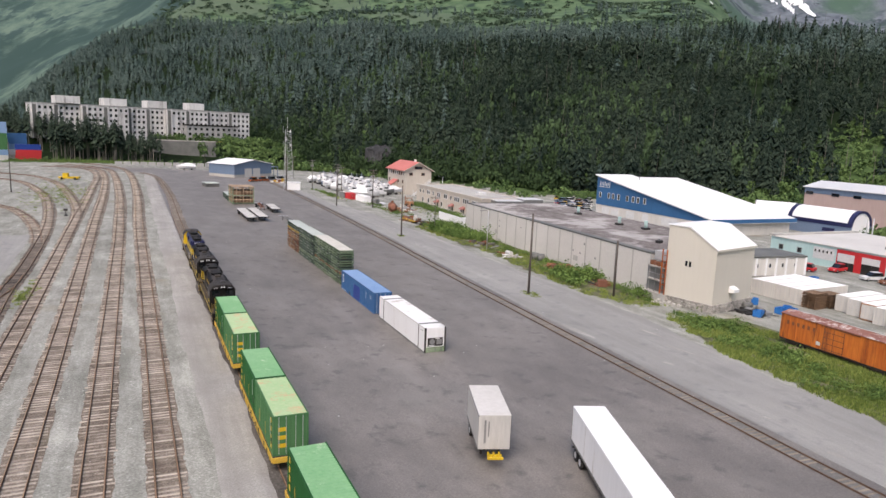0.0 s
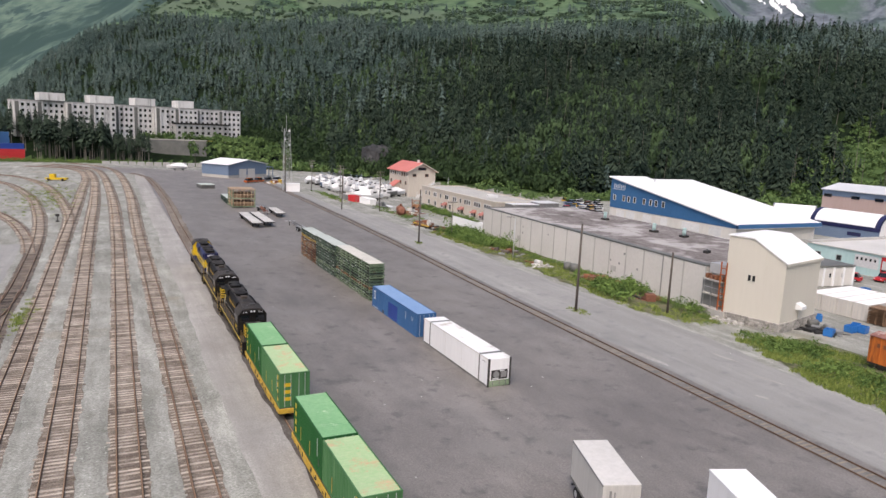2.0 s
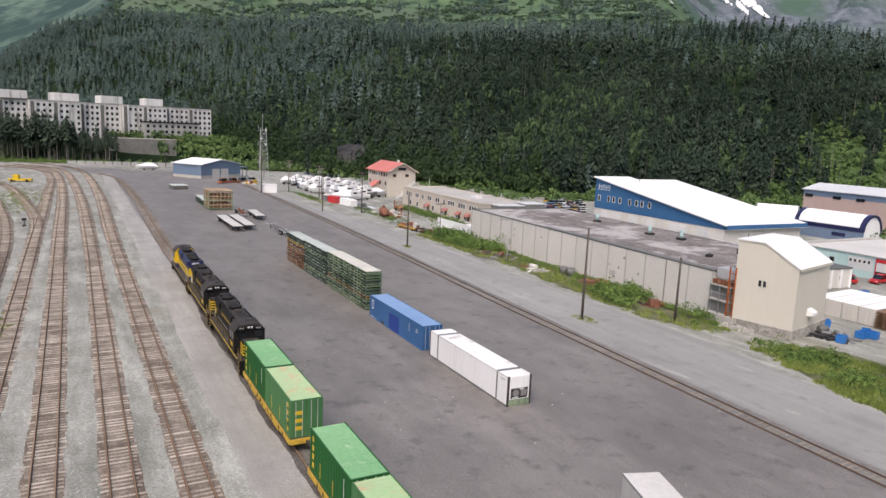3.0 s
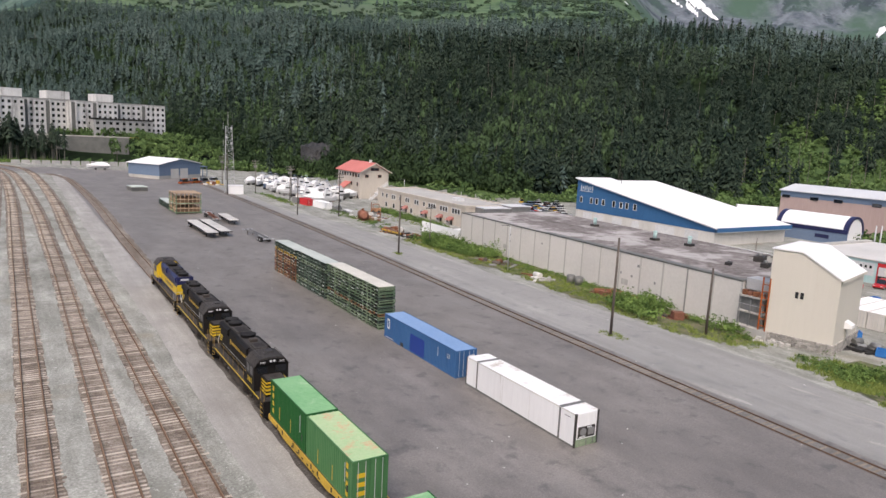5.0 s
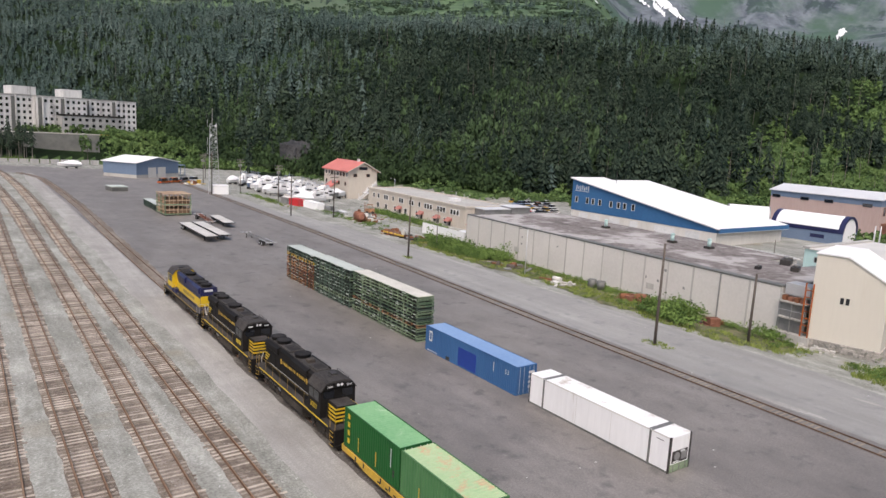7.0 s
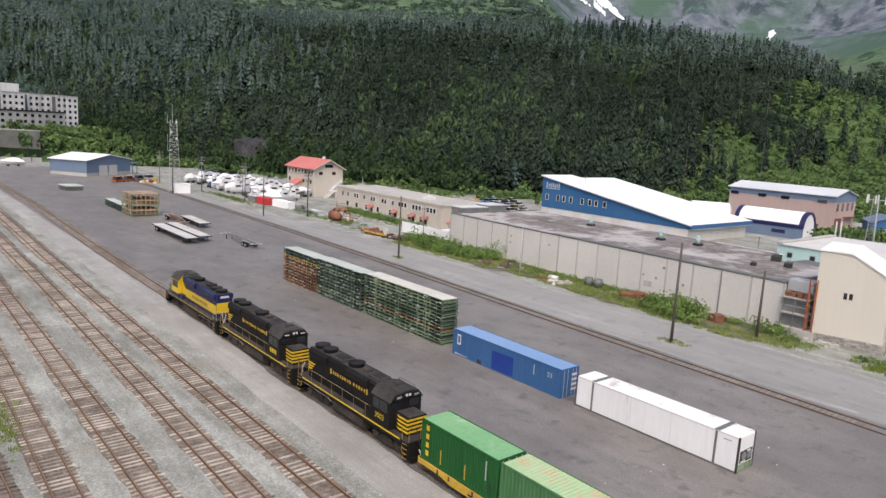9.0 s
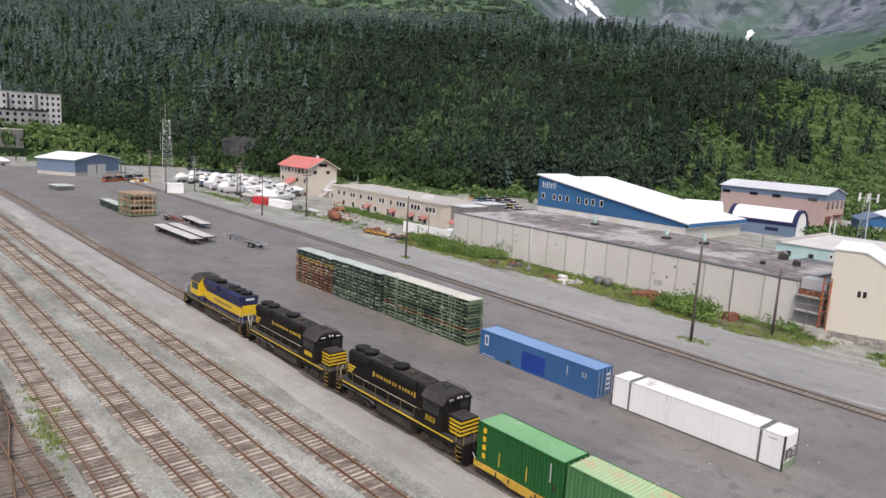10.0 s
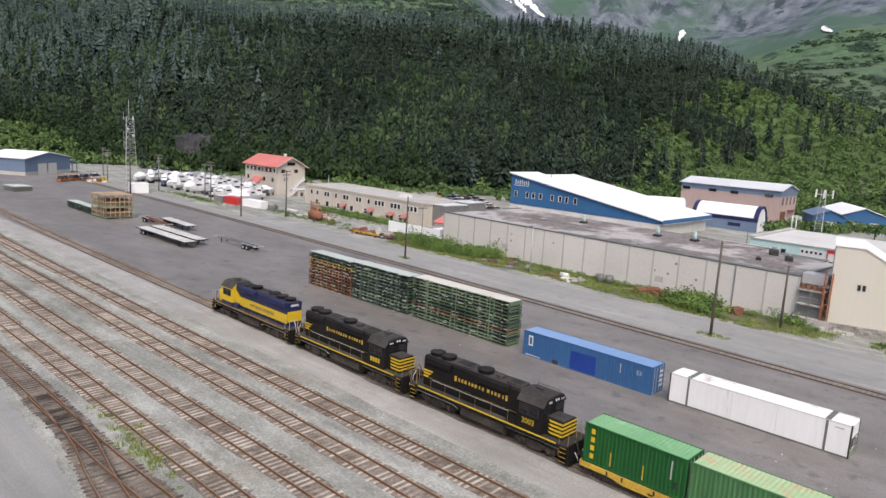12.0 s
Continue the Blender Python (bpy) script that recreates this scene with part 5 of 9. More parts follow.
def lumber_rack():
    root = thing("lumber_rack", "two-tier timber crate rack half filled with lumber", "lumber", 31.7, 228.5, lot_z(32), 2)
    for yy in (-3.9, 0.0, 3.9):
        for xx in (-3.2, 0.0, 3.2):
            boxpart("upright", GREEN_STEEL if xx else FRAME_WOOD, root, xx - 0.13, xx + 0.13, yy - 0.13, yy + 0.13, 0, 5.5)
    for zz in (0.3, 2.75):
        for yy in (-4.05, 4.05):
            boxpart("rack_beam", GREEN_STEEL, root, -3.3, 3.3, yy - 0.08, yy + 0.08, zz, zz + 0.26)
        for xx in (-3.35, 3.35):
            boxpart("side_beam", GREEN_STEEL, root, xx - 0.07, xx + 0.07, -4.1, 4.1, zz, zz + 0.26)
        boxpart("tier_floor", FRAME_WOOD, root, -3.2, 3.2, -3.95, 3.95, zz + 0.03, zz + 0.14)
        for xx in (-2.15, -1.07, 1.07, 2.15):
            for yy in (-4.0, 4.0):
                boxpart("stud", FRAME_WOOD, root, xx - 0.07, xx + 0.07, yy - 0.06, yy + 0.06, zz + 0.27, zz + 2.4)
        for yy in (-2.6, -1.3, 1.3, 2.6):
            for xx in (-3.25, 3.25):
                boxpart("stud", FRAME_WOOD, root, xx - 0.06, xx + 0.06, yy - 0.07, yy + 0.07, zz + 0.27, zz + 2.4)
        for q in (1.1, 2.3):
            for yy in (-4.06, 4.06):
                boxpart("slat", FRAME_WOOD, root, -3.2, 3.2, yy - 0.03, yy + 0.03, zz + q, zz + q + 0.16)
            for xx in (-3.33, 3.33):
                boxpart("slat", FRAME_WOOD, root, xx - 0.03, xx + 0.03, -4.0, 4.0, zz + q, zz + q + 0.16)
    rnd = random.Random(3)
    for zz, layers in ((0.45, 2), (2.9, 2)):
        for xx in (-2.95, 0.2):
            for j in range(layers):
                bm = bmesh.new()
                bx(bm, xx, xx + 2.75, -3.7 + rnd.uniform(-0.1, 0.3), 3.7 - rnd.uniform(0, 0.3), zz + j * 0.7, zz + j * 0.7 + 0.6, 0.02)
                part("lumber_pack", bm, LUMBER, root)
    for i in range(13):
        yy = -4.1 + i * 0.63 + rnd.uniform(-0.03, 0.03)
        boxpart("roof_plank", FRAME_WOOD, root, -3.45, 3.45, yy, yy + 0.56, 5.5, 5.56 + rnd.uniform(0, 0.04))


lumber_rack()


def dual_wheels(root, y, w=1.05, r=0.5, parent=None):
    for s in (-1, 1):
        for k in (0, 0.32):
            bm = bmesh.new()
            xx = s * (w - k)
            cyl(bm, (xx - 0.13, y, r), (xx + 0.13, y, r), r, 18)
            t = part("tyre", bm, RUBBER, root)
            if k == 0:
                bm = bmesh.new()
                cyl(bm, (xx + s * 0.125, y, r), (xx + s * 0.14, y, r), r * 0.52, 12)
                part("rim", bm, PALE_STEEL, t)
    bm = bmesh.new()
    cyl(bm, (-w, y, r), (w, y, r), 0.09, 8)
    part("axle", bm, GRIME, root)


def flatbed(label, x, y, L, rz=0, W=2.5):
    root = thing("flatbed_trailer", label, "trailer", x, y, lot_z(x), rz, "flatbed trailers")
    l, w = L / 2, W / 2
    n = 12
    for i in range(n):
        a = -w + W * i / n
        boxpart("deck_board", PALE_WOOD, root, a + 0.01, a + W / n - 0.01, -l, l, 1.24, 1.3)
    for s in (-1, 1):
        boxpart("side_rail", DARK_STEEL, root, *sorted((s * w, s * (w + 0.06))), -l, l, 1.12, 1.32)
        boxpart("main_beam", DARK_STEEL, root, *sorted((s * 0.4, s * 0.52)), -l, l, 0.85, 1.24)
    for e in (-1, 1):
        boxpart("end_rail", DARK_STEEL, root, -w, w, *sorted((e * l, e * (l + 0.06))), 1.08, 1.3)
    dual_wheels(root, -l + 1.9)
    dual_wheels(root, -l + 3.2)
    for s in (-1, 1):
        bm = bmesh.new()
        bx(bm, s * 0.7 - 0.08, s * 0.7 + 0.08, l - 3.2, l - 3.04, 0.05, 1.2)
        bx(bm, s * 0.7 - 0.2, s * 0.7 + 0.2, l - 3.3, l - 2.94, 0.0, 0.06)
        part("landing_leg", bm, GRIME, root)
    return root


flatbed("flatbed trailer with a silvered timber deck", 28.0, 192.5, 21.5, 180)
flatbed("flatbed trailer with timber deck parked close beside another", 31.2, 193.5, 20.5, 180)
flatbed("short pale-decked flatbed trailer", 37.9, 207.5, 14.0, 178)


def container_chassis(x, y, rz, m, label):
    root = thing("container_chassis", label, "trailer", x, y, lot_z(x), rz)
    for s in (-1, 1):
        boxpart("frame_rail", m, root, s * 0.45 - 0.07, s * 0.45 + 0.07, -7.5, 7.5, 0.85, 1.12)
        boxpart("slider_rail", PALE_STEEL, root, s * 0.62 - 0.05, s * 0.62 + 0.05, -7.5, -2.4, 0.98, 1.13)
    for yy in (-7.4, -6.2, -4.2, -2.5, 0, 4, 7.3):
        k = 1.2 if abs(yy) > 7 else 0.37
        boxpart("cross_member", PALE_STEEL if k > 1 else m, root, -k, k, yy - 0.1, yy + 0.1, 0.9, 1.08)
    dual_wheels(root, -5.0)
    dual_wheels(root, -3.7)
    for s in (-1, 1):
        boxpart("landing_leg", GRIME, root, s * 0.6 - 0.07, s * 0.6 + 0.07, 5.2, 5.34, 0.0, 0.95)


container_chassis(37.2, 180.2, 1, GREY_STEEL, "empty grey container chassis with dual wheels")
container_chassis(35.2, 213.0, 176, BROWN_STEEL, "empty rust-brown container chassis with dual wheels")


def box_trailer(label, x, y, L, H0, H1, rz, m, roof_m, hitch=True, grp="box trailers"):
    """A box body on a wheeled chassis; its front end looks along -y."""
    root = thing("box_trailer", label, "trailer", x, y, lot_z(x), rz, grp)
    l, w = L / 2, 1.25
    bm = bmesh.new()
    bx(bm, -w + 0.02, w - 0.02, -l, l, H0, H1 - 0.03, 0.02)
    body = part("body", bm, m, root)
    for s in (-1, 1):
        bm = bmesh.new()
        ribbed(bm, s * w, -l + 0.06, l - 0.06, H0 + 0.12, H1 - 0.12, 1.2, 0.008, s)
        part("side_panel", bm, m, body)
        boxpart("top_rail", GREY_STEEL if m is TRAILER_GREY else WHITE_BOX, body, *sorted((s * (w - 0.05), s * (w + 0.015))), -l, l, H1 - 0.13, H1 - 0.02)
        boxpart("bottom_rail", DARK_BAND, body, *sorted((s * (w - 0.05), s * (w + 0.015))), -l, l, H0 - 0.05, H0 + 0.12)
    boxpart("roof", roof_m, body, -w + 0.01, w - 0.01, -l + 0.01, l - 0.01, H1 - 0.032, H1, 0.01)
    bm = bmesh.new()
    for k in range(7):
        xx = -w + 0.2 + k * (2 * w - 0.4) / 6
        bx(bm, xx - 0.03, xx + 0.03, -l - 0.02, -l, H0 + 0.15, H1 - 0.15)
    part("end_rib", bm, m, body)
    boxpart("marking", GREY_STEEL, body, -w + 0.45, -w + 0.6, -l - 0.024, -l - 0.02, H0 + 0.5, H1 - 0.4)
    boxpart("marking", GREY_STEEL, body, -w + 0.75, -w + 0.85, -l - 0.024, -l - 0.02, H0 + 1.0, H1 - 0.5)
    for s in (-1, 1):
        boxpart("chassis_beam", DARK_STEEL, root, s * 0.45 - 0.08, s * 0.45 + 0.08, -l + 0.2, l - 0.1, H0 - 0.4, H0 - 0.05)
    dual_wheels(root, l - 1.2)
    if L > 8:
        dual_wheels(root, l - 2.5)
    boxpart("bumper", DARK_STEEL, root, -1.1, 1.1, l + 0.02, l + 0.12, 0.5, 0.62)
    for s in (-1, 1):
        boxpart("landing_leg", GRIME, root, s * 0.7 - 0.08, s * 0.7 + 0.08, -l + 1.6, -l + 1.76, 0.0, H0 - 0.1)
    if hitch:
        bm = bmesh.new()
        for s in (-1, 0, 1):
            bx(bm, s * 0.42 - 0.06, s * 0.42 + 0.06, -l - 0.9, -l, H0 - 0.35, H0 - 0.2)
        bx(bm, -0.6, 0.6, -l - 1.0, -l - 0.85, H0 - 0.38, H0 - 0.17, 0.02)
        bx(bm, -0.55, 0.55, -l - 0.5, -l - 0.38, H0 - 0.35, H0 - 0.2)
        part("hitch_frame", bm, YELLOW, root, "yellow tubular hitch frame")
    return root


box_trailer("short dulled-white box trailer with a yellow hitch", 25.5, 46.1, 6.3, 1.2, 3.95, -19, TRAILER_GREY, GREY_WHITE)
box_trailer("long white box trailer with dirty side panels", 29.85, 35.3, 14.6, 1.2, 4.05, -20, REEFER_SIDE, WHITE_ROOF, False)


# ---- marks on the pavement ----
r = thing("manhole_cover", "worn iron manhole cover set in asphalt", "manhole", 31.0, 46.3, lot_z(31) + 0.002)
bm = bmesh.new()
cyl(bm, (0, 0, -0.05), (0, 0, 0.012), 0.42, 20)
part("lid", bm, DARK_BAND, r)
bm = bmesh.new()
cyl(bm, (0, 0, -0.05), (0, 0, 0.008), 0.62, 20)
part("collar", bm, GREY_STEEL, r)
rnd = random.Random(14)
debris = bmesh.new()
for i in range(60):
    x, y = rnd.uniform(12, 64), rnd.uniform(30, 200)
    z, s = float(zg(x)), rnd.uniform(0.04, 0.11)
    bx(debris, x, x + s * rnd.uniform(0.6, 2), y, y + s, z, z + 0.06)
ob = new("litter", mesh_of("litter", debris, GREY_WHITE))
tagged(ob, "scattered pale scraps on the asphalt", "litter", kind="stuff")

# worn pale patches in the road surface
rnd = random.Random(41)
for x, y, a, b, rz in ((52.8, 73.0, 0.55, 4.2, 3), (55.3, 58.3, 0.4, 0.9, 20), (52.4, 35.2, 0.5, 0.7, 10), (57.9, 44.1, 0.35, 0.8, 0), (60.5, 62.0, 0.3, 2.6, 8), (62.0, 69.0, 0.35, 2.2, 6), (53.3, 42.8, 0.25, 0.6, 30)):
    r = thing("road_patch", "pale worn patch in the road surface", "patch", x, y, lot_z(x) + 0.012, rz, "road patches")
    bm = bmesh.new()
    ring = []
    for i in range(14):
        t = 2 * math.pi * i / 14
        k = rnd.uniform(0.65, 1.1)
        ring.append((a * k * math.cos(t), b * k * math.sin(t)))
    prism(bm, ring, 'z', -0.01, 0.006)
    part("slab", bm, PALE_GRAVEL, r)


# ---- buildings ----
def window(root, ax, out, c, u, z, w, h, trim=None, depth=0.08, name="window"):
    """A window on a wall whose normal runs along ax; c is the wall's plane, u the place along it."""
    t = trim or BOAT_WHITE
    bm = bmesh.new()
    def slab(b, u0, u1, z0, z1, d0, d1):
        a0, a1 = sorted((c + out * d0, c + out * d1))
        if ax == 'x':
            bx(b, a0, a1, u0, u1, z0, z1)
        else:
            bx(b, u0, u1, a0, a1, z0, z1)
    k = 0.12 if w > 0.8 else 0.08
    slab(bm, u - w / 2 - k, u - w / 2, z - k, z + h + k, 0, depth)
    slab(bm, u + w / 2, u + w / 2 + k, z - k, z + h + k, 0, depth)
    slab(bm, u - w / 2, u + w / 2, z - k, z, 0, depth)
    slab(bm, u - w / 2, u + w / 2, z + h, z + h + k, 0, depth)
    ob = part(name, bm, t, root)
    bm = bmesh.new()
    slab(bm, u - w / 2, u + w / 2, z, z + h, 0.005, 0.02)
    part("pane", bm, WINDOW, ob)
    return ob


def warehouse():
    root = thing("warehouse", "long warehouse of pale concrete panels with a patched flat roof", "building", 78.0, 88.4, -0.75, -2.8)
    L, W, H = 77.8, 27.0, 7.35
    n = 16
    bm = bmesh.new()
    prism(bm, [(0.1, 0.05), (19.5, 0.05), (19.5, 15.0), (W, 15.0), (W, L), (0.1, L)], 'z', 0, H - 0.3)
    part("wall_core", bm, CONCRETE, root)
    w = L / n
    bm = bmesh.new()
    bx(bm, 0.0, 0.16, 0.09, w - 0.09, 0.0, H - 0.12, 0.02)
    me = mesh_of("wall_panel", bm, PANEL)
    for i in range(n):
        ob = new("wall_panel", me)
        ob.parent = root
        ob.location = (0.01 * (i % 3), i * w, 0)
    bm = bmesh.new()
    prism(bm, [(0.17, 0.05), (19.5, 0.05), (19.5, 15.0), (W, 15.0), (W, L), (0.17, L)], 'z', H - 0.3, H - 0.08)
    part("roof", bm, ROOF_GRAVEL, root)
    bm = bmesh.new()
    bx(bm, -0.05, 0.2, -0.17, 0.17, 0, H - 0.125, 0.02)
    pil = mesh_of("pilaster", bm, CONCRETE)
    for i in range(n + 1):
        ob = new("pilaster", pil)
        ob.parent = root
        ob.location = (0, i * w, 0)
    bm = bmesh.new()
    bx(bm, -0.06, 0.45, 46.0, L, H - 0.12, H + 0.1, 0.03)
    bx(bm, -0.06, 1.5, 0, 46.0, H - 0.12, H + 0.14, 0.03)
    bx(bm, 0.45, W, L - 0.4, L, H - 0.12, H + 0.1)
    bx(bm, 1.5, 19.5, 0, 0.4, H - 0.12, H + 0.1)
    part("parapet", bm, DARK_BAND, root, "dark flashing along the parapet")
    rnd = random.Random(4)
    for i in range(7):
        u = rnd.uniform(6, L - 8)
        zz = rnd.uniform(3.2, 5.6)
        bm = bmesh.new()
        bx(bm, -0.03, 0.02, u, u + rnd.choice((0.3, 0.4, 0.5)), zz, zz + rnd.choice((0.3, 0.4)))
        part("wall_vent", bm, GREY_STEEL, root)
    for u in (22.0, 58.0):
        boxpart("wall_louvre", CONCRETE, root, -0.04, 0.02, u, u + 1.6, 1.9, 2.9)
    boxpart("drain_pipe", GREY_STEEL, root, -0.1, 0.0, 9.6, 9.75, 0.5, H - 0.2)
    return root


warehouse()


def roof_vent(x, y, z, tall=1.6):
    root = thing("roof_vent", "green roof vent on a dark curb", "roof vent", x, y, z, 0, "roof vents")
    bm = bmesh.new()
    bx(bm, -0.7, 0.7, -0.7, 0.7, 0, 0.45, 0.05)
    part("curb", bm, DARK_STEEL, root)
    bm = bmesh.new()
    cyl(bm, (0, 0, 0.4), (0, 0, tall), 0.36, 12)
    cyl(bm, (0, 0, tall), (0, 0, tall + 0.25), 0.48, 12, 0.3)
    part("flue", bm, TEAL, root)


RZ = 6.52
for x, y in ((99.5, 140), (97.0, 121), (98.2, 113.8)):
    roof_vent(x, y, RZ)
for x, y, k in ((92.5, 94.5, 1.0), (97.0, 98.5, 1.3), (88.0, 98.0, 0.7)):
    r = thing("roof_unit", "dark mechanical unit on the flat roof", "roof unit", x, y, RZ, 20)
    bm = bmesh.new()
    bx(bm, -k, k, -0.6 * k, 0.6 * k, 0, 0.7 * k, 0.05)
    part("housing", bm, DARK_STEEL, r)
    bm = bmesh.new()
    cyl(bm, (0, 0, 0.7 * k), (0, 0, 1.1 * k), 0.3 * k, 10)
    part("duct", bm, GREY_STEEL, r)
r = thing("lean_to_shed", "narrow lean-to with a white roof against the warehouse", "shed", 106.4, 103.5, -1.0, -2.8)
boxpart("wall", CONCRETE, r, 0.0, 3.2, 0.0, 11.0, 0.0, 6.6)
bm = bmesh.new()
prism(bm, [(-0.1, 7.4), (3.6, 6.7), (3.6, 6.85), (-0.1, 7.55)], 'y', -0.3, 11.3)
part("roof", bm, WHITE_ROOF, r, "white sheet-metal roof")


def loading_porch():
    root = thing("loading_porch", "grey steel loading porch with platforms beside the warehouse", "porch", 77.6, 84.6, -0.6, 0)
    bm = bmesh.new()
    bx(bm, 0.9, 3.4, 0.1, 3.6, 6.3, 7.8, 0.04)
    part("hoist_housing", bm, PALE_STEEL, root)
    for zz in (3.1, 5.3):
        boxpart("platform", CONCRETE, root, -0.3, 3.2, 0.0, 3.7, zz, zz + 0.22)
        bm = bmesh.new()
        tube(bm, [(-0.25, 0.05, zz + 0.2), (-0.25, 0.05, zz + 1.2), (-0.25, 3.6, zz + 1.2), (-0.25, 3.6, zz + 0.2)], 0.035, 5)
        part("railing", bm, PALE_STEEL, root)
    for yy in (0.1, 1.9, 3.55):
        bm = bmesh.new()
        bx(bm, -0.25, -0.08, yy - 0.08, yy + 0.08, 0, 5.4)
        part("post", bm, GREY_STEEL, root)
    boxpart("back_wall", PANEL, root, 3.0, 3.2, 0.0, 3.7, 0.0, 5.6)
    for i in range(4):
        boxpart("winch", (BROWN_STEEL, RUST)[i % 2], root, -0.1, 0.7, 0.25 + i * 0.85, 0.85 + i * 0.85, 5.52, 6.1 + 0.1 * (i % 2), 0.05)
    boxpart("front_panel", GREY_STEEL, root, 0.3, 0.4, 0.05, 3.65, 0.0, 5.3)
    bm = bmesh.new()
    for yy in (-0.9, 0.1):
        bx(bm, -0.62, -0.48, yy - 0.07, yy + 0.07, 1.3, 8.6)
    for i in range(7):
        bx(bm, -0.6, -0.5, -0.9, 0.1, 1.9 + i * 0.95, 2.0 + i * 0.95)
    part("ladder_frame", bm, ORANGE_BOX, root, "orange steel ladder frame")
    boxpart("dock_slab", CONCRETE, root, -0.8, 3.0, -1.2, 3.9, 0.0, 1.3, 0.03)


loading_porch()


def cream_tower():
    root = thing("cream_building", "tall windowless cream building with a white roof on rubble stone", "building", 79.3, 75.7, -0.75, 14)
    W, D = 11.0, 8.5
    base, top, low, flat = 1.5, 12.75, 10.0, 4.8
    bm = bmesh.new()
    prism(bm, [(0, base), (D, base), (D, top), (flat, top), (0, low)], 'x', 0, W)
    part("wall", bm, CREAM, root)
    boxpart("foundation", CONCRETE, root, 0.12, W - 0.12, 0.12, D - 0.12, 0, base)
    bm = bmesh.new()
    prism(bm, [(-0.25, low - 0.17), (flat, top + 0.02), (D + 0.15, top + 0.02), (D + 0.15, top + 0.2), (flat - 0.05, top + 0.2), (-0.25, low + 0.02)], 'x', -0.15, W + 0.15)
    part("roof", bm, WHITE_ROOF, root, "white metal roof")
    bm = bmesh.new()
    bx(bm, -0.17, W + 0.17, -0.3, -0.24, low - 0.35, low + 0.02)
    part("fascia", bm, CREAM, root)
    for u in (4.3, 4.95):
        window(root, 'x', -1, 0.0, u, 6.7, 0.42, 0.85, CREAM, 0.05)
    bm = bmesh.new()
    prism(bm, [(-0.9, 3.1), (-0.9, 3.55), (0, 4.0), (0, 3.0)], 'x', 4.4, 5.9)
    part("vent_hood", bm, WHITE_BOX, root, "white sheet-metal vent hood")
    bm = bmesh.new()
    tube(bm, [(5.2, -0.12, 1.6), (5.2, -0.12, 3.1)], 0.07, 6)
    part("pipe", bm, CREAM, root)
    # rubble stones of the base
    rnd = random.Random(9)
    stones = []
    for k in range(5):
        b2 = bmesh.new()
        bx(b2, -0.5, 0.5, -0.5, 0.5, -0.5, 0.5, 0.09)
        for v in b2.verts:
            v.co += Vector((rnd.uniform(-0.06, 0.06), rnd.uniform(-0.06, 0.06), rnd.uniform(-0.06, 0.06)))
        stones.append(mesh_of("stone", b2, STONE))
    for side, length in (("x", D), ("y", W)):
        for row in range(4):
            u = -0.1
            while u < length:
                w = rnd.uniform(0.45, 0.95)
                ob = new("stone", stones[rnd.randrange(5)])
                ob.parent = root
                zz = 0.19 + row * 0.38
                ob.scale = (0.5, w - 0.03, 0.36) if side == "x" else (w - 0.03, 0.5, 0.36)
                ob.location = (0.05 + rnd.uniform(-0.06, 0.06), u + w / 2, zz) if side == "x" else (u + w / 2, 0.05 + rnd.uniform(-0.06, 0.06), zz)
                u += w
    return root


cream_tower()
# stone ramp edge by the porch
r = thing("stone_ramp", "rough stone ramp and broken steps beside the building", "ramp", 76.3, 82.6, -0.85, 25)
bm = bmesh.new()
rnd = random.Random(2)
for i in range(26):
    x0, y0, s = rnd.uniform(-1.6, 0.8), rnd.uniform(-3.2, 2.0), rnd.uniform(0.25, 0.6)
    bx(bm, x0, x0 + s, y0, y0 + s * 1.2, 0, rnd.uniform(0.2, 0.9), 0.06)
part("rubble", bm, CONCRETE, r)
tagged(r.children[0], kind="stuff")


def white_annex():
    root = thing("annex_building", "low white annex with pilasters and a dark flat roof", "building", 106.4, 99.3, -1.0, -7.5)
    W, D, H = 19.6, 9.0, 3.7
    boxpart("wall", GREY_WHITE, root, 0, W, 0, D, 0, H, 0.03)
    boxpart("roof", DARK_BAND, root, -0.2, W + 0.2, -0.2, D + 0.2, H, H + 0.35, 0.03)
    for i in range(9):
        boxpart("pilaster", WHITE_BOX, root, i * W / 8 - 0.2, i * W / 8 + 0.2, -0.22, 0, 0, H, 0.02)
    for i in range(6):
        window(root, 'y', -1, 0, 1.5 + i * 3.1, 1.7, 0.5, 0.8, BOAT_WHITE)


white_annex()


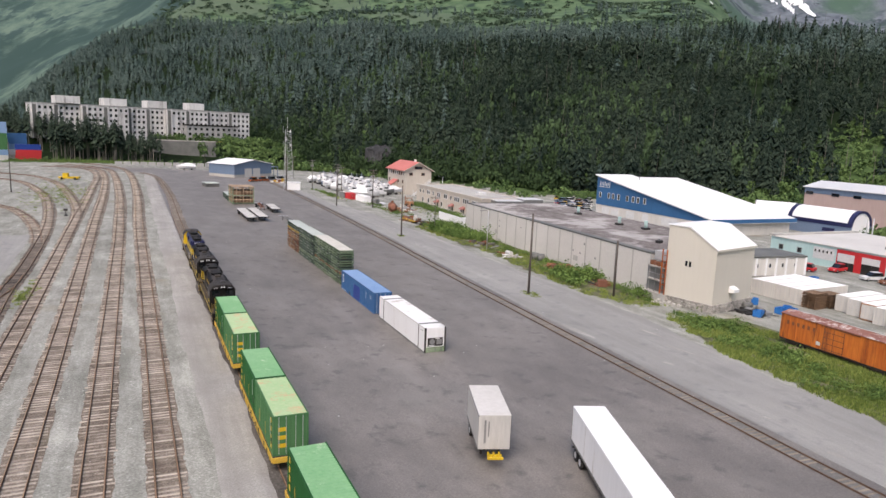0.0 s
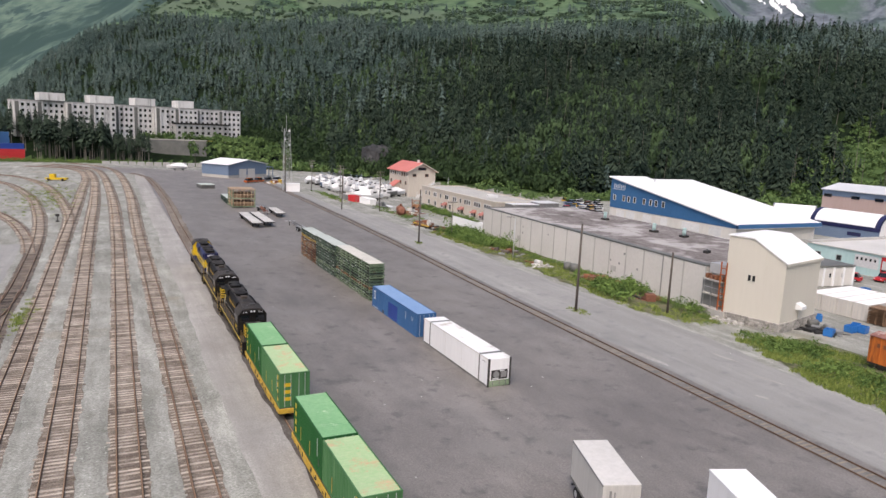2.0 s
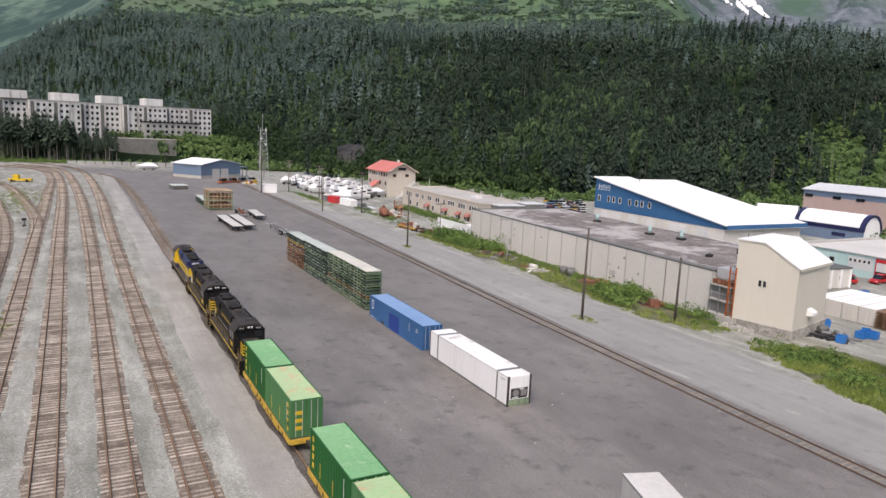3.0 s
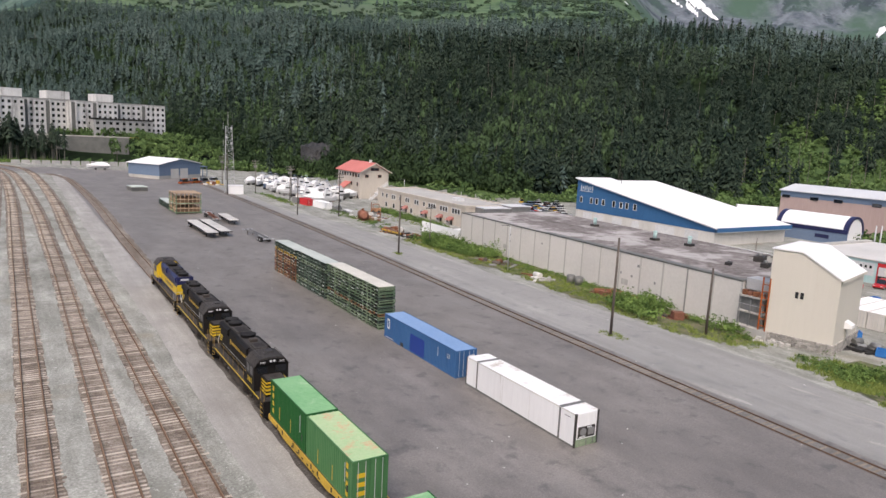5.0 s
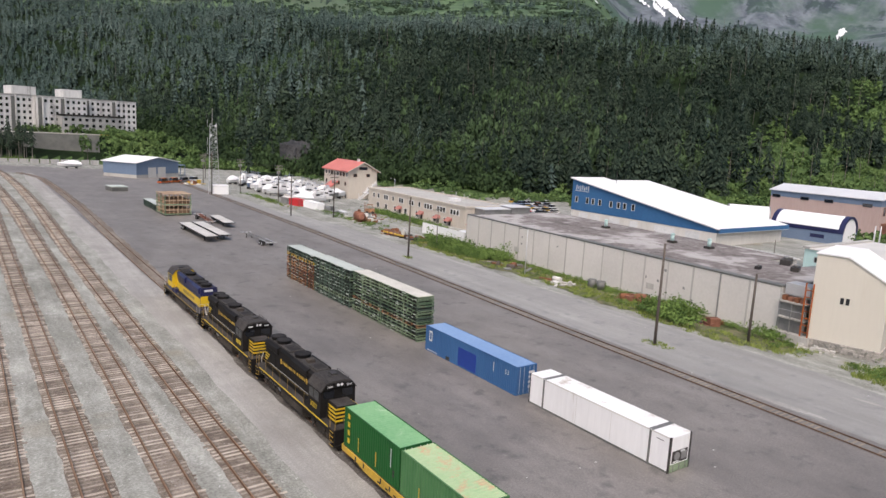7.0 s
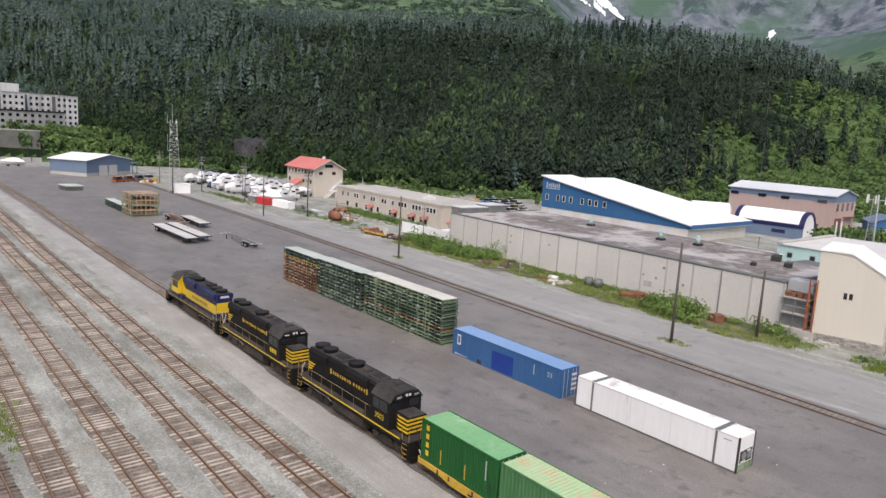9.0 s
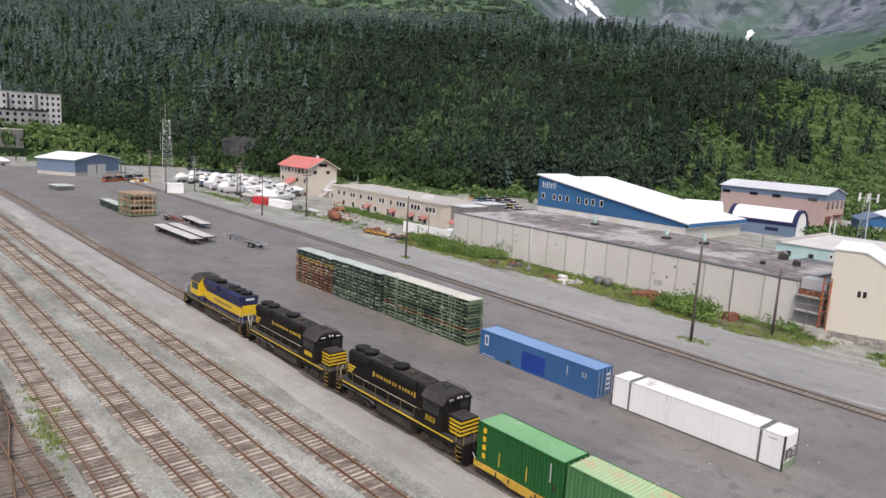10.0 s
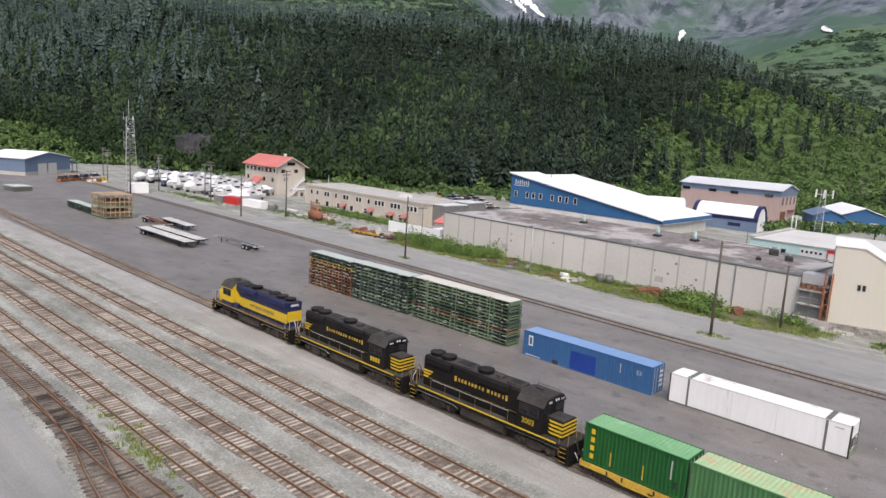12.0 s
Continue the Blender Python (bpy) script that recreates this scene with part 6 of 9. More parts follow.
def blue_hall():
    root = thing("blue_metal_hall", "large blue metal-clad hall with a long white sloping roof", "building", 149.0, 146.0, -1.2, 0)
    Y, X = 53.5, 32.0
    g = 3.7
    hi, lo = 13.7, 5.1
    bm = bmesh.new()
    prism(bm, [(0, 0), (Y, 0), (Y, g), (0, g)], 'x', 0.1, X - 0.1)
    part("lower_wall", bm, GREY_WHITE, root, "pale grey-white lower wall")
    bm = bmesh.new()
    prism(bm, [(0, g + 0.003), (Y, g + 0.003), (Y, hi), (0, lo - 0.2)], 'x', 0, 14.9)
    kk = 0.93
    prism(bm, [(0, g + 0.003), (Y * kk, g + 0.003), (Y * kk, lo - 0.2 + (hi - lo) * kk), (0, lo - 0.2)], 'x', 14.95, X)
    part("upper_wall", bm, BLUE_CLAD, root)
    bm = bmesh.new()
    prism(bm, [(-1.2, lo - 0.35), (Y + 0.6, hi + 0.12), (Y + 0.6, hi + 0.34), (-1.2, lo - 0.1)], 'x', -0.6, 15)
    k = 0.94
    prism(bm, [(-1.2, lo - 0.35), (Y * k, lo - 0.35 + (hi - lo + 0.47) * (Y * k + 1.2) / (Y + 1.8)), (Y * k, lo - 0.1 + (hi - lo + 0.44) * (Y * k + 1.2) / (Y + 1.8)), (-1.2, lo - 0.1)], 'x', 15.0, X + 1.0)
    part("roof", bm, WHITE_ROOF, root, "white standing-seam metal roof")
    bm = bmesh.new()
    bx(bm, -0.62, X + 1.02, -1.35, -1.2, lo - 1.25, lo - 0.08)
    part("fascia", bm, BLUE_CLAD, root, "deep blue eave fascia")
    bm = bmesh.new()
    bx(bm, -0.64, X + 1.04, -1.37, -1.19, lo - 1.35, lo - 1.25)
    prism(bm, [(-1.2, lo - 0.45), (Y + 0.6, hi - 0.05), (Y + 0.6, hi + 0.12), (-1.2, lo - 0.3)], 'x', -0.64, -0.6)
    part("trim", bm, BOAT_WHITE, root)
    for u in (51.3, 46.6, 44.2, 41.3, 36.8, 33.8, 31.4, 28.2):
        window(root, 'x', -1, 0, u, 6.3, 1.0, 1.7, depth=0.14)
    # company sign: plain white strokes
    sg = boxpart("sign_board", BLUE_CLAD, root, -0.08, -0.002, 46.0, 52.4, 9.7, 12.1, label="sign of white strokes on blue")
    for i in range(7):
        boxpart("marking", BOAT_WHITE, sg, -0.12, -0.08, 46.3 + i * 0.85, 46.3 + i * 0.85 + 0.34, 10.2 + 0.25 * (i % 2), 11.8 - 0.2 * (i % 3))
    boxpart("marking", BOAT_WHITE, sg, -0.12, -0.08, 46.2, 52.2, 9.85, 10.02)
    for u, w in ((5, 4.5), (13, 7), (26, 3), (33, 4), (41, 4), (46, 4)):
        boxpart("dock_door", BOAT_WHITE, root, 0.02, 0.1, u, u + w, 0.8, 3.2, 0.02)
    bm = bmesh.new()
    cyl(bm, (12, 46, 12), (12, 46, 16.5), 0.09, 6)
    part("mast", bm, DARK_STEEL, root)


blue_hall()


def pink_hall():
    root = thing("pink_block_hall", "pinkish block hall with a blue band and pale metal roof", "building", 220.0, 137.0, -1.0, 0)
    Y, X = 36.0, 17.0
    boxpart("wall", PINK_WALL, root, 0, X, 0, Y, 0, 10.2)
    boxpart("blue_band", SLATE_BLUE, root, -0.08, X + 0.08, -0.08, Y + 0.08, 10.2, 12.2, label="slate blue cladding band")
    bm = bmesh.new()
    prism(bm, [(-0.6, 12.1), (X / 2, 14.2), (X + 0.6, 12.1), (X + 0.6, 12.35), (X / 2, 14.45), (-0.6, 12.35)], 'y', -0.6, Y + 0.6)
    part("roof", bm, PALE_METAL, root, "pale grey metal roof")
    bm = bmesh.new()
    prism(bm, [(0, 12.1), (X / 2, 14.2), (X, 12.1)], 'y', 0.05, Y - 0.05)
    part("gable", bm, SLATE_BLUE, root)
    for u in (4, 16, 24, 34):
        window(root, 'x', -1, -0.08, u, 9.9, 2.6, 0.8, DARK_STEEL)
    for i in range(4):
        window(root, 'y', -1, 0, 2.5 + i * 4, 7.4, 1.2, 2.4, BROWN_STEEL)
    boxpart("garage_door", BROWN_STEEL, root, 1.5, 6.5, -0.1, 0, 0.2, 5.0)
    boxpart("balcony", BROWN_STEEL, root, 8, 15, -1.2, 0, 5.0, 5.3)


pink_hall()


def fabric_hall(x, y, rz, W, L, wall, trim, label):
    root = thing("fabric_arch_shelter", label, "shelter", x, y, -1.2, rz, "fabric shelters")
    R = W / 2
    for s in (-1, 1):
        boxpart("side_wall", SLATE_BLUE if trim else WHITE_BOX, root, *sorted((s * R, s * (R - 0.4))), -L / 2, L / 2, 0, wall, 0.02)
        boxpart("wall_sign", NAVY, root, *sorted((s * R, s * (R + 0.05))), -L / 2 + 5, -L / 2 + 9, wall * 0.4, wall * 0.7)
    def arc(r):
        return [(r * math.cos(math.pi * i / 18), wall + 0.95 * r * math.sin(math.pi * i / 18)) for i in range(19)]
    bm = bmesh.new()
    prism(bm, arc(R + 0.05) + arc(R - 0.1)[::-1], 'y', -L / 2, L / 2)
    part("fabric_cover", bm, WHITE_ROOF, root, "taut white fabric cover")
    for e in (-1, 1):
        bm = bmesh.new()
        prism(bm, arc(R - 0.1), 'y', *sorted((e * (L / 2 - 0.35), e * (L / 2 - 0.25))))
        bx(bm, -R + 0.3, R - 0.3, *sorted((e * (L / 2 - 0.35), e * (L / 2 - 0.25))), 0.0, wall)
        part("end_panel", bm, WHITE_BOX, root)
        bm = bmesh.new()
        prism(bm, arc(R + 0.16) + arc(R - 0.5)[::-1], 'y', *sorted((e * (L / 2 - (1.3 if trim else 0.4)), e * (L / 2 + 0.05))))
        part("end_trim", bm, NAVY if trim else GREY_STEEL, root, "navy end trim" if trim else "grey end frame")
    if trim:
        for s in (-1, 1):
            boxpart("lower_trim", NAVY, root, *sorted((s * (R + 0.02), s * (R + 0.14))), -L / 2, L / 2, wall - 0.2, wall + 1.0)


fabric_hall(196.4, 145.0, 3, 9.6, 21.0, 3.6, True, "white fabric arch shelter with navy trim on blue walls")
fabric_hall(204.0, 171.0, 35, 9.0, 13.0, 3.0, False, "plain white fabric arch shelter")


def teal_garage():
    root = thing("teal_garage", "pale teal workshop with red garage bays and a flat roof", "building", 140.5, 70.0, -1.2, 0)
    Y, X, H = 48.0, 30.0, 4.8
    boxpart("wall", TEAL, root, 0, X, 0, Y, 0, H, 0.03)
    boxpart("roof", GREY_WHITE, root, -0.3, X + 0.3, -0.3, Y + 0.3, H, H + 0.22, 0.03)
    boxpart("parapet", CONCRETE, root, -0.35, X, Y - 1.2, Y + 0.35, H + 0.22, H + 0.6)
    boxpart("red_front", RED_PAINT, root, -0.12, -0.003, 19.6, 30.6, 0, 4.5, label="red painted bay front")
    for u, w, cut in ((20.8, 3.9, 2.3), (26.4, 3.9, 1.9)):
        d = boxpart("garage_door", BOAT_WHITE, root, -0.2, -0.13, u, u + w, cut, 3.7, 0.02, "half-raised white roller door")
        for k in range(3):
            boxpart("door_slat", GREY_WHITE, d, -0.215, -0.2, u, u + w, cut + 0.3 + 0.4 * k, cut + 0.34 + 0.4 * k)
        # Black slab stands in for the shaded bay under the raised door.
        boxpart("bay_opening", ROOF_BLACK, root, -0.16, -0.13, u, u + w, 0.0, cut)
    boxpart("window_band", BOAT_WHITE, root, -0.06, -0.003, 31.2, 36.4, 1.6, 4.2)
    for i in range(5):
        window(root, 'x', -1, -0.06, 31.9 + i * 0.98, 3.1, 0.5, 0.6, BOAT_WHITE)
    for u in (40.0, 45.0):
        window(root, 'x', -1, 0, u, 2.2, 1.0, 1.0, GREY_STEEL)
    bm = bmesh.new()
    bx(bm, 8, 10.2, 24, 25.5, H + 0.2, H + 0.8)
    part("roof_unit", bm, GREY_STEEL, root)


teal_garage()


def tan_house():
    root = thing("tan_house", "tall tan stucco house with a salmon-red metal roof", "house", 103.0, 268.0, -2.0, 0)
    X, Y, H = 11.8, 21.0, 11.0
    P = 14.3
    bm = bmesh.new()
    bx(bm, 0, X, 0, Y, 0, H)
    prism(bm, [(0, H), (X / 2, P - 0.3), (X, H)], 'y', 0.02, Y - 0.02)
    part("wall", bm, TAN, root)
    bm = bmesh.new()
    prism(bm, [(-0.9, H - 0.3), (X / 2, P - 0.05), (X + 0.9, H - 0.3), (X + 0.9, H - 0.05), (X / 2, P + 0.25), (-0.9, H - 0.05)], 'y', -1.0, Y + 0.8)
    part("roof", bm, RED_ROOF, root, "salmon-red metal roof")
    bm = bmesh.new()
    prism(bm, [(-0.95, H - 0.45), (X / 2, P - 0.2), (X + 0.95, H - 0.45), (X + 0.95, H - 0.1), (X / 2, P + 0.2), (-0.95, H - 0.1)], 'y', -1.12, -1.0)
    part("barge_board", bm, TAN, root)
    bm = bmesh.new()
    bx(bm, X / 2 - 0.4, X / 2 + 0.4, 3.5, 4.3, P - 0.5, P + 1.1)
    part("chimney", bm, BOAT_WHITE, root)
    for u in (2.6, 8.0):
        window(root, 'y', -1, 0, u, 9.0, 1.3, 0.95, BROWN_STEEL)
    window(root, 'y', -1, 0, X / 2, 11.6, 3.2, 0.9, BROWN_STEEL)
    for i in range(8):
        window(root, 'x', -1, 0, 1.6 + i * 2.5, 8.9, 1.1, 1.3, BROWN_STEEL if i in (1, 2, 5) else BOAT_WHITE)
    for i in (0, 1, 3):
        window(root, 'x', -1, 0, 2.6 + i * 5.4, 5.6, 1.0, 1.2, BROWN_STEEL)
    for u in (1.6, 4.2):
        boxpart("ground_door", DARK_STEEL, root, -0.06, 0.0, u, u + 1.3, 0.1, 2.3)
    bm = bmesh.new()
    prism(bm, [(-2.6, 4.4), (0, 6.2), (0, 0), (-2.6, 0)], 'y', 9, 14)
    part("entry_porch", bm, TAN, root)
    bm = bmesh.new()
    prism(bm, [(-3.0, 4.3), (0.02, 6.4), (0.02, 6.7), (-3.0, 4.6)], 'y', 8.6, 14.4)
    part("porch_roof", bm, RED_ROOF, root)
    bm = bmesh.new()
    bx(bm, 6.2, 11.6, -4.2, -0.02, 0, 3.1)
    wing = part("entry_wing", bm, TAN, root)
    for u in (7.2, 9.6):
        boxpart("entry_door", DARK_STEEL, wing, u, u + 1.1, -4.26, -4.2, 0.1, 2.2)
    boxpart("landing", BOAT_WHITE, root, 5.6, 11.8, -4.5, -0.02, 3.1, 3.3)
    st = boxpart("outside_stair", BOAT_WHITE, root, 2.0, 2.2, -4.4, -4.25, 0, 3.3)
    for yy in (-4.45, -2.75):
        bm = bmesh.new()
        prism(bm, [(1.2, 0.0), (1.6, 0.0), (5.7, 3.05), (5.7, 3.35), (5.4, 3.35)], 'y', yy, yy + 0.1)
        part("stringer", bm, BOAT_WHITE, st)
    for i in range(16):
        boxpart("step", PALE_WOOD, st, 1.4 + i * 0.26, 1.7 + i * 0.26, -4.35, -2.75, 0.16 + i * 0.19, 0.2 + i * 0.19)
    for pts in ([(1.4, -4.4, 1.1), (5.7, -4.4, 4.3), (11.7, -4.4, 4.3), (11.7, -0.1, 4.3)], [(6.6, -0.9, 4.5), (11.2, -0.9, 7.6)]):
        bm = bmesh.new()
        tube(bm, pts, 0.09, 5)
        tube(bm, [(x, y, z - 0.5) for x, y, z in pts], 0.06, 5)
        part("stair_rail", bm, BOAT_WHITE, st)
    bm = bmesh.new()
    prism(bm, [(6.4, 3.3), (6.8, 3.3), (11.4, 6.4), (11.4, 6.7), (11.0, 6.7)], 'y', -1.0, -0.1)
    part("upper_flight", bm, BOAT_WHITE, st)


tan_house()


def tan_block():
    root = thing("tan_motel", "long low two-storey tan building with a flat roof", "building", 98.5, 189.5, -1.7, -1)
    Y, X, H = 56.5, 15.5, 6.7
    boxpart("wall", TAN, root, 0, X, 0, Y, 0, H, 0.03)
    boxpart("roof", CONCRETE, root, 0.4, X - 0.4, 0.4, Y - 0.4, H, H + 0.06)
    bm = bmesh.new()
    for x0, x1, y0, y1 in ((-0.2, 0.4, -0.2, Y + 0.2), (X - 0.4, X + 0.2, -0.2, Y + 0.2), (0.4, X - 0.4, -0.2, 0.4), (0.4, X - 0.4, Y - 0.4, Y + 0.2)):
        bx(bm, x0, x1, y0, y1, H - 0.2, H + 0.35)
    part("parapet", bm, TAN, root)
    for u in (3.4, 4.9, 6.4, 10.2, 11.7, 13.2, 17.2, 18.7, 20.2, 23.6, 27.6, 29.1, 33.8, 35.3, 39.6, 43.6, 45.1, 49.4, 52.6):
        window(root, 'x', -1, 0, u, 4.2, 1.1, 1.3, BOAT_WHITE, 0.1)
    for u0, u1 in ((2.5, 7.3), (9.3, 14.1), (16.3, 21.1), (26.7, 30.0), (32.9, 36.2), (42.7, 46.0)):
        boxpart("window_surround", GREY_WHITE, root, -0.004, 0, u0 - 0.1, u1 + 0.1, 3.95, 5.75)
    for u in (9.4, 15.0, 24.8, 31.6, 38.2, 44.0, 49.6):
        window(root, 'x', -1, 0, u, 1.1, 1.5, 1.5, BOAT_WHITE, 0.1)
    for u in (6, 12, 21, 34):
        bm = bmesh.new()
        prism(bm, [(-1.6, 2.1), (0, 3.1), (0, 2.2)], 'y', u, u + 2.4)
        part("awning", bm, AWNING_RED, root, "small dull red awning")
        boxpart("entry_door", DARK_STEEL, root, -0.05, 0, u + 0.6, u + 1.7, 0.1, 2.1)
    bm = bmesh.new()
    bx(bm, 6, 8.5, 14, 17, H, H + 0.9, 0.05)
    part("roof_unit", bm, BOAT_WHITE, root)


tan_block()


def slate_shed():
    root = thing("blue_shed", "slate-blue metal shed with a white gable roof", "building", 44.1, 339.9, -0.3, 36)
    A, Bd, H, P = 24.5, 17.0, 6.4, 8.4
    bm = bmesh.new()
    bx(bm, 0, A, 0, Bd, 0, 1.6)
    part("lower_wall", bm, CONCRETE, root)
    bm = bmesh.new()
    bx(bm, -0.05, A + 0.05, -0.05, Bd + 0.05, 1.603, H)
    prism(bm, [(0, H), (A / 2, P - 0.1), (A, H)], 'y', 0.0, Bd)
    part("upper_wall", bm, SLATE_BLUE, root)
    bm = bmesh.new()
    prism(bm, [(-0.6, H - 0.1), (A / 2, P + 0.05), (A + 0.6, H - 0.1), (A + 0.6, H + 0.15), (A / 2, P + 0.3), (-0.6, H + 0.15)], 'y', -0.7, Bd + 0.7)
    part("roof", bm, WHITE_ROOF, root, "white metal roof")
    for u in (6.5, 12.0):
        boxpart("roller_door", GREY_WHITE, root, u, u + 4.6, -0.12, -0.055, 0.1, 4.4, 0.02)
    bm = bmesh.new()
    bx(bm, A + 0.1, A + 6, 1, 9, 4.6, 4.85)
    for xx in (A + 3, A + 5.8):
        bx(bm, xx, xx + 0.25, 1.2, 1.45, 0, 4.6)
    part("lean_to", bm, SLATE_BLUE, root)


slate_shed()


def grey_shed():
    root = thing("grey_shed", "low grey corrugated shed behind the warehouse", "building", 101.5, 184.5, -1.2, -3)
    for x0, x1, h in ((0, 8.6, 6.2), (8.9, 15.5, 6.7)):
        bm = bmesh.new()
        n = int((x1 - x0) / 0.5)
        for i in range(n):
            bx(bm, x0 + i * 0.5, x0 + i * 0.5 + 0.25, -0.06, 0.0, 0, h - 0.1)
        bx(bm, x0, x1, 0, 6.0, 0, h - 0.1)
        part("wall", bm, GREY_STEEL, root)
        boxpart("roof", PALE_METAL, root, x0 - 0.15, x1 + 0.1, -0.2, 6.2, h - 0.1, h + 0.1, 0.02)


grey_shed()


def apartment_ruin():
    root = thing("apartment_block", "derelict grey-white concrete apartment block, six storeys, stained", "building", 74.0, 492.0, 12.6, 16)
    # blocks step back and forth along the front, which runs to the west (-x)
    blocks = [(-30, 0, 0, 17), (-56, -30, -3, 17), (-78, -56, 3, 17), (-104, -78, 0, 17), (-129, -104, 5, 17)]
    H, S = 19.6, 3.2
    rnd = random.Random(12)
    for i, (x0, x1, yo, D) in enumerate(blocks):
        b = boxpart("block", APT, root, x0, x1, yo, yo + D, 0, H, 0.05)
        boxpart("parapet", APT_DARK, b, x0 - 0.15, x1 + 0.15, yo - 0.15, yo + D, H, H + 0.7)
        n = int((x1 - x0) / 2.75)
        w = (x1 - x0) / n
        for k in range(n):
            u = x0 + (k + 0.5) * w
            if k in (0, n // 2):
                boxpart("stair_bay", DARK_BAND, b, u - 0.95, u + 0.95, yo - 0.35, yo, 0, H - 0.3)
                boxpart("pier", APT, b, u + 0.95, u + 1.6, yo - 0.8, yo, 0, H + 0.3)
                continue
            for f in range(6):
                if rnd.random() < 0.95:
                    window(b, 'y', -1, yo, u, 1.0 + f * S, 1.25, 1.5, APT_DARK if rnd.random() < 0.6 else BOAT_WHITE, 0.06)
    for f in range(6):
        window(root, 'x', 1, 0.05, 5, 1.3 + f * S, 1.4, 1.5, RUST, 0.06)
        window(root, 'x', 1, 0.05, 11, 1.3 + f * S, 1.4, 1.5, RUST, 0.06)
    for x0, x1 in ((-40, -30), (-66, -54), (-91, -78), (-117, -104)):
        boxpart("penthouse", APT, root, x0, x1, 3, 14, H + 0.9, H + 5.2, 0.05)
    # low front wing
    wg = boxpart("front_wing", APT_DARK, root, -46, -12, -9, -3.3, 0, 10.4, 0.05)
    boxpart("wing_roof", ROOF_BLACK, wg, -46.3, -11.7, -9.3, -3.2, 10.4, 11.2)
    for f in range(3):
        for k in range(9):
            window(wg, 'y', -1, -9, -44 + k * 3.7, 1.3 + f * S, 1.6, 1.5, APT_DARK, 0.06)


apartment_ruin()


def far_shed(x, y, rz, X, Y, H, P, wall_m, roof_m, label):
    root = thing("metal_shed", label, "building", x, y, float(zg(x)) - 0.3, rz, "far sheds")
    bm = bmesh.new()
    bx(bm, 0, X, 0, Y, 0, H)
    prism(bm, [(0, H), (X / 2, P - 0.1), (X, H)], 'y', 0.0, Y)
    part("wall", bm, wall_m, root)
    bm = bmesh.new()
    prism(bm, [(-0.5, H - 0.1), (X / 2, P + 0.05), (X + 0.5, H - 0.1), (X + 0.5, H + 0.15), (X / 2, P + 0.3), (-0.5, H + 0.15)], 'y', -0.6, Y + 0.6)
    part("roof", bm, roof_m, root)
    for u in (2, X - 5):
        boxpart("door", GREY_WHITE, root, u, u + 3, -0.08, 0, 0, 3.2)


far_shed(240, 122, -60, 14, 26, 5.5, 8.0, BLUE_CLAD, WHITE_ROOF, "bright blue metal shed with a white roof")
far_shed(228, 128, -60, 10, 14, 5.0, 7.0, BLUE_CLAD, SLATE_BLUE, "blue metal shed with a blue roof")
far_shed(300, 88, -50, 22, 40, 6.0, 8.5, GREY_WHITE, GREY_WHITE, "pale grey metal shed beyond the hedge")
far_shed(205, 60, -10, 18, 30, 5.0, 7.0, GREY_WHITE, GREY_WHITE, "pale metal shed behind the garage")


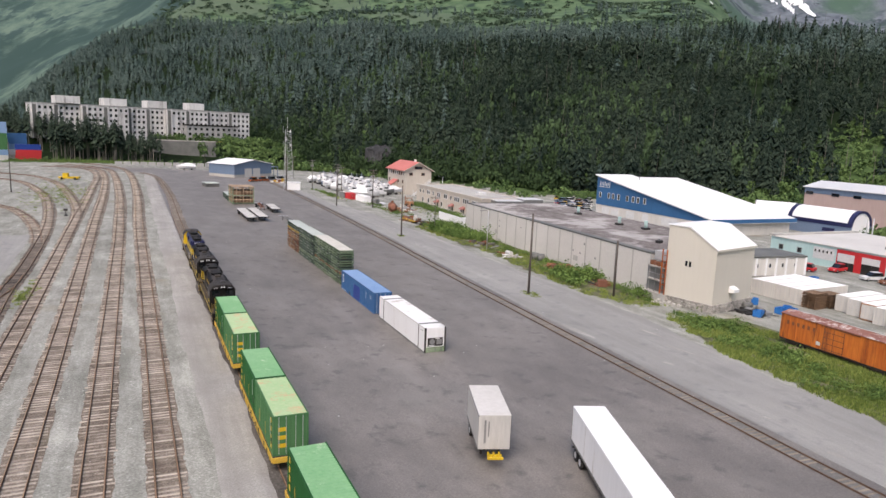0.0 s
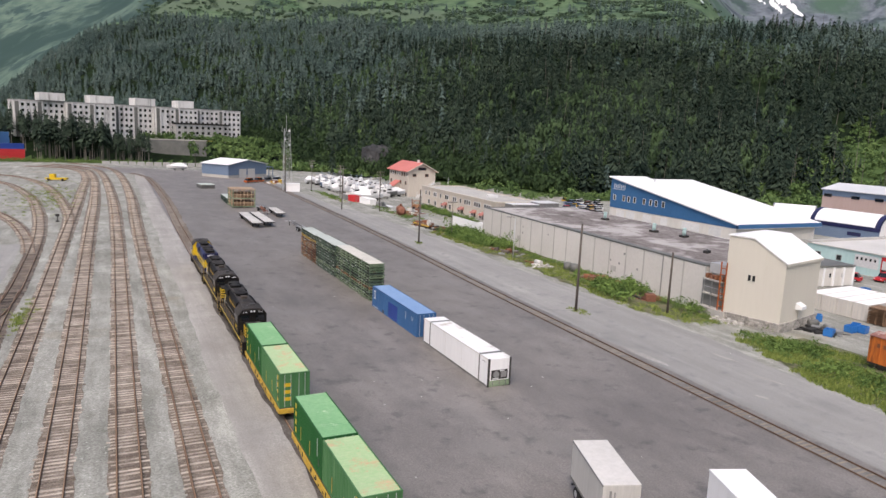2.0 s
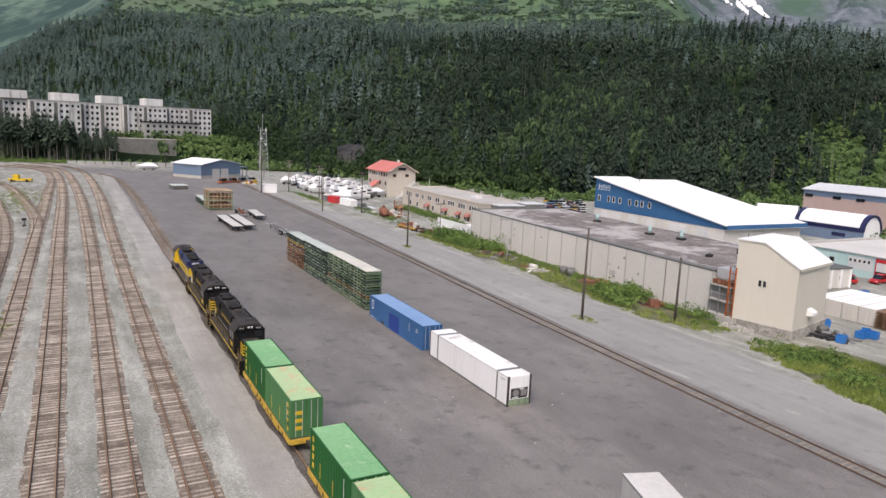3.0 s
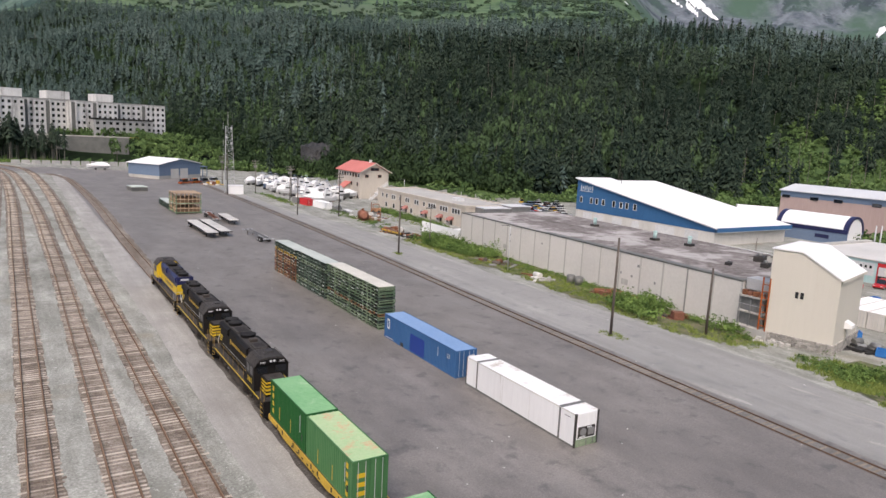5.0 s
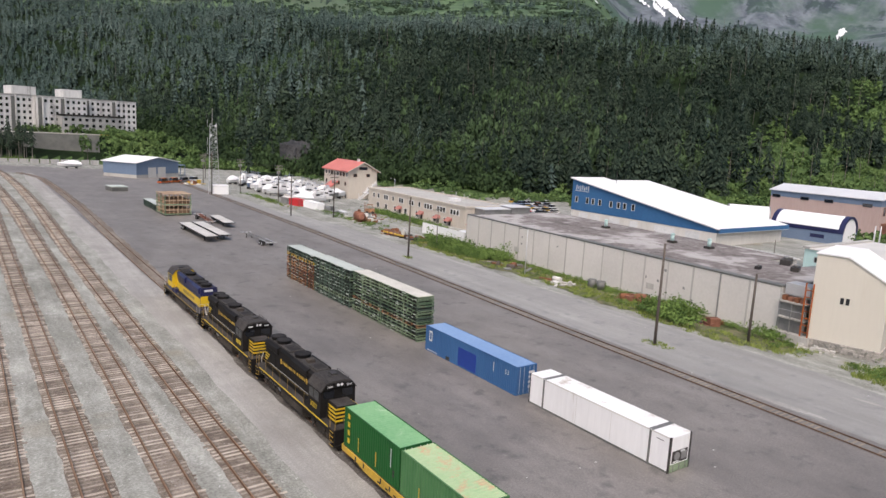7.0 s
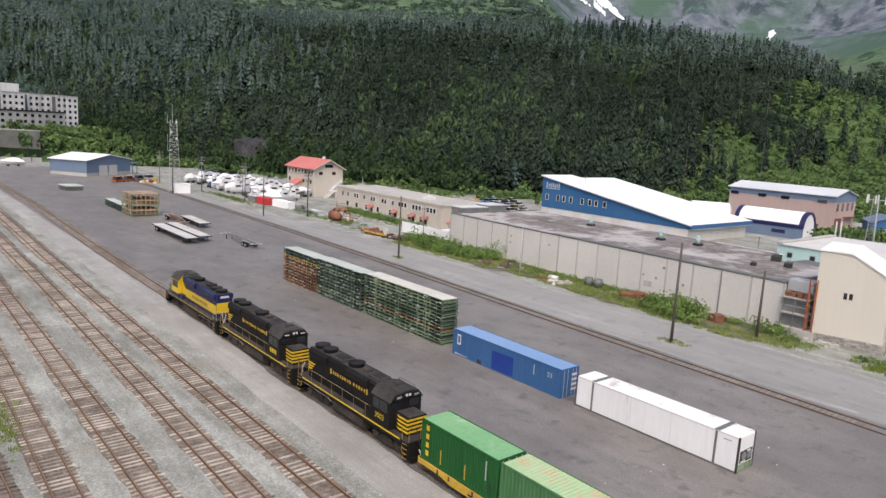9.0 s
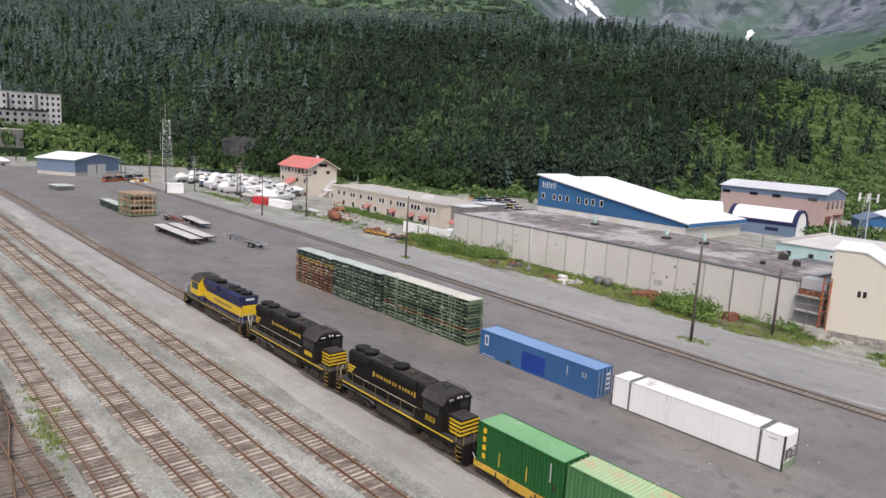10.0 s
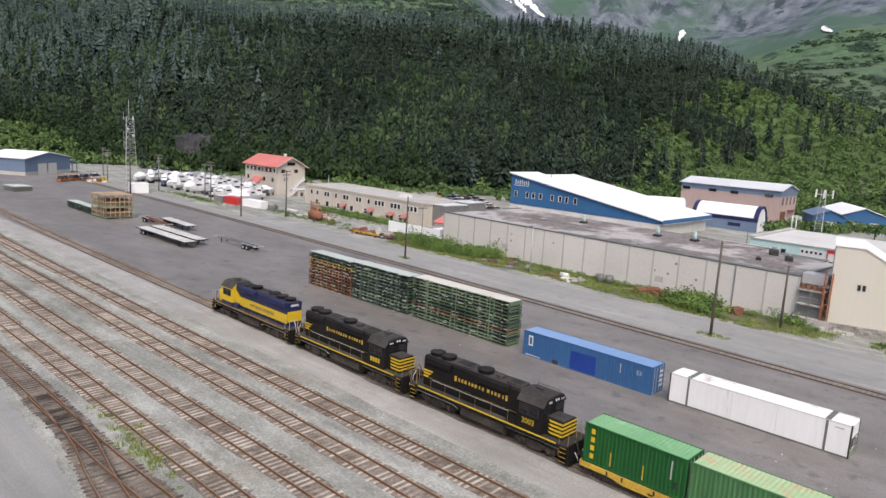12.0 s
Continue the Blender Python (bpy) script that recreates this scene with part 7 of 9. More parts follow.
# ---- yard things east of the road ----
def boxcar():
    root = thing("boxcar", "weathered orange boxcar with rust streaks and a patchy roof", "railway wagon", 78.5, 54.0, -0.75, 0)
    L, W = 15.4, 3.0
    l, w = L / 2, W / 2
    bm = bmesh.new()
    bx(bm, -w + 0.03, w - 0.03, -l, l, 1.05, 4.25, 0.03)
    body = part("body", bm, ORANGE_BOX, root)
    for s in (-1, 1):
        for i in range(15):
            yy = -l + 0.3 + i * (L - 0.6) / 14
            boxpart("side_rib", ORANGE_BOX, body, *sorted((s * (w - 0.03), s * (w + 0.03))), yy - 0.05, yy + 0.05, 1.1, 4.1)
        for yy in (-l + 0.1, -l + 4.3, 3.0):
            boxpart("side_panel", ORANGE_BOX, body, *sorted((s * (w - 0.03), s * (w - 0.012))), yy, yy + (2.1 if yy > -4 else 3.9), 1.1, 4.1)
        door = boxpart("sliding_door", ORANGE_BOX, body, *sorted((s * (w + 0.02), s * (w + 0.09))), -1.4, 1.4, 1.1, 4.0, 0.02, "rust-streaked sliding door")
        for zz in (1.3, 2.0, 2.7, 3.4):
            boxpart("door_bar", RUST, door, *sorted((s * (w + 0.09), s * (w + 0.12))), -1.3, 1.3, zz, zz + 0.07)
        for yy in (-1.35, 0.0, 1.29):
            boxpart("door_stile", RUST, door, *sorted((s * (w + 0.09), s * (w + 0.13))), yy, yy + 0.07, 1.15, 3.95)
        for k, yy in enumerate((-6.4, -4.1, -2.3, 1.7, 4.4, 6.6)):
            boxpart("step_iron", GRIME, body, *sorted((s * (w - 0.06), s * w)), yy, yy + 0.1, 0.35, 1.05)
        boxpart("placard", BOAT_WHITE, body, *sorted((s * (w + 0.031), s * (w + 0.04))), 1.75, 2.3, 1.5, 1.95)
        bm = bmesh.new()
        for zz in (1.08, 4.05):
            bx(bm, *sorted((s * (w + 0.02), s * (w + 0.1))), -3.2, 1.8, zz, zz + 0.08)
        part("door_track", bm, RUST, body)
        for i in range(6):
            boxpart("marking", RUST, body, *sorted((s * (w + 0.031), s * (w + 0.04))), 2.6 + i * 0.75, 2.95 + i * 0.75, 3.0, 3.5)
    bm = bmesh.new()
    prism(bm, [(-w - 0.08, 4.2), (0, 4.55), (w + 0.08, 4.2), (w + 0.08, 4.27), (0, 4.63), (-w - 0.08, 4.27)], 'y', -l - 0.05, l + 0.05)
    part("roof", bm, BOXCAR_ROOF, body, "rusted metal roof with bare pale patches")
    bm = bmesh.new()
    rnd = random.Random(6)
    for i in range(14):
        yy = -l + 0.4 + i * 1.06
        s0 = rnd.uniform(-0.3, 0.1)
        prism(bm, [(0.25 + s0, 4.64 - 0.06 * abs(0.25 + s0)), (1.35, 4.36), (1.35, 4.375), (0.25 + s0, 4.66)], 'y', yy, yy + rnd.uniform(0.5, 0.95))
    part("roof_patch", bm, GREY_WHITE, body)
    bm = bmesh.new()
    bx(bm, -w + 0.1, w - 0.1, -l, l, 0.8, 1.05)
    part("underframe", bm, GRIME, root)
    for e in (-1, 1):
        truck(root, e * (l - 2.2), (-0.85, 0.85), 0.42, 0.85)
        bm = bmesh.new()
        for i in range(8):
            bx(bm, -1.3, -0.9, *sorted((e * l, e * (l + 0.05))), 1.2 + i * 0.38, 1.24 + i * 0.38)
        part("end_ladder", bm, ORANGE_BOX, body)


boxcar()

for i in range(4):
    container("storage_container", "off-white ribbed storage container with stained doors", 12.19, 2.44, 2.6, GREY_WHITE, WHITE_ROOF, 106.3 + 0.12 * i, 86.4 - 2.56 * i, -1.0, 94, "row of storage containers", doors=1)
for i in range(5):
    container("storage_container", "off-white storage container beside stacked crates", 9.12, 2.44, 2.6, GREY_WHITE, WHITE_ROOF, 108.4 - 0.75 * i, 72.6 - 2.65 * i, -1.0, 94, "row of storage containers", doors=1, m_frame=ORANGE_STEEL if i == 2 else None)


def crate_pile(x, y, z, rz, n, m, label, name="pallet_stack"):
    root = thing(name, label, "pallets", x, y, z, rz)
    rnd = random.Random(int(x * 7 + y))
    for i in range(n):
        p = boxpart("pallet", m, root, -1.6, 1.6, -0.06, 0.06, 0.12 + i * 0.3, 0.27 + i * 0.3)
        for k in (-1.15, 1.03):
            boxpart("bearer", m, p, -1.6, 1.6, k, k + 0.12, 0.12 + i * 0.3, 0.27 + i * 0.3)
        for k in range(6):
            boxpart("board", m, p, -1.6 + k * 0.54, -1.15 + k * 0.54, -1.2, 1.2, 0.27 + i * 0.3, 0.3 + i * 0.3)
        p.location = (rnd.uniform(-0.08, 0.08), rnd.uniform(-0.08, 0.08), -0.12)


crate_pile(101.5, 75.6, -1.0, 8, 9, LUMBER, "tall stack of brown wooden pallets")
crate_pile(105.0, 75.5, -1.0, 6, 8, LUMBER, "tall stack of weathered wooden pallets")


def bin_box(x, y, rz, k=1.0):
    root = thing("plastic_bin", "bright blue plastic tote bin on the ground", "bin", x, y, float(zg(x)), rz, "blue bins")
    bm = bmesh.new()
    for x0, x1, y0, y1, z0, z1 in ((-0.7, 0.7, -0.6, 0.6, 0.12, 0.2), (-0.7, -0.62, -0.6, 0.6, 0.2, 1.0), (0.62, 0.7, -0.6, 0.6, 0.2, 1.0), (-0.62, 0.62, -0.6, -0.52, 0.2, 1.0), (-0.62, 0.62, 0.52, 0.6, 0.2, 1.0)):
        bx(bm, k * x0, k * x1, k * y0, k * y1, k * z0, k * z1)
    part("tub", bm, CAB_BLUE, root)
    bm = bmesh.new()
    for s in (-0.5, 0, 0.5):
        bx(bm, k * (s - 0.1), k * (s + 0.1), -0.6 * k, 0.6 * k, 0, 0.12 * k)
    part("foot", bm, CAB_BLUE, root)


for a in ((86.0, 72.9, 20), (91.2, 73.3, 5), (92.4, 79.4, 40), (122.0, 91.5, 0), (92.8, 72.6, 12), (93.4, 74.0, 30)):
    bin_box(*a, 1.0)


def scrap_heap(x, y, r, seed, mats, label, n=16, tall=0.9, name="scrap_heap"):
    """A heap of plates, beams and drums."""
    root = thing(name, label, "scrap", x, y, float(zg(x)) - 0.02, 0)
    rnd = random.Random(seed)
    for i in range(n):
        bm = bmesh.new()
        kind = rnd.random()
        if kind < 0.45:
            s = rnd.uniform(0.8, 2.6)
            bx(bm, -s, s, -rnd.uniform(0.1, 0.5), rnd.uniform(0.1, 0.5), 0, rnd.uniform(0.08, 0.35), 0.02)
            nm = "beam"
        elif kind < 0.75:
            bx(bm, -rnd.uniform(0.4, 0.9), rnd.uniform(0.4, 0.9), -0.6, 0.6, 0, rnd.uniform(0.4, tall), 0.05)
            nm = "crate"
        else:
            q = rnd.uniform(0.3, 0.6)
            cyl(bm, (-0.8, 0, q), (0.8, 0, q), q, 12)
            nm = "drum"
        p = part(nm, bm, mats[rnd.randrange(len(mats))], root)
        a, d = rnd.uniform(0, 6.28), r * math.sqrt(rnd.random())
        p.matrix_basis = pose(d * math.cos(a) * 0.7, d * math.sin(a) * 1.3, 0, 0, 0, rnd.uniform(0, 180))
    return root


scrap_heap(77.5, 210.0, 5.0, 1, [RUST, BROWN_STEEL, ORANGE_STEEL, LUMBER, PALE_WOOD], "rusty tanks and timbers dumped beside the road", 30)
scrap_heap(72.6, 184.0, 3.6, 2, [RUST, DARK_STEEL, BROWN_STEEL, LUMBER], "dark and rusty machine parts in the weeds", 22, 0.8)
scrap_heap(73.6, 173.5, 2.6, 3, [RUST, BROWN_STEEL, DARK_STEEL], "dark rusty plates heaped by the verge", 14, 0.6)


def old_boiler(x, y, rz):
    root = thing("old_boiler", "big rust-red riveted boiler lying beside the road", "boiler", x, y, float(zg(x)), rz)
    bm = bmesh.new()
    cyl(bm, (-2.3, 0, 1.5), (2.3, 0, 1.5), 1.25, 20)
    for s in (-1, 1):
        cyl(bm, (s * 2.3, 0, 1.5), (s * 2.75, 0, 1.5), 1.25, 20, 0.6)
    part("shell", bm, BOILER_RED, root)
    for xx in (-1.6, -0.1, 1.4):
        bm = bmesh.new()
        cyl(bm, (xx, 0, 1.5), (xx + 0.14, 0, 1.5), 1.29, 20)
        part("hoop", bm, RUST, root)
    bm = bmesh.new()
    cyl(bm, (0.5, 0, 2.6), (0.5, 0, 3.3), 0.4, 12, 0.36)
    part("dome", bm, RUST, root)
    for xx in (-1.7, 1.5):
        boxpart("saddle", BROWN_STEEL, root, xx, xx + 0.4, -1.1, 1.1, 0, 0.8)


old_boiler(75.6, 207.2, 75)
r = thing("work_table", "long white-topped table in the scrap yard", "table", 76.6, 219.5, float(zg(76.6)), 84)
boxpart("table_top", BOAT_WHITE, r, -2.6, 2.6, -0.7, 0.7, 1.2, 1.35, 0.02)
for xx in (-2.4, 2.4):
    for yy in (-0.55, 0.55):
        boxpart("leg", GREY_STEEL, r, xx - 0.06, xx + 0.06, yy - 0.06, yy + 0.06, 0, 1.2)
r = thing("drill_boom", "yellow steel machine boom lying in the weeds", "machine part", 71.2, 180.5, float(zg(71.2)), 5)
for xx in (-0.5, 0.5):
    boxpart("boom_rail", DIRTY_YELLOW if xx < 0 else RUST, r, xx - 0.12, xx + 0.12, -4.2, 4.2, 0.45, 0.8)
for i in range(8):
    boxpart("boom_brace", BROWN_STEEL, r, -0.5, 0.5, -4.1 + i * 1.15, -3.95 + i * 1.15, 0.5, 0.72)
for yy in (-3.2, 3.0):
    boxpart("skid", GRIME, r, -0.9, 0.9, yy, yy + 0.3, 0, 0.45)
bm = bmesh.new()
cyl(bm, (-0.25, -3.4, 1.5), (0.25, -3.4, 1.5), 0.75, 18)
part("pulley", bm, PALE_WOOD, r, "pale cream pulley wheel")
r = thing("forklift", "rusty orange forklift standing before the tan building", "vehicle", 88.0, 224.0, float(zg(88.0)), 60)
bm = bmesh.new()
bx(bm, -0.9, 0.9, -1.5, 1.3, 0.35, 1.5, 0.12)
part("body", bm, ORANGE_STEEL, r)
bm = bmesh.new()
for xx in (-0.75, 0.75):
    for yy in (-0.9, 0.9):
        bx(bm, xx - 0.06, xx + 0.06, yy - 0.06, yy + 0.06, 1.45, 2.7)
bx(bm, -0.85, 0.85, -1.0, 1.0, 2.65, 2.78, 0.03)
part("overhead_guard", bm, ORANGE_STEEL, r)
bm = bmesh.new()
for xx in (-0.45, 0.45):
    bx(bm, xx - 0.08, xx + 0.08, 1.4, 1.6, 0.1, 3.2)
    bx(bm, xx - 0.08, xx + 0.08, 1.6, 2.9, 0.1, 0.17)
part("mast", bm, RUST, r)
for xx in (-0.85, 0.85):
    for yy in (-0.95, 0.85):
        bm = bmesh.new()
        cyl(bm, (xx - 0.14, yy, 0.42), (xx + 0.14, yy, 0.42), 0.42, 14)
        part("wheel", bm, RUBBER, r)
r = thing("red_roofed_shed", "small tan shed with a salmon-red roof behind the hoarding", "shed", 91.0, 172.0, -1.0, 0)
boxpart("wall", TAN, r, 0, 4.2, 0, 6.0, 0, 3.2)
bm = bmesh.new()
prism(bm, [(-0.4, 3.1), (4.6, 4.9), (4.6, 5.05), (-0.4, 3.25)], 'y', -0.3, 6.3)
part("roof", bm, RED_ROOF, r)
boxpart("back_wall", TAN, r, 4.0, 4.2, 0, 6.0, 3.2, 4.7)
scrap_heap(75.2, 109.0, 3.4, 4, [RUST, BROWN_STEEL], "rusted steel plates stacked against the wall", 24, 1.2)
scrap_heap(74.6, 97.2, 2.2, 5, [RUST, DARK_STEEL, BROWN_STEEL], "rusty drum and frame standing in weeds", 14, 1.3)
scrap_heap(73.6, 140.5, 3.6, 6, [POLE_WOOD, RUST, GREY_STEEL], "grey timbers lying in the weeds", 12, 0.4)
scrap_heap(72.0, 126.0, 3.0, 7, [CONCRETE, GREY_WHITE, RUST], "broken slabs and pipes in the weeds", 9, 0.4)
scrap_heap(82.5, 211.5, 2.6, 8, [LUMBER, PALE_WOOD, BROWN_STEEL, GREY_STEEL], "pale timber and equipment before the tan building", 12, 1.6)
scrap_heap(77.8, 229.5, 2.6, 9, [GREY_STEEL, DARK_STEEL, RUST, DARK_BAND], "dark machinery standing by the boats", 14, 1.6)
scrap_heap(81.0, 262.0, 9.0, 15, [BOAT_WHITE, GREY_WHITE, DARK_STEEL, RUST, PALE_STEEL], "clutter of cradles and crates between the boats", 30, 1.6)
scrap_heap(86.0, 300.0, 10.0, 16, [BOAT_WHITE, GREY_WHITE, DARK_STEEL, BROWN_STEEL], "clutter of gear and trailers in the boat yard", 30, 1.8)
scrap_heap(60.0, 318.0, 5.0, 17, [ORANGE_STEEL, DIRTY_YELLOW, GREY_WHITE, RUST], "orange and pale equipment beside the blue shed", 18, 1.8)
scrap_heap(86.5, 75.0, 3.2, 12, [DARK_STEEL, DARK_BAND, GREY_STEEL, RUBBER], "dark pallets and pipes behind the cream building", 22, 0.5)
for x, y in ((76.0, 121.0), (76.4, 119.3)):
    r = thing("steel_drum", "dark steel drum standing in weeds by the wall", "drum", x, y, float(zg(x)))
    bm = bmesh.new()
    cyl(bm, (0, 0, 0), (0, 0, 1.5), 0.75, 16)
    part("shell", bm, DARK_BAND, r)

# white fence between the warehouse and the tan building
r = thing("white_hoarding", "white sheet-metal hoarding beside the warehouse", "fence", 82.6, 168.0, -1.0, 0)
for i in range(6):
    bm = bmesh.new()
    bx(bm, -0.06, 0.06, i * 3.0, i * 3.0 + 2.95, 0, 3.0, 0.02)
    part("panel", bm, WHITE_BOX, r)
boxpart("end_box", WHITE_BOX, r, 0.2, 6.5, 0.0, 2.6, 0.0, 3.1, 0.04)


# ---- poles, wires, towers ----
def wood_pole(x, y, h, label, lamp=False, arm=0, z=None, r0=0.17, m=None):
    root = thing("light_pole" if lamp else "utility_pole" if arm else "wooden_pole", label, "pole", x, y, float(zg(x)) if z is None else z, 0)
    bm = bmesh.new()
    cyl(bm, (0, 0, -0.1), (0, 0, h), r0, 10, r0 * 0.68)
    part("post", bm, m or POLE_WOOD, root)
    for k in range(arm):
        bm = bmesh.new()
        bx(bm, -1.3, 1.3, -0.07, 0.07, h - 0.5 - k * 0.95, h - 0.34 - k * 0.95)
        a = part("cross_arm", bm, m or POLE_WOOD, root)
        for xx in (-1.15, -0.55, 0.55, 1.15):
            bm = bmesh.new()
            cyl(bm, (xx, 0, h - 0.34 - k * 0.95), (xx, 0, h - 0.12 - k * 0.95), 0.06, 6)
            part("insulator", bm, GREY_STEEL, a)
    if arm > 1:
        for s in (-0.4, 0.4):
            bm = bmesh.new()
            cyl(bm, (s, 0.3, h - 2.9), (s, 0.3, h - 2.0), 0.24, 10)
            part("transformer", bm, GREY_STEEL, root)
    if lamp:
        bm = bmesh.new()
        tube(bm, [(0, 0, h - 0.15), (-0.5, 0, h + 0.1), (-1.5, 0, h + 0.15)], 0.05, 6)
        a = part("bracket", bm, DARK_STEEL, root)
        bm = bmesh.new()
        bx(bm, -2.0, -1.4, -0.16, 0.16, h + 0.05, h + 0.2, 0.05)
        part("lamp_head", bm, GREY_STEEL, a)
    return root


wood_pole(57.4, 92.7, 13.0, "tall dark wooden pole beside the road", r0=0.2)
wood_pole(58.9, 154.6, 12.2, "dark wooden pole at the road edge", r0=0.19)
wood_pole(60.6, 219.2, 11.0, "slender wooden pole at the road edge", r0=0.17)
wood_pole(70.6, 88.0, 9.6, "dark wooden pole standing in weeds", r0=0.2, z=-0.6)
r = wood_pole(70.9, 133.0, 9.0, "pale steel lamp post in the weeds", lamp=True, z=-0.6, r0=0.11, m=PALE_STEEL)
wood_pole(71.5, 214.9, 12.6, "dark utility pole with transformers", arm=2)
wood_pole(70.6, 254.0, 12.0, "utility pole with two cross arms", arm=2, m=SNAG)
wood_pole(68.0, 284.0, 12.0, "utility pole with cross arms by the boat yard", arm=2, m=SNAG)
wood_pole(76.0, 268.0, 10.5, "utility pole with a cross arm among boats", arm=1, m=SNAG)
wood_pole(73.0, 345.0, 11.0, "utility pole with a cross arm near the shed", arm=1, m=SNAG)
wood_pole(64.5, 318.0, 11.5, "utility pole with cross arms beyond the tower", arm=2, m=SNAG)
wood_pole(71.0, 162.4, 9.0, "slim utility pole rising from the bushes", arm=1, r0=0.11, m=SNAG)
wood_pole(112.0, 250.0, 9.0, "lamp post behind the tan building", lamp=True, z=-1.2, r0=0.1, m=PALE_STEEL)
wood_pole(113.0, 214.0, 8.0, "lamp post behind the flat-roofed building", lamp=True, z=-1.2, r0=0.1, m=PALE_STEEL)
wood_pole(-35.1, 254.0, 15.5, "dark mast standing in the gravel yard", z=0.95, r0=0.16)
wood_pole(178.0, 120.0, 8.2, "pale twin post beside the garage", r0=0.22, m=PALE_STEEL, z=-1.1)
wood_pole(179.2, 119.2, 8.2, "pale twin post behind the garage", r0=0.22, m=PALE_STEEL, z=-1.1)
wood_pole(245.0, 140.0, 9.0, "pale utility pole by the pink hall", arm=1, z=-1.1, m=PALE_STEEL)
wood_pole(110.0, 108.0, 9.5, "slim mast rising from the roof edge", r0=0.09, z=-1.0)


def wire(p, q, sag, n=10):
    root = thing("overhead_wire", "thin black overhead wire between poles", "wire", 0, 0, 0, 0, "overhead wires")
    cu = bmesh.new()
    P, Q = Vector(p), Vector(q)
    pts = [P.lerp(Q, i / n) - Vector((0, 0, 4 * sag * (i / n) * (1 - i / n))) for i in range(n + 1)]
    tube(cu, pts, 0.025, 4)
    bmesh.ops.remove_doubles(cu, verts=cu.verts, dist=0.012)
    part("cable", cu, ROOF_BLACK, root)


for dx in (-1.1, 1.1):
    wire((68.0 + dx, 284, 11.4), (70.6 + dx, 254, 11.4), 0.6)
    wire((70.6 + dx, 254, 11.4), (71.5 + dx, 214.9, 11.5), 0.5)
    wire((68.0 + dx, 284, 11.4), (64.5 + dx, 318, 11.0), 0.7)
    wire((64.5 + dx, 318, 11.0), (73.0 + dx, 345, 10.6), 0.6)


def lattice_tower(x, y, z, h, w, label, crown=False):
    root = thing("lattice_tower", label, "tower", x, y, z, 12)
    bm = bmesh.new()
    legs = [(-1, -0.58), (1, -0.58), (0, 1.15)]
    for a, b in legs:
        tube(bm, [(a * w, b * w, 0), (a * w * 0.55, b * w * 0.55, h)], 0.07, 6)
    part("leg", bm, PALE_STEEL, root)
    bm = bmesh.new()
    n = int(h / 1.6)
    for i in range(n):
        k0, k1 = 1 - 0.45 * i / n, 1 - 0.45 * (i + 1) / n
        z0, z1 = h * i / n, h * (i + 1) / n
        for j in range(3):
            (a, b), (c, d) = legs[j], legs[(j + 1) % 3]
            tube(bm, [(a * w * k0, b * w * k0, z0), (c * w * k1, d * w * k1, z1)], 0.04, 4)
            tube(bm, [(a * w * k0, b * w * k0, z0), (c * w * k0, d * w * k0, z0)], 0.035, 4)
    tagged(part("bracing", bm, PALE_STEEL, root), kind="stuff")
    if crown:
        for i in range(6):
            a = math.radians(60 * i)
            bm = bmesh.new()
            tube(bm, [(0, 0, h - 1.2), (2.6 * math.cos(a), 2.6 * math.sin(a), h - 1.2)], 0.07, 5)
            arm = part("antenna_arm", bm, PALE_STEEL, root)
            q = 2.6 * math.cos(a), 2.6 * math.sin(a)
            boxpart("panel_antenna", BOAT_WHITE, arm, q[0] - 0.18, q[0] + 0.18, q[1] - 0.18, q[1] + 0.18, h - 2.2, h + 0.2, 0.03)
        return
    bm = bmesh.new()
    tube(bm, [(0, 0, h - 1), (0, 0, h + 5.0)], 0.06, 5)
    for s, zz in ((-1, h - 1), (1, h - 2), (1, h - 5), (-1, h - 7), (1, h - 8.5), (-1, h - 10)):
        tube(bm, [(0, 0, zz), (s * 1.6, 0.3, zz), (s * 1.6, 0.3, zz + 2.4)], 0.05, 5)
    part("antenna", bm, PALE_STEEL, root)
    for s, zz in ((1, h - 0.8), (-1, h - 4.0), (1, h - 6.0)):
        bm = bmesh.new()
        cyl(bm, (s * 0.9, -0.8, zz), (s * 0.95, -1.05, zz), 0.45, 14, 0.2)
        part("dish", bm, BOAT_WHITE, root)


lattice_tower(56.9, 280.0, -0.3, 24.0, 2.1, "tall galvanised lattice radio tower with antennas")
lattice_tower(197.7, 117.8, -1.1, 15.0, 1.3, "galvanised lattice tower crowned with antennas", crown=True)
wood_pole(56.0, 277.5, 14.5, "dark wooden pole at the foot of the tower", r0=0.2)
r = thing("storage_box", "white storage box beside the tower", "box", 59.4, 279.6, -0.2, -10)
bm = bmesh.new()
bx(bm, -2.6, 2.6, -2.2, 2.2, 0, 2.9, 0.08)
part("body", bm, WHITE_BOX, r)
bm = bmesh.new()
bx(bm, -2.7, 2.7, -2.3, 2.3, 2.9, 3.1, 0.05)
part("lid", bm, WHITE_ROOF, r)


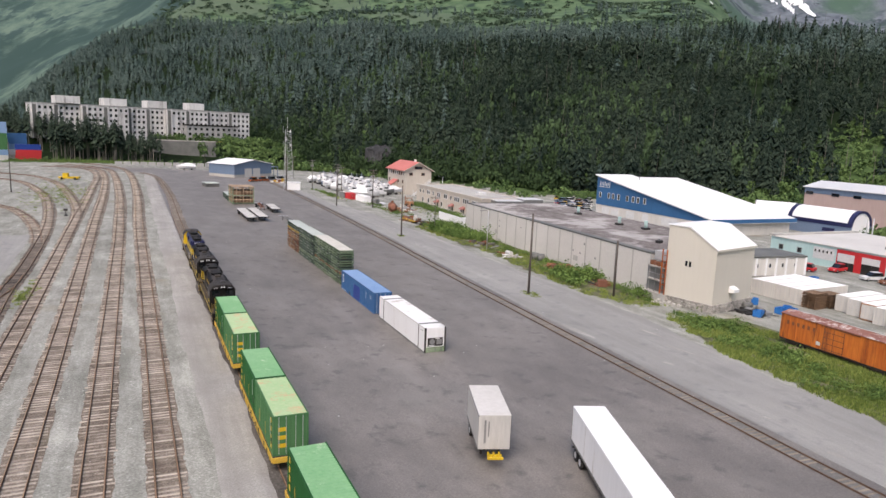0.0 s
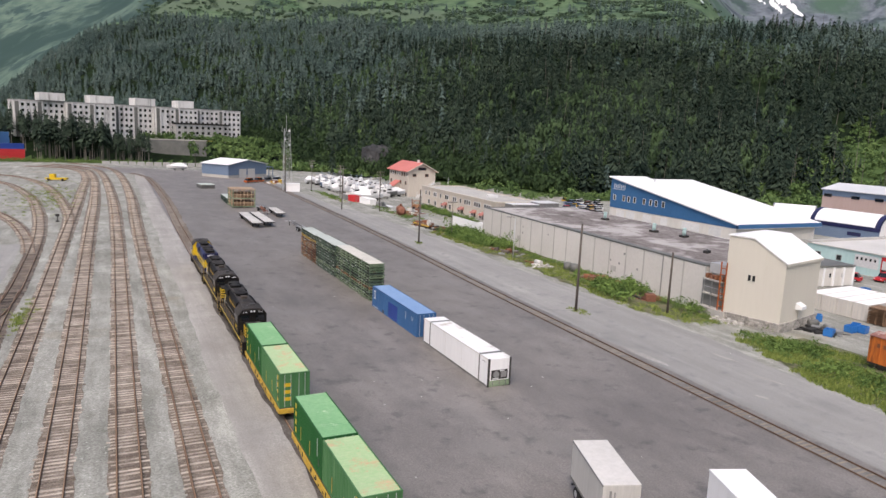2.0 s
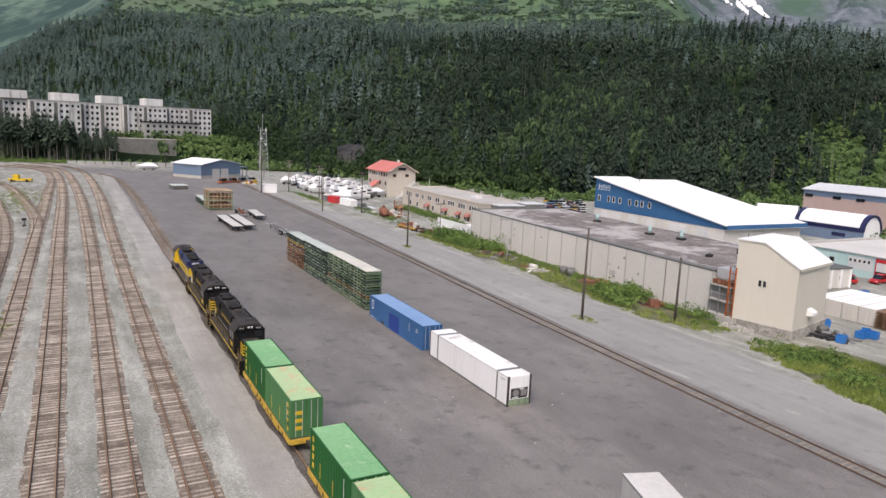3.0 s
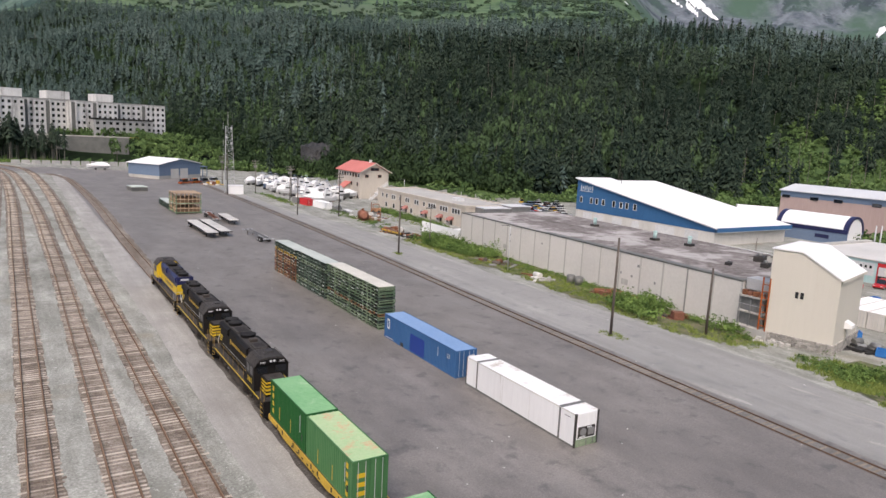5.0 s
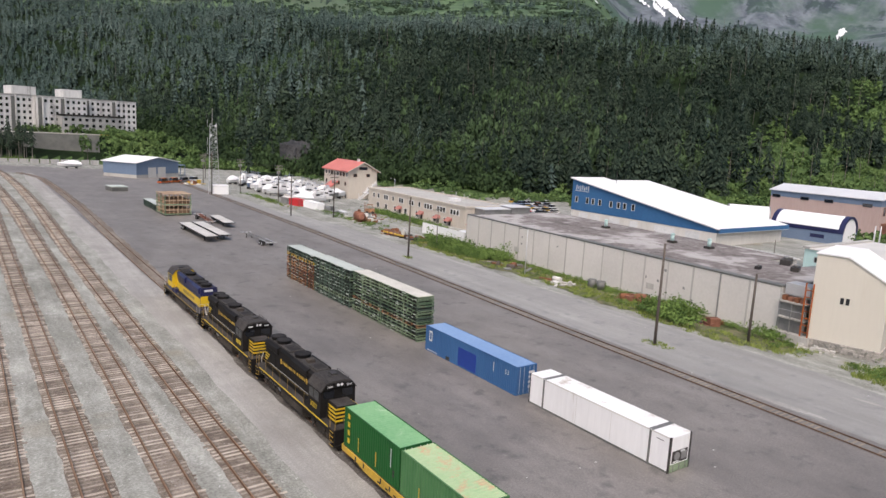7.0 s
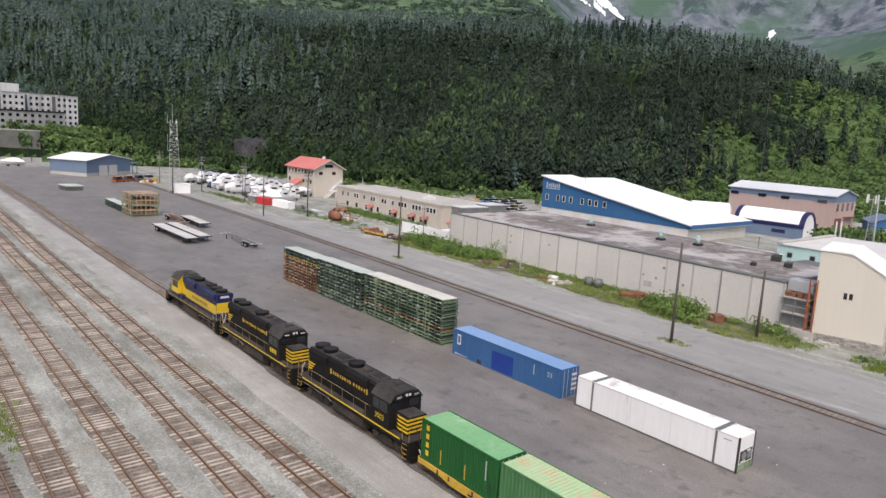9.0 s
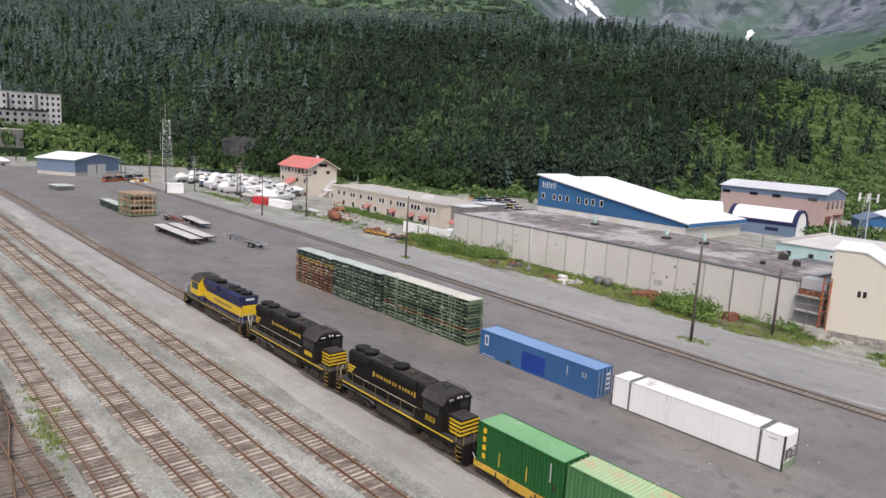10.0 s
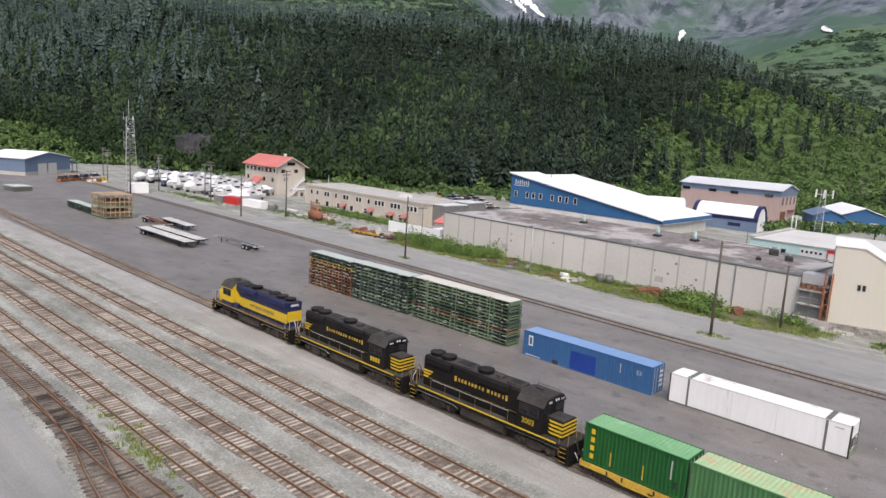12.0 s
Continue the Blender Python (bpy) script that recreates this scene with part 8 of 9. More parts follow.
# ---- boats and vehicles ----
def boat(x, y, rz, L, label, kind, m=None):
    root = thing("boat", label, "boat", x, y, float(zg(x)) - 0.1, rz, "boats in the yard")
    w = L * 0.16
    bm = bmesh.new()
    rings = []
    for i in range(7):
        k = i / 6
        half = w * (1 - max(0, (k - 0.45) / 0.55) ** 2) + 0.02
        yy = -L / 2 + L * k
        keel = 0.75 + 0.9 * max(0, k - 0.55) ** 1.5
        deck = 2.1 + 0.6 * k * k
        rings.append([bm.verts.new(p) for p in ((0, yy, keel), (-half * 0.75, yy, keel + 0.45), (-half, yy, deck), (half, yy, deck), (half * 0.75, yy, keel + 0.45))])
    for a, b in zip(rings, rings[1:]):
        for j in range(5):
            bm.faces.new((a[j], a[(j + 1) % 5], b[(j + 1) % 5], b[j]))
    bm.faces.new(rings[0]), bm.faces.new(rings[-1][::-1])
    bmesh.ops.recalc_face_normals(bm, faces=bm.faces)
    part("hull", bm, m or BOAT_WHITE, root)
    if kind == "wrapped":
        bm = bmesh.new()
        rings = []
        for i in range(7):
            k = i / 6
            half = (w * (1 - max(0, (k - 0.45) / 0.55) ** 2) + 0.02) * 1.03
            yy, deck = -L / 2 + L * k, 2.02 + 0.6 * k * k
            ridge = deck + (0.7, 1.5, 1.75, 1.6, 1.0, 0.45, 0.1)[i]
            rings.append([bm.verts.new(p) for p in ((-half, yy, deck), (-half * 0.6, yy, 0.45 * deck + 0.55 * ridge), (0, yy, ridge), (half * 0.6, yy, 0.45 * deck + 0.55 * ridge), (half, yy, deck))])
        for a, b in zip(rings, rings[1:]):
            for j in range(5):
                bm.faces.new((a[j], a[(j + 1) % 5], b[(j + 1) % 5], b[j]))
        bm.faces.new(rings[0]), bm.faces.new(rings[-1][::-1])
        bmesh.ops.recalc_face_normals(bm, faces=bm.faces)
        part("shrink_wrap", bm, WHITE_ROOF, root, "tight white shrink wrap")
    else:
        bm = bmesh.new()
        prism(bm, [(-L * 0.28, 2.15), (-L * 0.24, 3.7), (L * 0.06, 3.7), (L * 0.17, 2.35)], 'x', -w * 0.72, w * 0.72)
        c = part("cabin", bm, BOAT_WHITE, root)
        for s in (-1, 1):
            boxpart("window", WINDOW, c, *sorted((s * w * 0.72, s * (w * 0.72 + 0.02))), -L * 0.2, L * 0.03, 2.9, 3.4)
        boxpart("windscreen", WINDOW, c, -w * 0.6, w * 0.6, L * 0.075, L * 0.10, 2.75, 3.45)
        bm = bmesh.new()
        prism(bm, [(-L * 0.2, 3.7), (-L * 0.19, 4.3), (-L * 0.02, 4.35), (L * 0.03, 3.7)], 'x', -w * 0.55, w * 0.55)
        fb = part("flybridge", bm, BOAT_WHITE, c)
        boxpart("canopy", DARK_STEEL if L > 8 else SLATE_BLUE, fb, -w * 0.58, w * 0.58, -L * 0.2, -L * 0.04, 5.1, 5.18, 0.02)
        bm = bmesh.new()
        tube(bm, [(0, -L * 0.1, 3.7), (0, -L * 0.12, 5.9)], 0.05, 5)
        tube(bm, [(-w * 0.6, L * 0.15, 3.0), (0, L * 0.46, 3.6), (w * 0.6, L * 0.15, 3.0)], 0.03, 4)
        part("rigging", bm, PALE_STEEL, root)
    for yy in (-L * 0.3, L * 0.1):
        boxpart("cradle", DARK_STEEL, root, -w * 0.8, w * 0.8, yy - 0.15, yy + 0.15, 0, 0.95)


rnd = random.Random(21)
SPOTS = []
for j in range(13):
    for k in range(5):
        if (j, k) not in ((0, 2), (0, 3), (0, 4), (1, 3), (1, 4), (2, 4), (3, 0), (5, 3), (8, 1), (9, 0), (11, 4), (12, 0), (12, 4)):
            SPOTS.append((77.6 + k * 5.2, 249.5 + j * 6.3))
for i, (x, y) in enumerate(SPOTS):
    wrap = i % 3 == 0
    boat(x + rnd.uniform(-0.6, 0.6), y + rnd.uniform(-0.8, 0.8), rnd.choice((-100, -80, 80, 95, 150)) + rnd.uniform(-12, 12), rnd.choice((5.5, 6.5, 7.5, 8.0)) + rnd.uniform(-0.4, 0.4), "white boat under shrink wrap on blocks" if wrap else "white cabin cruiser on blocks in the boat yard", "wrapped" if wrap else "cabin", (None, None, GREY_WHITE, None, None, SLATE_BLUE, None, None, DARK_BAND)[i % 9])
boat(84.0, 321.0, 75, 15.5, "big white motor cruiser raised on blocks", "cabin")
boat(26.0, 392.0, 100, 10.0, "white boat parked near the blue shed", "wrapped")
container("small_container", "white steel box standing by the boats", 9.1, 2.44, 2.6, WHITE_BOX, WHITE_ROOF, 75.2, 236.6, -0.9, 4, "boat yard boxes")
container("red_container", "small red steel box standing by the boats", 5.6, 2.44, 2.6, RED_PAINT, RED_PAINT, 73.0, 244.6, -0.8, 6, "boat yard boxes")
container("small_container", "grey steel box beside the red one", 4.4, 2.3, 2.5, GREY_STEEL, GREY_WHITE, 72.2, 250.4, -0.8, 6, "boat yard boxes")


def car(x, y, rz, m, label, tall=1.45, L=4.5, z=None):
    root = thing("car" if tall < 1.7 else "pickup_truck", label, "vehicle", x, y, float(zg(x)) if z is None else z, rz, "parked vehicles")
    bm = bmesh.new()
    prism(bm, [(-L / 2, 0.35), (L / 2, 0.35), (L / 2, 0.8), (L * 0.28, 0.95), (-L / 2, 1.0)], 'x', -0.88, 0.88)
    part("body", bm, m, root)
    bm = bmesh.new()
    prism(bm, [(-L * 0.44, 0.98), (-L * 0.34, tall), (L * 0.06, tall), (L * 0.22, 0.95)], 'x', -0.78, 0.78)
    g = part("cabin_glass", bm, WINDOW, root)
    boxpart("roof", m, g, -0.74, 0.74, -L * 0.33, L * 0.05, tall, tall + 0.05, 0.02)
    for s in (-1, 1):
        for yy in (-L * 0.3, L * 0.3):
            bm = bmesh.new()
            cyl(bm, (s * 0.72, yy, 0.33), (s * 0.92, yy, 0.33), 0.33, 12)
            w = part("wheel", bm, RUBBER, root)
            bm = bmesh.new()
            cyl(bm, (s * 0.92, yy, 0.33), (s * 0.93, yy, 0.33), 0.18, 8)
            part("rim", bm, PALE_STEEL, w)
        boxpart("headlight", BOAT_WHITE, root, *sorted((s * 0.5, s * 0.84)), L / 2, L / 2 + 0.03, 0.6, 0.75)
        boxpart("tail_light", RED_PAINT, root, *sorted((s * 0.6, s * 0.86)), -L / 2 - 0.02, -L / 2, 0.65, 0.85)


PAINTS = [(BOAT_WHITE, "white"), (GREY_WHITE, "off-white"), (RED_PAINT, "red"), (GREY_STEEL, "grey"), (SLATE_BLUE, "blue"), (PALE_STEEL, "silver"), (RUST, "maroon"), (DIRTY_YELLOW, "yellow")]
rnd = random.Random(31)
for i in range(32):
    m, nm = PAINTS[rnd.randrange(len(PAINTS))]
    row = i // 4
    car(132.5 + row * 4.6 + (i % 4) * 4.4 + rnd.uniform(-0.8, 0.8), 200 + row * 6.4 + rnd.uniform(-1, 1), rnd.choice((70, 110, 250, 95)) + rnd.uniform(-12, 12), m, nm + " car parked in the gravel lot", z=-1.1, tall=rnd.choice((1.45, 1.75)), L=rnd.uniform(4.2, 5.4))
for x, y, rz, k in ((137.4, 97.8, 95, 2), (135.8, 89.0, 70, 0), (135.4, 85.0, 80, 6), (130.5, 100.5, 20, 2)):
    car(x, y, rz, PAINTS[k][0], PAINTS[k][1] + " vehicle parked before the garage", z=-1.1, tall=1.75)
for i in range(9):
    m, nm = PAINTS[rnd.randrange(len(PAINTS))]
    car(62 - 9 * i + rnd.uniform(-2, 2), 468 + 2.4 * i, 100, m, nm + " vehicle parked below the apartment block", z=float(height(62 - 9 * i, 468 + 2.4 * i)), tall=1.75)
for i, k in enumerate((7, 7, 3, 0)):
    car(50 + 4.6 * i, 318 + 3.2 * i, -50, ORANGE_BOX if i < 2 else PAINTS[k][0], "orange work truck beside the blue shed" if i < 2 else "work truck parked beside the blue shed", tall=2.1, L=6.5)
r = thing("work_boat", "low yellow work vehicle standing in the gravel yard", "vehicle", -22.6, 306.7, 0.95, 75)
bm = bmesh.new()
prism(bm, [(-3.6, 0.5), (3.4, 0.5), (3.8, 1.1), (-3.8, 1.3)], 'x', -1.1, 1.1)
part("body", bm, YELLOW, r)
bm = bmesh.new()
bx(bm, -0.9, 0.9, 0.3, 2.2, 1.2, 2.6, 0.1)
part("cab", bm, YELLOW, r)
bm = bmesh.new()
for s in (-1, 1):
    for yy in (-2.4, 2.4):
        cyl(bm, (s * 0.85, yy, 0.5), (s * 1.15, yy, 0.5), 0.5, 12)
part("wheel", bm, RUBBER, r)
r = thing("timber_bench", "dark timber dunnage stacked on the lot", "timber", 28.5, 291.0, lot_z(28.5), 8)
for i in range(4):
    bm = bmesh.new()
    bx(bm, -2.6, 2.6, -3.4, 3.4, 0.06 + i * 0.42, 0.34 + i * 0.42, 0.03)
    p = part("timber_layer", bm, DARK_GREEN_DECK if i == 3 else DARK_BAND, r)
r = thing("switch_stand", "small dark switch stand beside the points", "switch stand", -15.3, 192.0, 0.95, 0)
bm = bmesh.new()
bx(bm, -0.35, 0.35, -0.5, 0.5, 0, 0.3, 0.03)
cyl(bm, (0, 0, 0.3), (0, 0, 1.7), 0.09, 8)
bx(bm, -0.45, 0.45, -0.04, 0.04, 1.2, 1.8)
part("stand", bm, DARK_STEEL, r)

# stacked containers at the far end of the gravel yard
NAMES = {GREY_WHITE: "off-white", FADED_GREEN: "pale green", BLUE_ROOF: "pale blue", WHITE_BOX: "white", BLUE_BOX: "blue", RED_PAINT: "red", DEEP_BLUE: "dark blue"}
STACKS = [(-66.5, 434.0, [GREY_WHITE, BLUE_ROOF, FADED_GREEN, FADED_GREEN, FADED_GREEN, BLUE_ROOF, BLUE_ROOF]), (-58.5, 441.6, [GREY_WHITE, WHITE_BOX, BLUE_ROOF, BLUE_BOX, BLUE_BOX]), (-51.5, 438.4, [RED_PAINT, RED_PAINT, DEEP_BLUE])]
for x, y, column in STACKS:
    for k, m in enumerate(column):
        container("shipping_container", NAMES[m] + " steel container in a far stack", 12.2, 2.44, 2.9, m, m, x + 0.2 * (k % 2), y, float(zg(x)) + 2.9 * k, 97, "far container stacks", pitch=0.6)

# concrete barrier at the far end of the lot
r = thing("barrier_wall", "row of grey concrete barrier panels closing the lot", "barrier", -8.5, 417.2, 0.3, -6)
for i in range(12):
    bm = bmesh.new()
    bx(bm, i * 4.2, i * 4.2 + 3.7, -0.2, 0.2, 0, 2.3, 0.05)
    part("panel", bm, APT_DARK, r)
r = thing("retaining_wall", "dark grey retaining wall below the apartment block", "wall", 2.0, 458.0, 1.0, -8)
bm = bmesh.new()
bx(bm, 0, 46, 0, 2.0, 0, 12.5, 0.1)
part("face", bm, DARK_BAND, r)
bm = bmesh.new()
bx(bm, -0.2, 46.2, -0.2, 2.2, 12.5, 13.0, 0.05)
part("coping", bm, CONCRETE, r)


# ---- vegetation ----
R = np.random.RandomState(5)


def spruce_shape(seed, tiers, limbs, bare=0.08, full=1.0):
    """Unit spruce: a stem hung with drooping, uneven sprays, one unit tall, radius one, open enough to show gaps."""
    r = np.random.RandomState(seed)
    v, f = [], []
    axis = []
    for i in range(tiers + 1):
        axis.append(len(v))
        v.append((0, 0, bare + (1 - bare) * (i / tiers) ** 0.92))
    for i in range(tiers):
        k = i / tiers
        z0 = v[axis[i]][2]
        rad = (full * (1 - k) ** 0.66 * (0.5 if i == 0 else 1.0) + 0.05) * r.uniform(0.85, 1.1)
        ph = r.uniform(0, 6.28)
        for j in range(limbs if k < 0.7 else limbs - 2):
            a = ph + 2 * np.pi * j / limbs + r.uniform(-0.35, 0.35)
            L = rad * r.uniform(0.8, 1.12)
            w = 3.7 / limbs * r.uniform(0.75, 1.25)
            drop = 0.07 * (1 - k) + r.uniform(-0.03, 0.05)
            b = len(v)
            for da, q, dz in ((-w * 0.6, 0.7, drop * 0.9), (0, 1.0, drop * 1.35), (w * 0.6, 0.7, drop * 0.9)):
                v.append((L * q * np.cos(a + da), L * q * np.sin(a + da), z0 + 0.1 / tiers - dz + r.uniform(-0.015, 0.015)))
            f += [(axis[i + 1], b, b + 1), (axis[i + 1], b + 1, b + 2)]
    b = len(v)
    for j in range(3):
        a = 2 * np.pi * j / 3
        v += [(0.07 * np.cos(a), 0.07 * np.sin(a), -0.03), (0.03 * np.cos(a), 0.03 * np.sin(a), 0.5)]
    for j in range(3):
        c = (j + 1) % 3
        f += [(b + 2 * j, b + 2 * c, b + 2 * c + 1), (b + 2 * j, b + 2 * c + 1, b + 2 * j + 1)]
    f.append((axis[0], b, b + 1))
    return np.array(v), np.array(f)


def leafy_shape(seed, leaves, size, flat=0.75):
    """Unit bush: an uneven dome of many small leaf sprays."""
    r = np.random.RandomState(seed)
    v, f = [], []
    lumps = r.normal(size=(5, 3)) * 0.42
    lumps[:, 2] = np.abs(lumps[:, 2]) * 0.7 + 0.25
    for i in range(leaves):
        d = r.normal(size=3)
        d /= np.linalg.norm(d)
        if d[2] < -0.25:
            d[2] = -d[2]
        c = lumps[r.randint(5)] + d * (0.42 + 0.2 * r.rand())
        c[2] = max(0.03, c[2] * flat)
        n = d + r.normal(size=3) * 0.32
        n /= np.linalg.norm(n)
        u = np.cross(n, (0, 0, 1.0)) + 1e-3
        u /= np.linalg.norm(u)
        w = np.cross(n, u)
        s = size * r.uniform(0.6, 1.3)
        b = len(v)
        v += [c - u * s, c - w * s * 0.8, c + u * s * r.uniform(0.7, 1.2), c + w * s]
        f += [(b, b + 1, b + 2), (b, b + 2, b + 3)]
    return np.array(v), np.array(f)


def scatter(name, shapes, pos, sx, sz, m, label, category, lean=0.0):
    """Many plants of a few shapes joined into one mesh of kind stuff."""
    vs, fs, off = [], [], 0
    which = R.randint(len(shapes), size=len(pos))
    for k, (v, f) in enumerate(shapes):
        sel = np.where(which == k)[0]
        if not len(sel):
            continue
        a = R.uniform(0, 2 * np.pi, len(sel))
        c, s = np.cos(a), np.sin(a)
        x = v[None, :, 0] * c[:, None] - v[None, :, 1] * s[:, None]
        y = v[None, :, 0] * s[:, None] + v[None, :, 1] * c[:, None]
        z = np.repeat(v[None, :, 2], len(sel), 0)
        out = np.stack([x * sx[sel][:, None], y * sx[sel][:, None], z * sz[sel][:, None]], -1)
        if lean:
            out[..., :2] += out[..., 2:3] * R.normal(size=(len(sel), 1, 2)) * lean
        out += pos[sel][:, None, :]
        n = v.shape[0]
        fs.append((f[None] + (off + n * np.arange(len(sel)))[:, None, None]).reshape(-1, 3))
        vs.append(out.reshape(-1, 3))
        off += n * len(sel)
    ob = new(name, tri_mesh(name, np.concatenate(vs), np.concatenate(fs), m))
    return tagged(ob, label, category, kind="stuff")


# bearings at which brush replaces forest, and how far up the hill it reaches
BRUSH_TH, BRUSH_K = [40, 47, 52, 59, 64, 68, 72], [-0.2, 0.12, 0.38, 0.54, 0.78, 1.1, 1.4]
# dark spruce forest on the hill
N = 23200
th = R.uniform(-14, 88, N)
u = R.rand(N)
foot, crest = np.interp(th, HEAD, FOOT), np.interp(th, HEAD, CREST)
k = u ** 0.9
rr = foot + 2 + (crest - foot + 25) * k
x, y = polar(th, rr)
dens = fbm(x / 45, y / 45, 21)
edge = th + 5.0 * fbm(x / 70, y / 70, 35, 3)
kb = np.interp(edge, BRUSH_TH, BRUSH_K)
brush = 1 - smooth(-0.06, 0.06, k - kb + 0.10 * fbm(x / 40, y / 40, 33))
gap = (fbm(x / 24, y / 24, 92) > 0.8) | (smooth(0.84, 1.02, k) * R.rand(N) > 0.45 + 0.5 * fbm(x / 42, y / 42, 93))
keep = (R.rand(N) < np.clip(1.05 - 0.98 * brush * (fbm(x / 38, y / 38, 57) < 0.42), 0.05, 1)) & (dens > -0.7 + 0.6 * brush) & (R.rand(N) < np.clip(rr / 620, 0.32, 0.95)) & ~gap & ~((np.abs(th - 19.4) < 2.3) & (rr < 398))
x, y, rr, kk, th2 = x[keep], y[keep], rr[keep], k[keep], th[keep]
h = (7.0 + 14.5 * R.rand(len(x)) ** 1.2) * (1 - 0.25 * kk) * (0.88 + 0.3 * np.clip(fbm(x / 30, y / 30, 8), -1, 1))
pos = np.stack([x, y, height(x, y) - 0.4], -1)
NEAR_SPRUCES = [spruce_shape(s, 10, 7, 0.08, (1.0, 0.8, 1.1)[s % 3]) for s in range(8)]
SPRUCES = [spruce_shape(20 + s, 6, 5, 0.10, (1.0, 0.8, 1.15)[s % 3]) for s in range(8)]
wide = h * R.uniform(0.18, 0.29, len(x))
# Farther and higher trees take the paler colour that imitates haze.
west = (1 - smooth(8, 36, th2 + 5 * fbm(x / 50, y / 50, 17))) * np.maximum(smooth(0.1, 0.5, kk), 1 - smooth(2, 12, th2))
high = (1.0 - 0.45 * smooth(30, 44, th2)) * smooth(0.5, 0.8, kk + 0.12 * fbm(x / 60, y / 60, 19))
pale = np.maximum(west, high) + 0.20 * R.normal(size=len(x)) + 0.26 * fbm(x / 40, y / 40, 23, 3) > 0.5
close = rr < 470
scatter("spruce_forest", NEAR_SPRUCES, pos[~pale & close], wide[~pale & close], h[~pale & close], SPRUCE, "dense dark spruce forest on the lower hillside", "trees", 0.03)
scatter("upper_spruce_forest", SPRUCES, pos[~pale & ~close], wide[~pale & ~close], h[~pale & ~close], SPRUCE, "dark spruce forest on the upper hillside", "trees", 0.03)
scatter("hemlock_forest", SPRUCES, pos[pale], wide[pale], h[pale], HAZE_NEEDLES, "conifer forest with haze painted into its colour on the western and upper hillside", "trees", 0.03)

# sparse dark clumps on the slopes above and to the east
N = 11000
th = R.uniform(-6, 84, N)
crest = np.interp(th, HEAD, CREST)
rr = crest + R.rand(N) ** 1.3 * 480
x, y = polar(th, rr)
keep = (0.6 * fbm(x / 48, y / 48, 41) + 0.6 * fbm(x / 16, y / 16, 42, 3) > -0.12 + (rr - crest) / 480 + 0.35 * smooth(64, 72, th) + 0.5 * R.rand(N)) & ((th < 47) | (rr < crest + 200))
x, y, rr = x[keep], y[keep], rr[keep]
h = R.uniform(5, 12, len(x))
scatter("upland_spruce", SPRUCES, np.stack([x, y, height(x, y) - 0.4], -1), h * 0.26, h, HAZE_NEEDLES, "scattered dark spruce clumps on the upper meadows", "trees", 0.02)

# pale dead trunks
N = 420
th = R.uniform(-8, 78, N)
foot, crest = np.interp(th, HEAD, FOOT), np.interp(th, HEAD, CREST)
rr = foot + 12 + (crest - foot) * R.rand(N)
x, y = polar(th, rr)
pole_v = np.array([(0.5 * math.cos(a), 0.5 * math.sin(a), 0) for a in (0, 2.1, 4.2)] + [(0.1 * math.cos(a), 0.1 * math.sin(a), 1) for a in (0, 2.1, 4.2)])
pole_f = np.array([(0, 1, 4), (0, 4, 3), (1, 2, 5), (1, 5, 4), (2, 0, 3), (2, 3, 5)])
h = R.uniform(8, 19, N)
scatter("dead_trunks", [(pole_v, pole_f)], np.stack([x, y, height(x, y)], -1), np.full(N, 0.36), h, SNAG, "bare grey dead trunks standing in the forest", "trees", 0.03)

# alder brush: foot of the hill, gaps, open slopes
BUSHES = [leafy_shape(s, 41, 0.19) for s in range(8)]
N = 9000
th = np.where(R.rand(N) < 0.52, R.uniform(46, 86, N), R.uniform(-14, 90, N))
foot, crest = np.interp(th, HEAD, FOOT), np.interp(th, HEAD, CREST)
band = R.rand(N)
east = smooth(49, 56, th)
rr = np.where(R.rand(N) < 0.18, foot - 22 + 34 * band, foot + (crest - foot) * (0.04 + band * np.where(R.rand(N) < 0.5, 0.95, 0.25 + 0.75 * east)))
x, y = polar(th, rr)
keep = ((rr < foot + 16) | ((rr - foot) / (crest - foot) < np.interp(th + 5.0 * fbm(x / 70, y / 70, 35, 3), BRUSH_TH, BRUSH_K) + 0.03) | (fbm(x / 45, y / 45, 21) < -0.55)) & (fbm(x / 25, y / 25, 61) > -0.9) & ~((rr < 470) & (th < 12)) & ~((np.abs(th - 19.6) < 2.0) & (rr > 366) & (rr < 396) & (R.rand(N) < 0.35))
x, y, rr = x[keep], y[keep], rr[keep]
s = R.uniform(1.6, 3.8, len(x)) * np.where(rr > 520, 1.2, 1.0)
scatter("alder_brush", BUSHES, np.stack([x, y, height(x, y) - 0.3], -1), s, s * R.uniform(0.8, 1.35, len(x)), ALDER, "light green alder brush along the foot of the hill", "bushes")

# thickets on the open eastern slope
N = 6000
th = np.where(R.rand(N) < 0.5, R.uniform(60, 86, N), R.uniform(2, 46, N))
crest = np.interp(th, HEAD, CREST)
rr = crest - 40 + 620 * R.rand(N) ** 1.2
x, y = polar(th, rr)
keep = (fbm(x / 30, y / 30, 111) + 0.5 * fbm(x / 12, y / 12, 112, 2) > -0.1) & ((th < 50) | (th > 62 + (rr - crest) / 80))
x, y, rr = x[keep], y[keep], rr[keep]
s = R.uniform(2.5, 5.5, len(x)) * (0.8 + rr / 2400)
THICKETS = [leafy_shape(70 + q, 22, 0.28, 0.6) for q in range(6)]
scatter("slope_thickets", THICKETS, np.stack([x, y, height(x, y) - 0.3], -1), s, s * 0.8, UPLAND, "green alder thickets on the open upper slopes", "bushes")

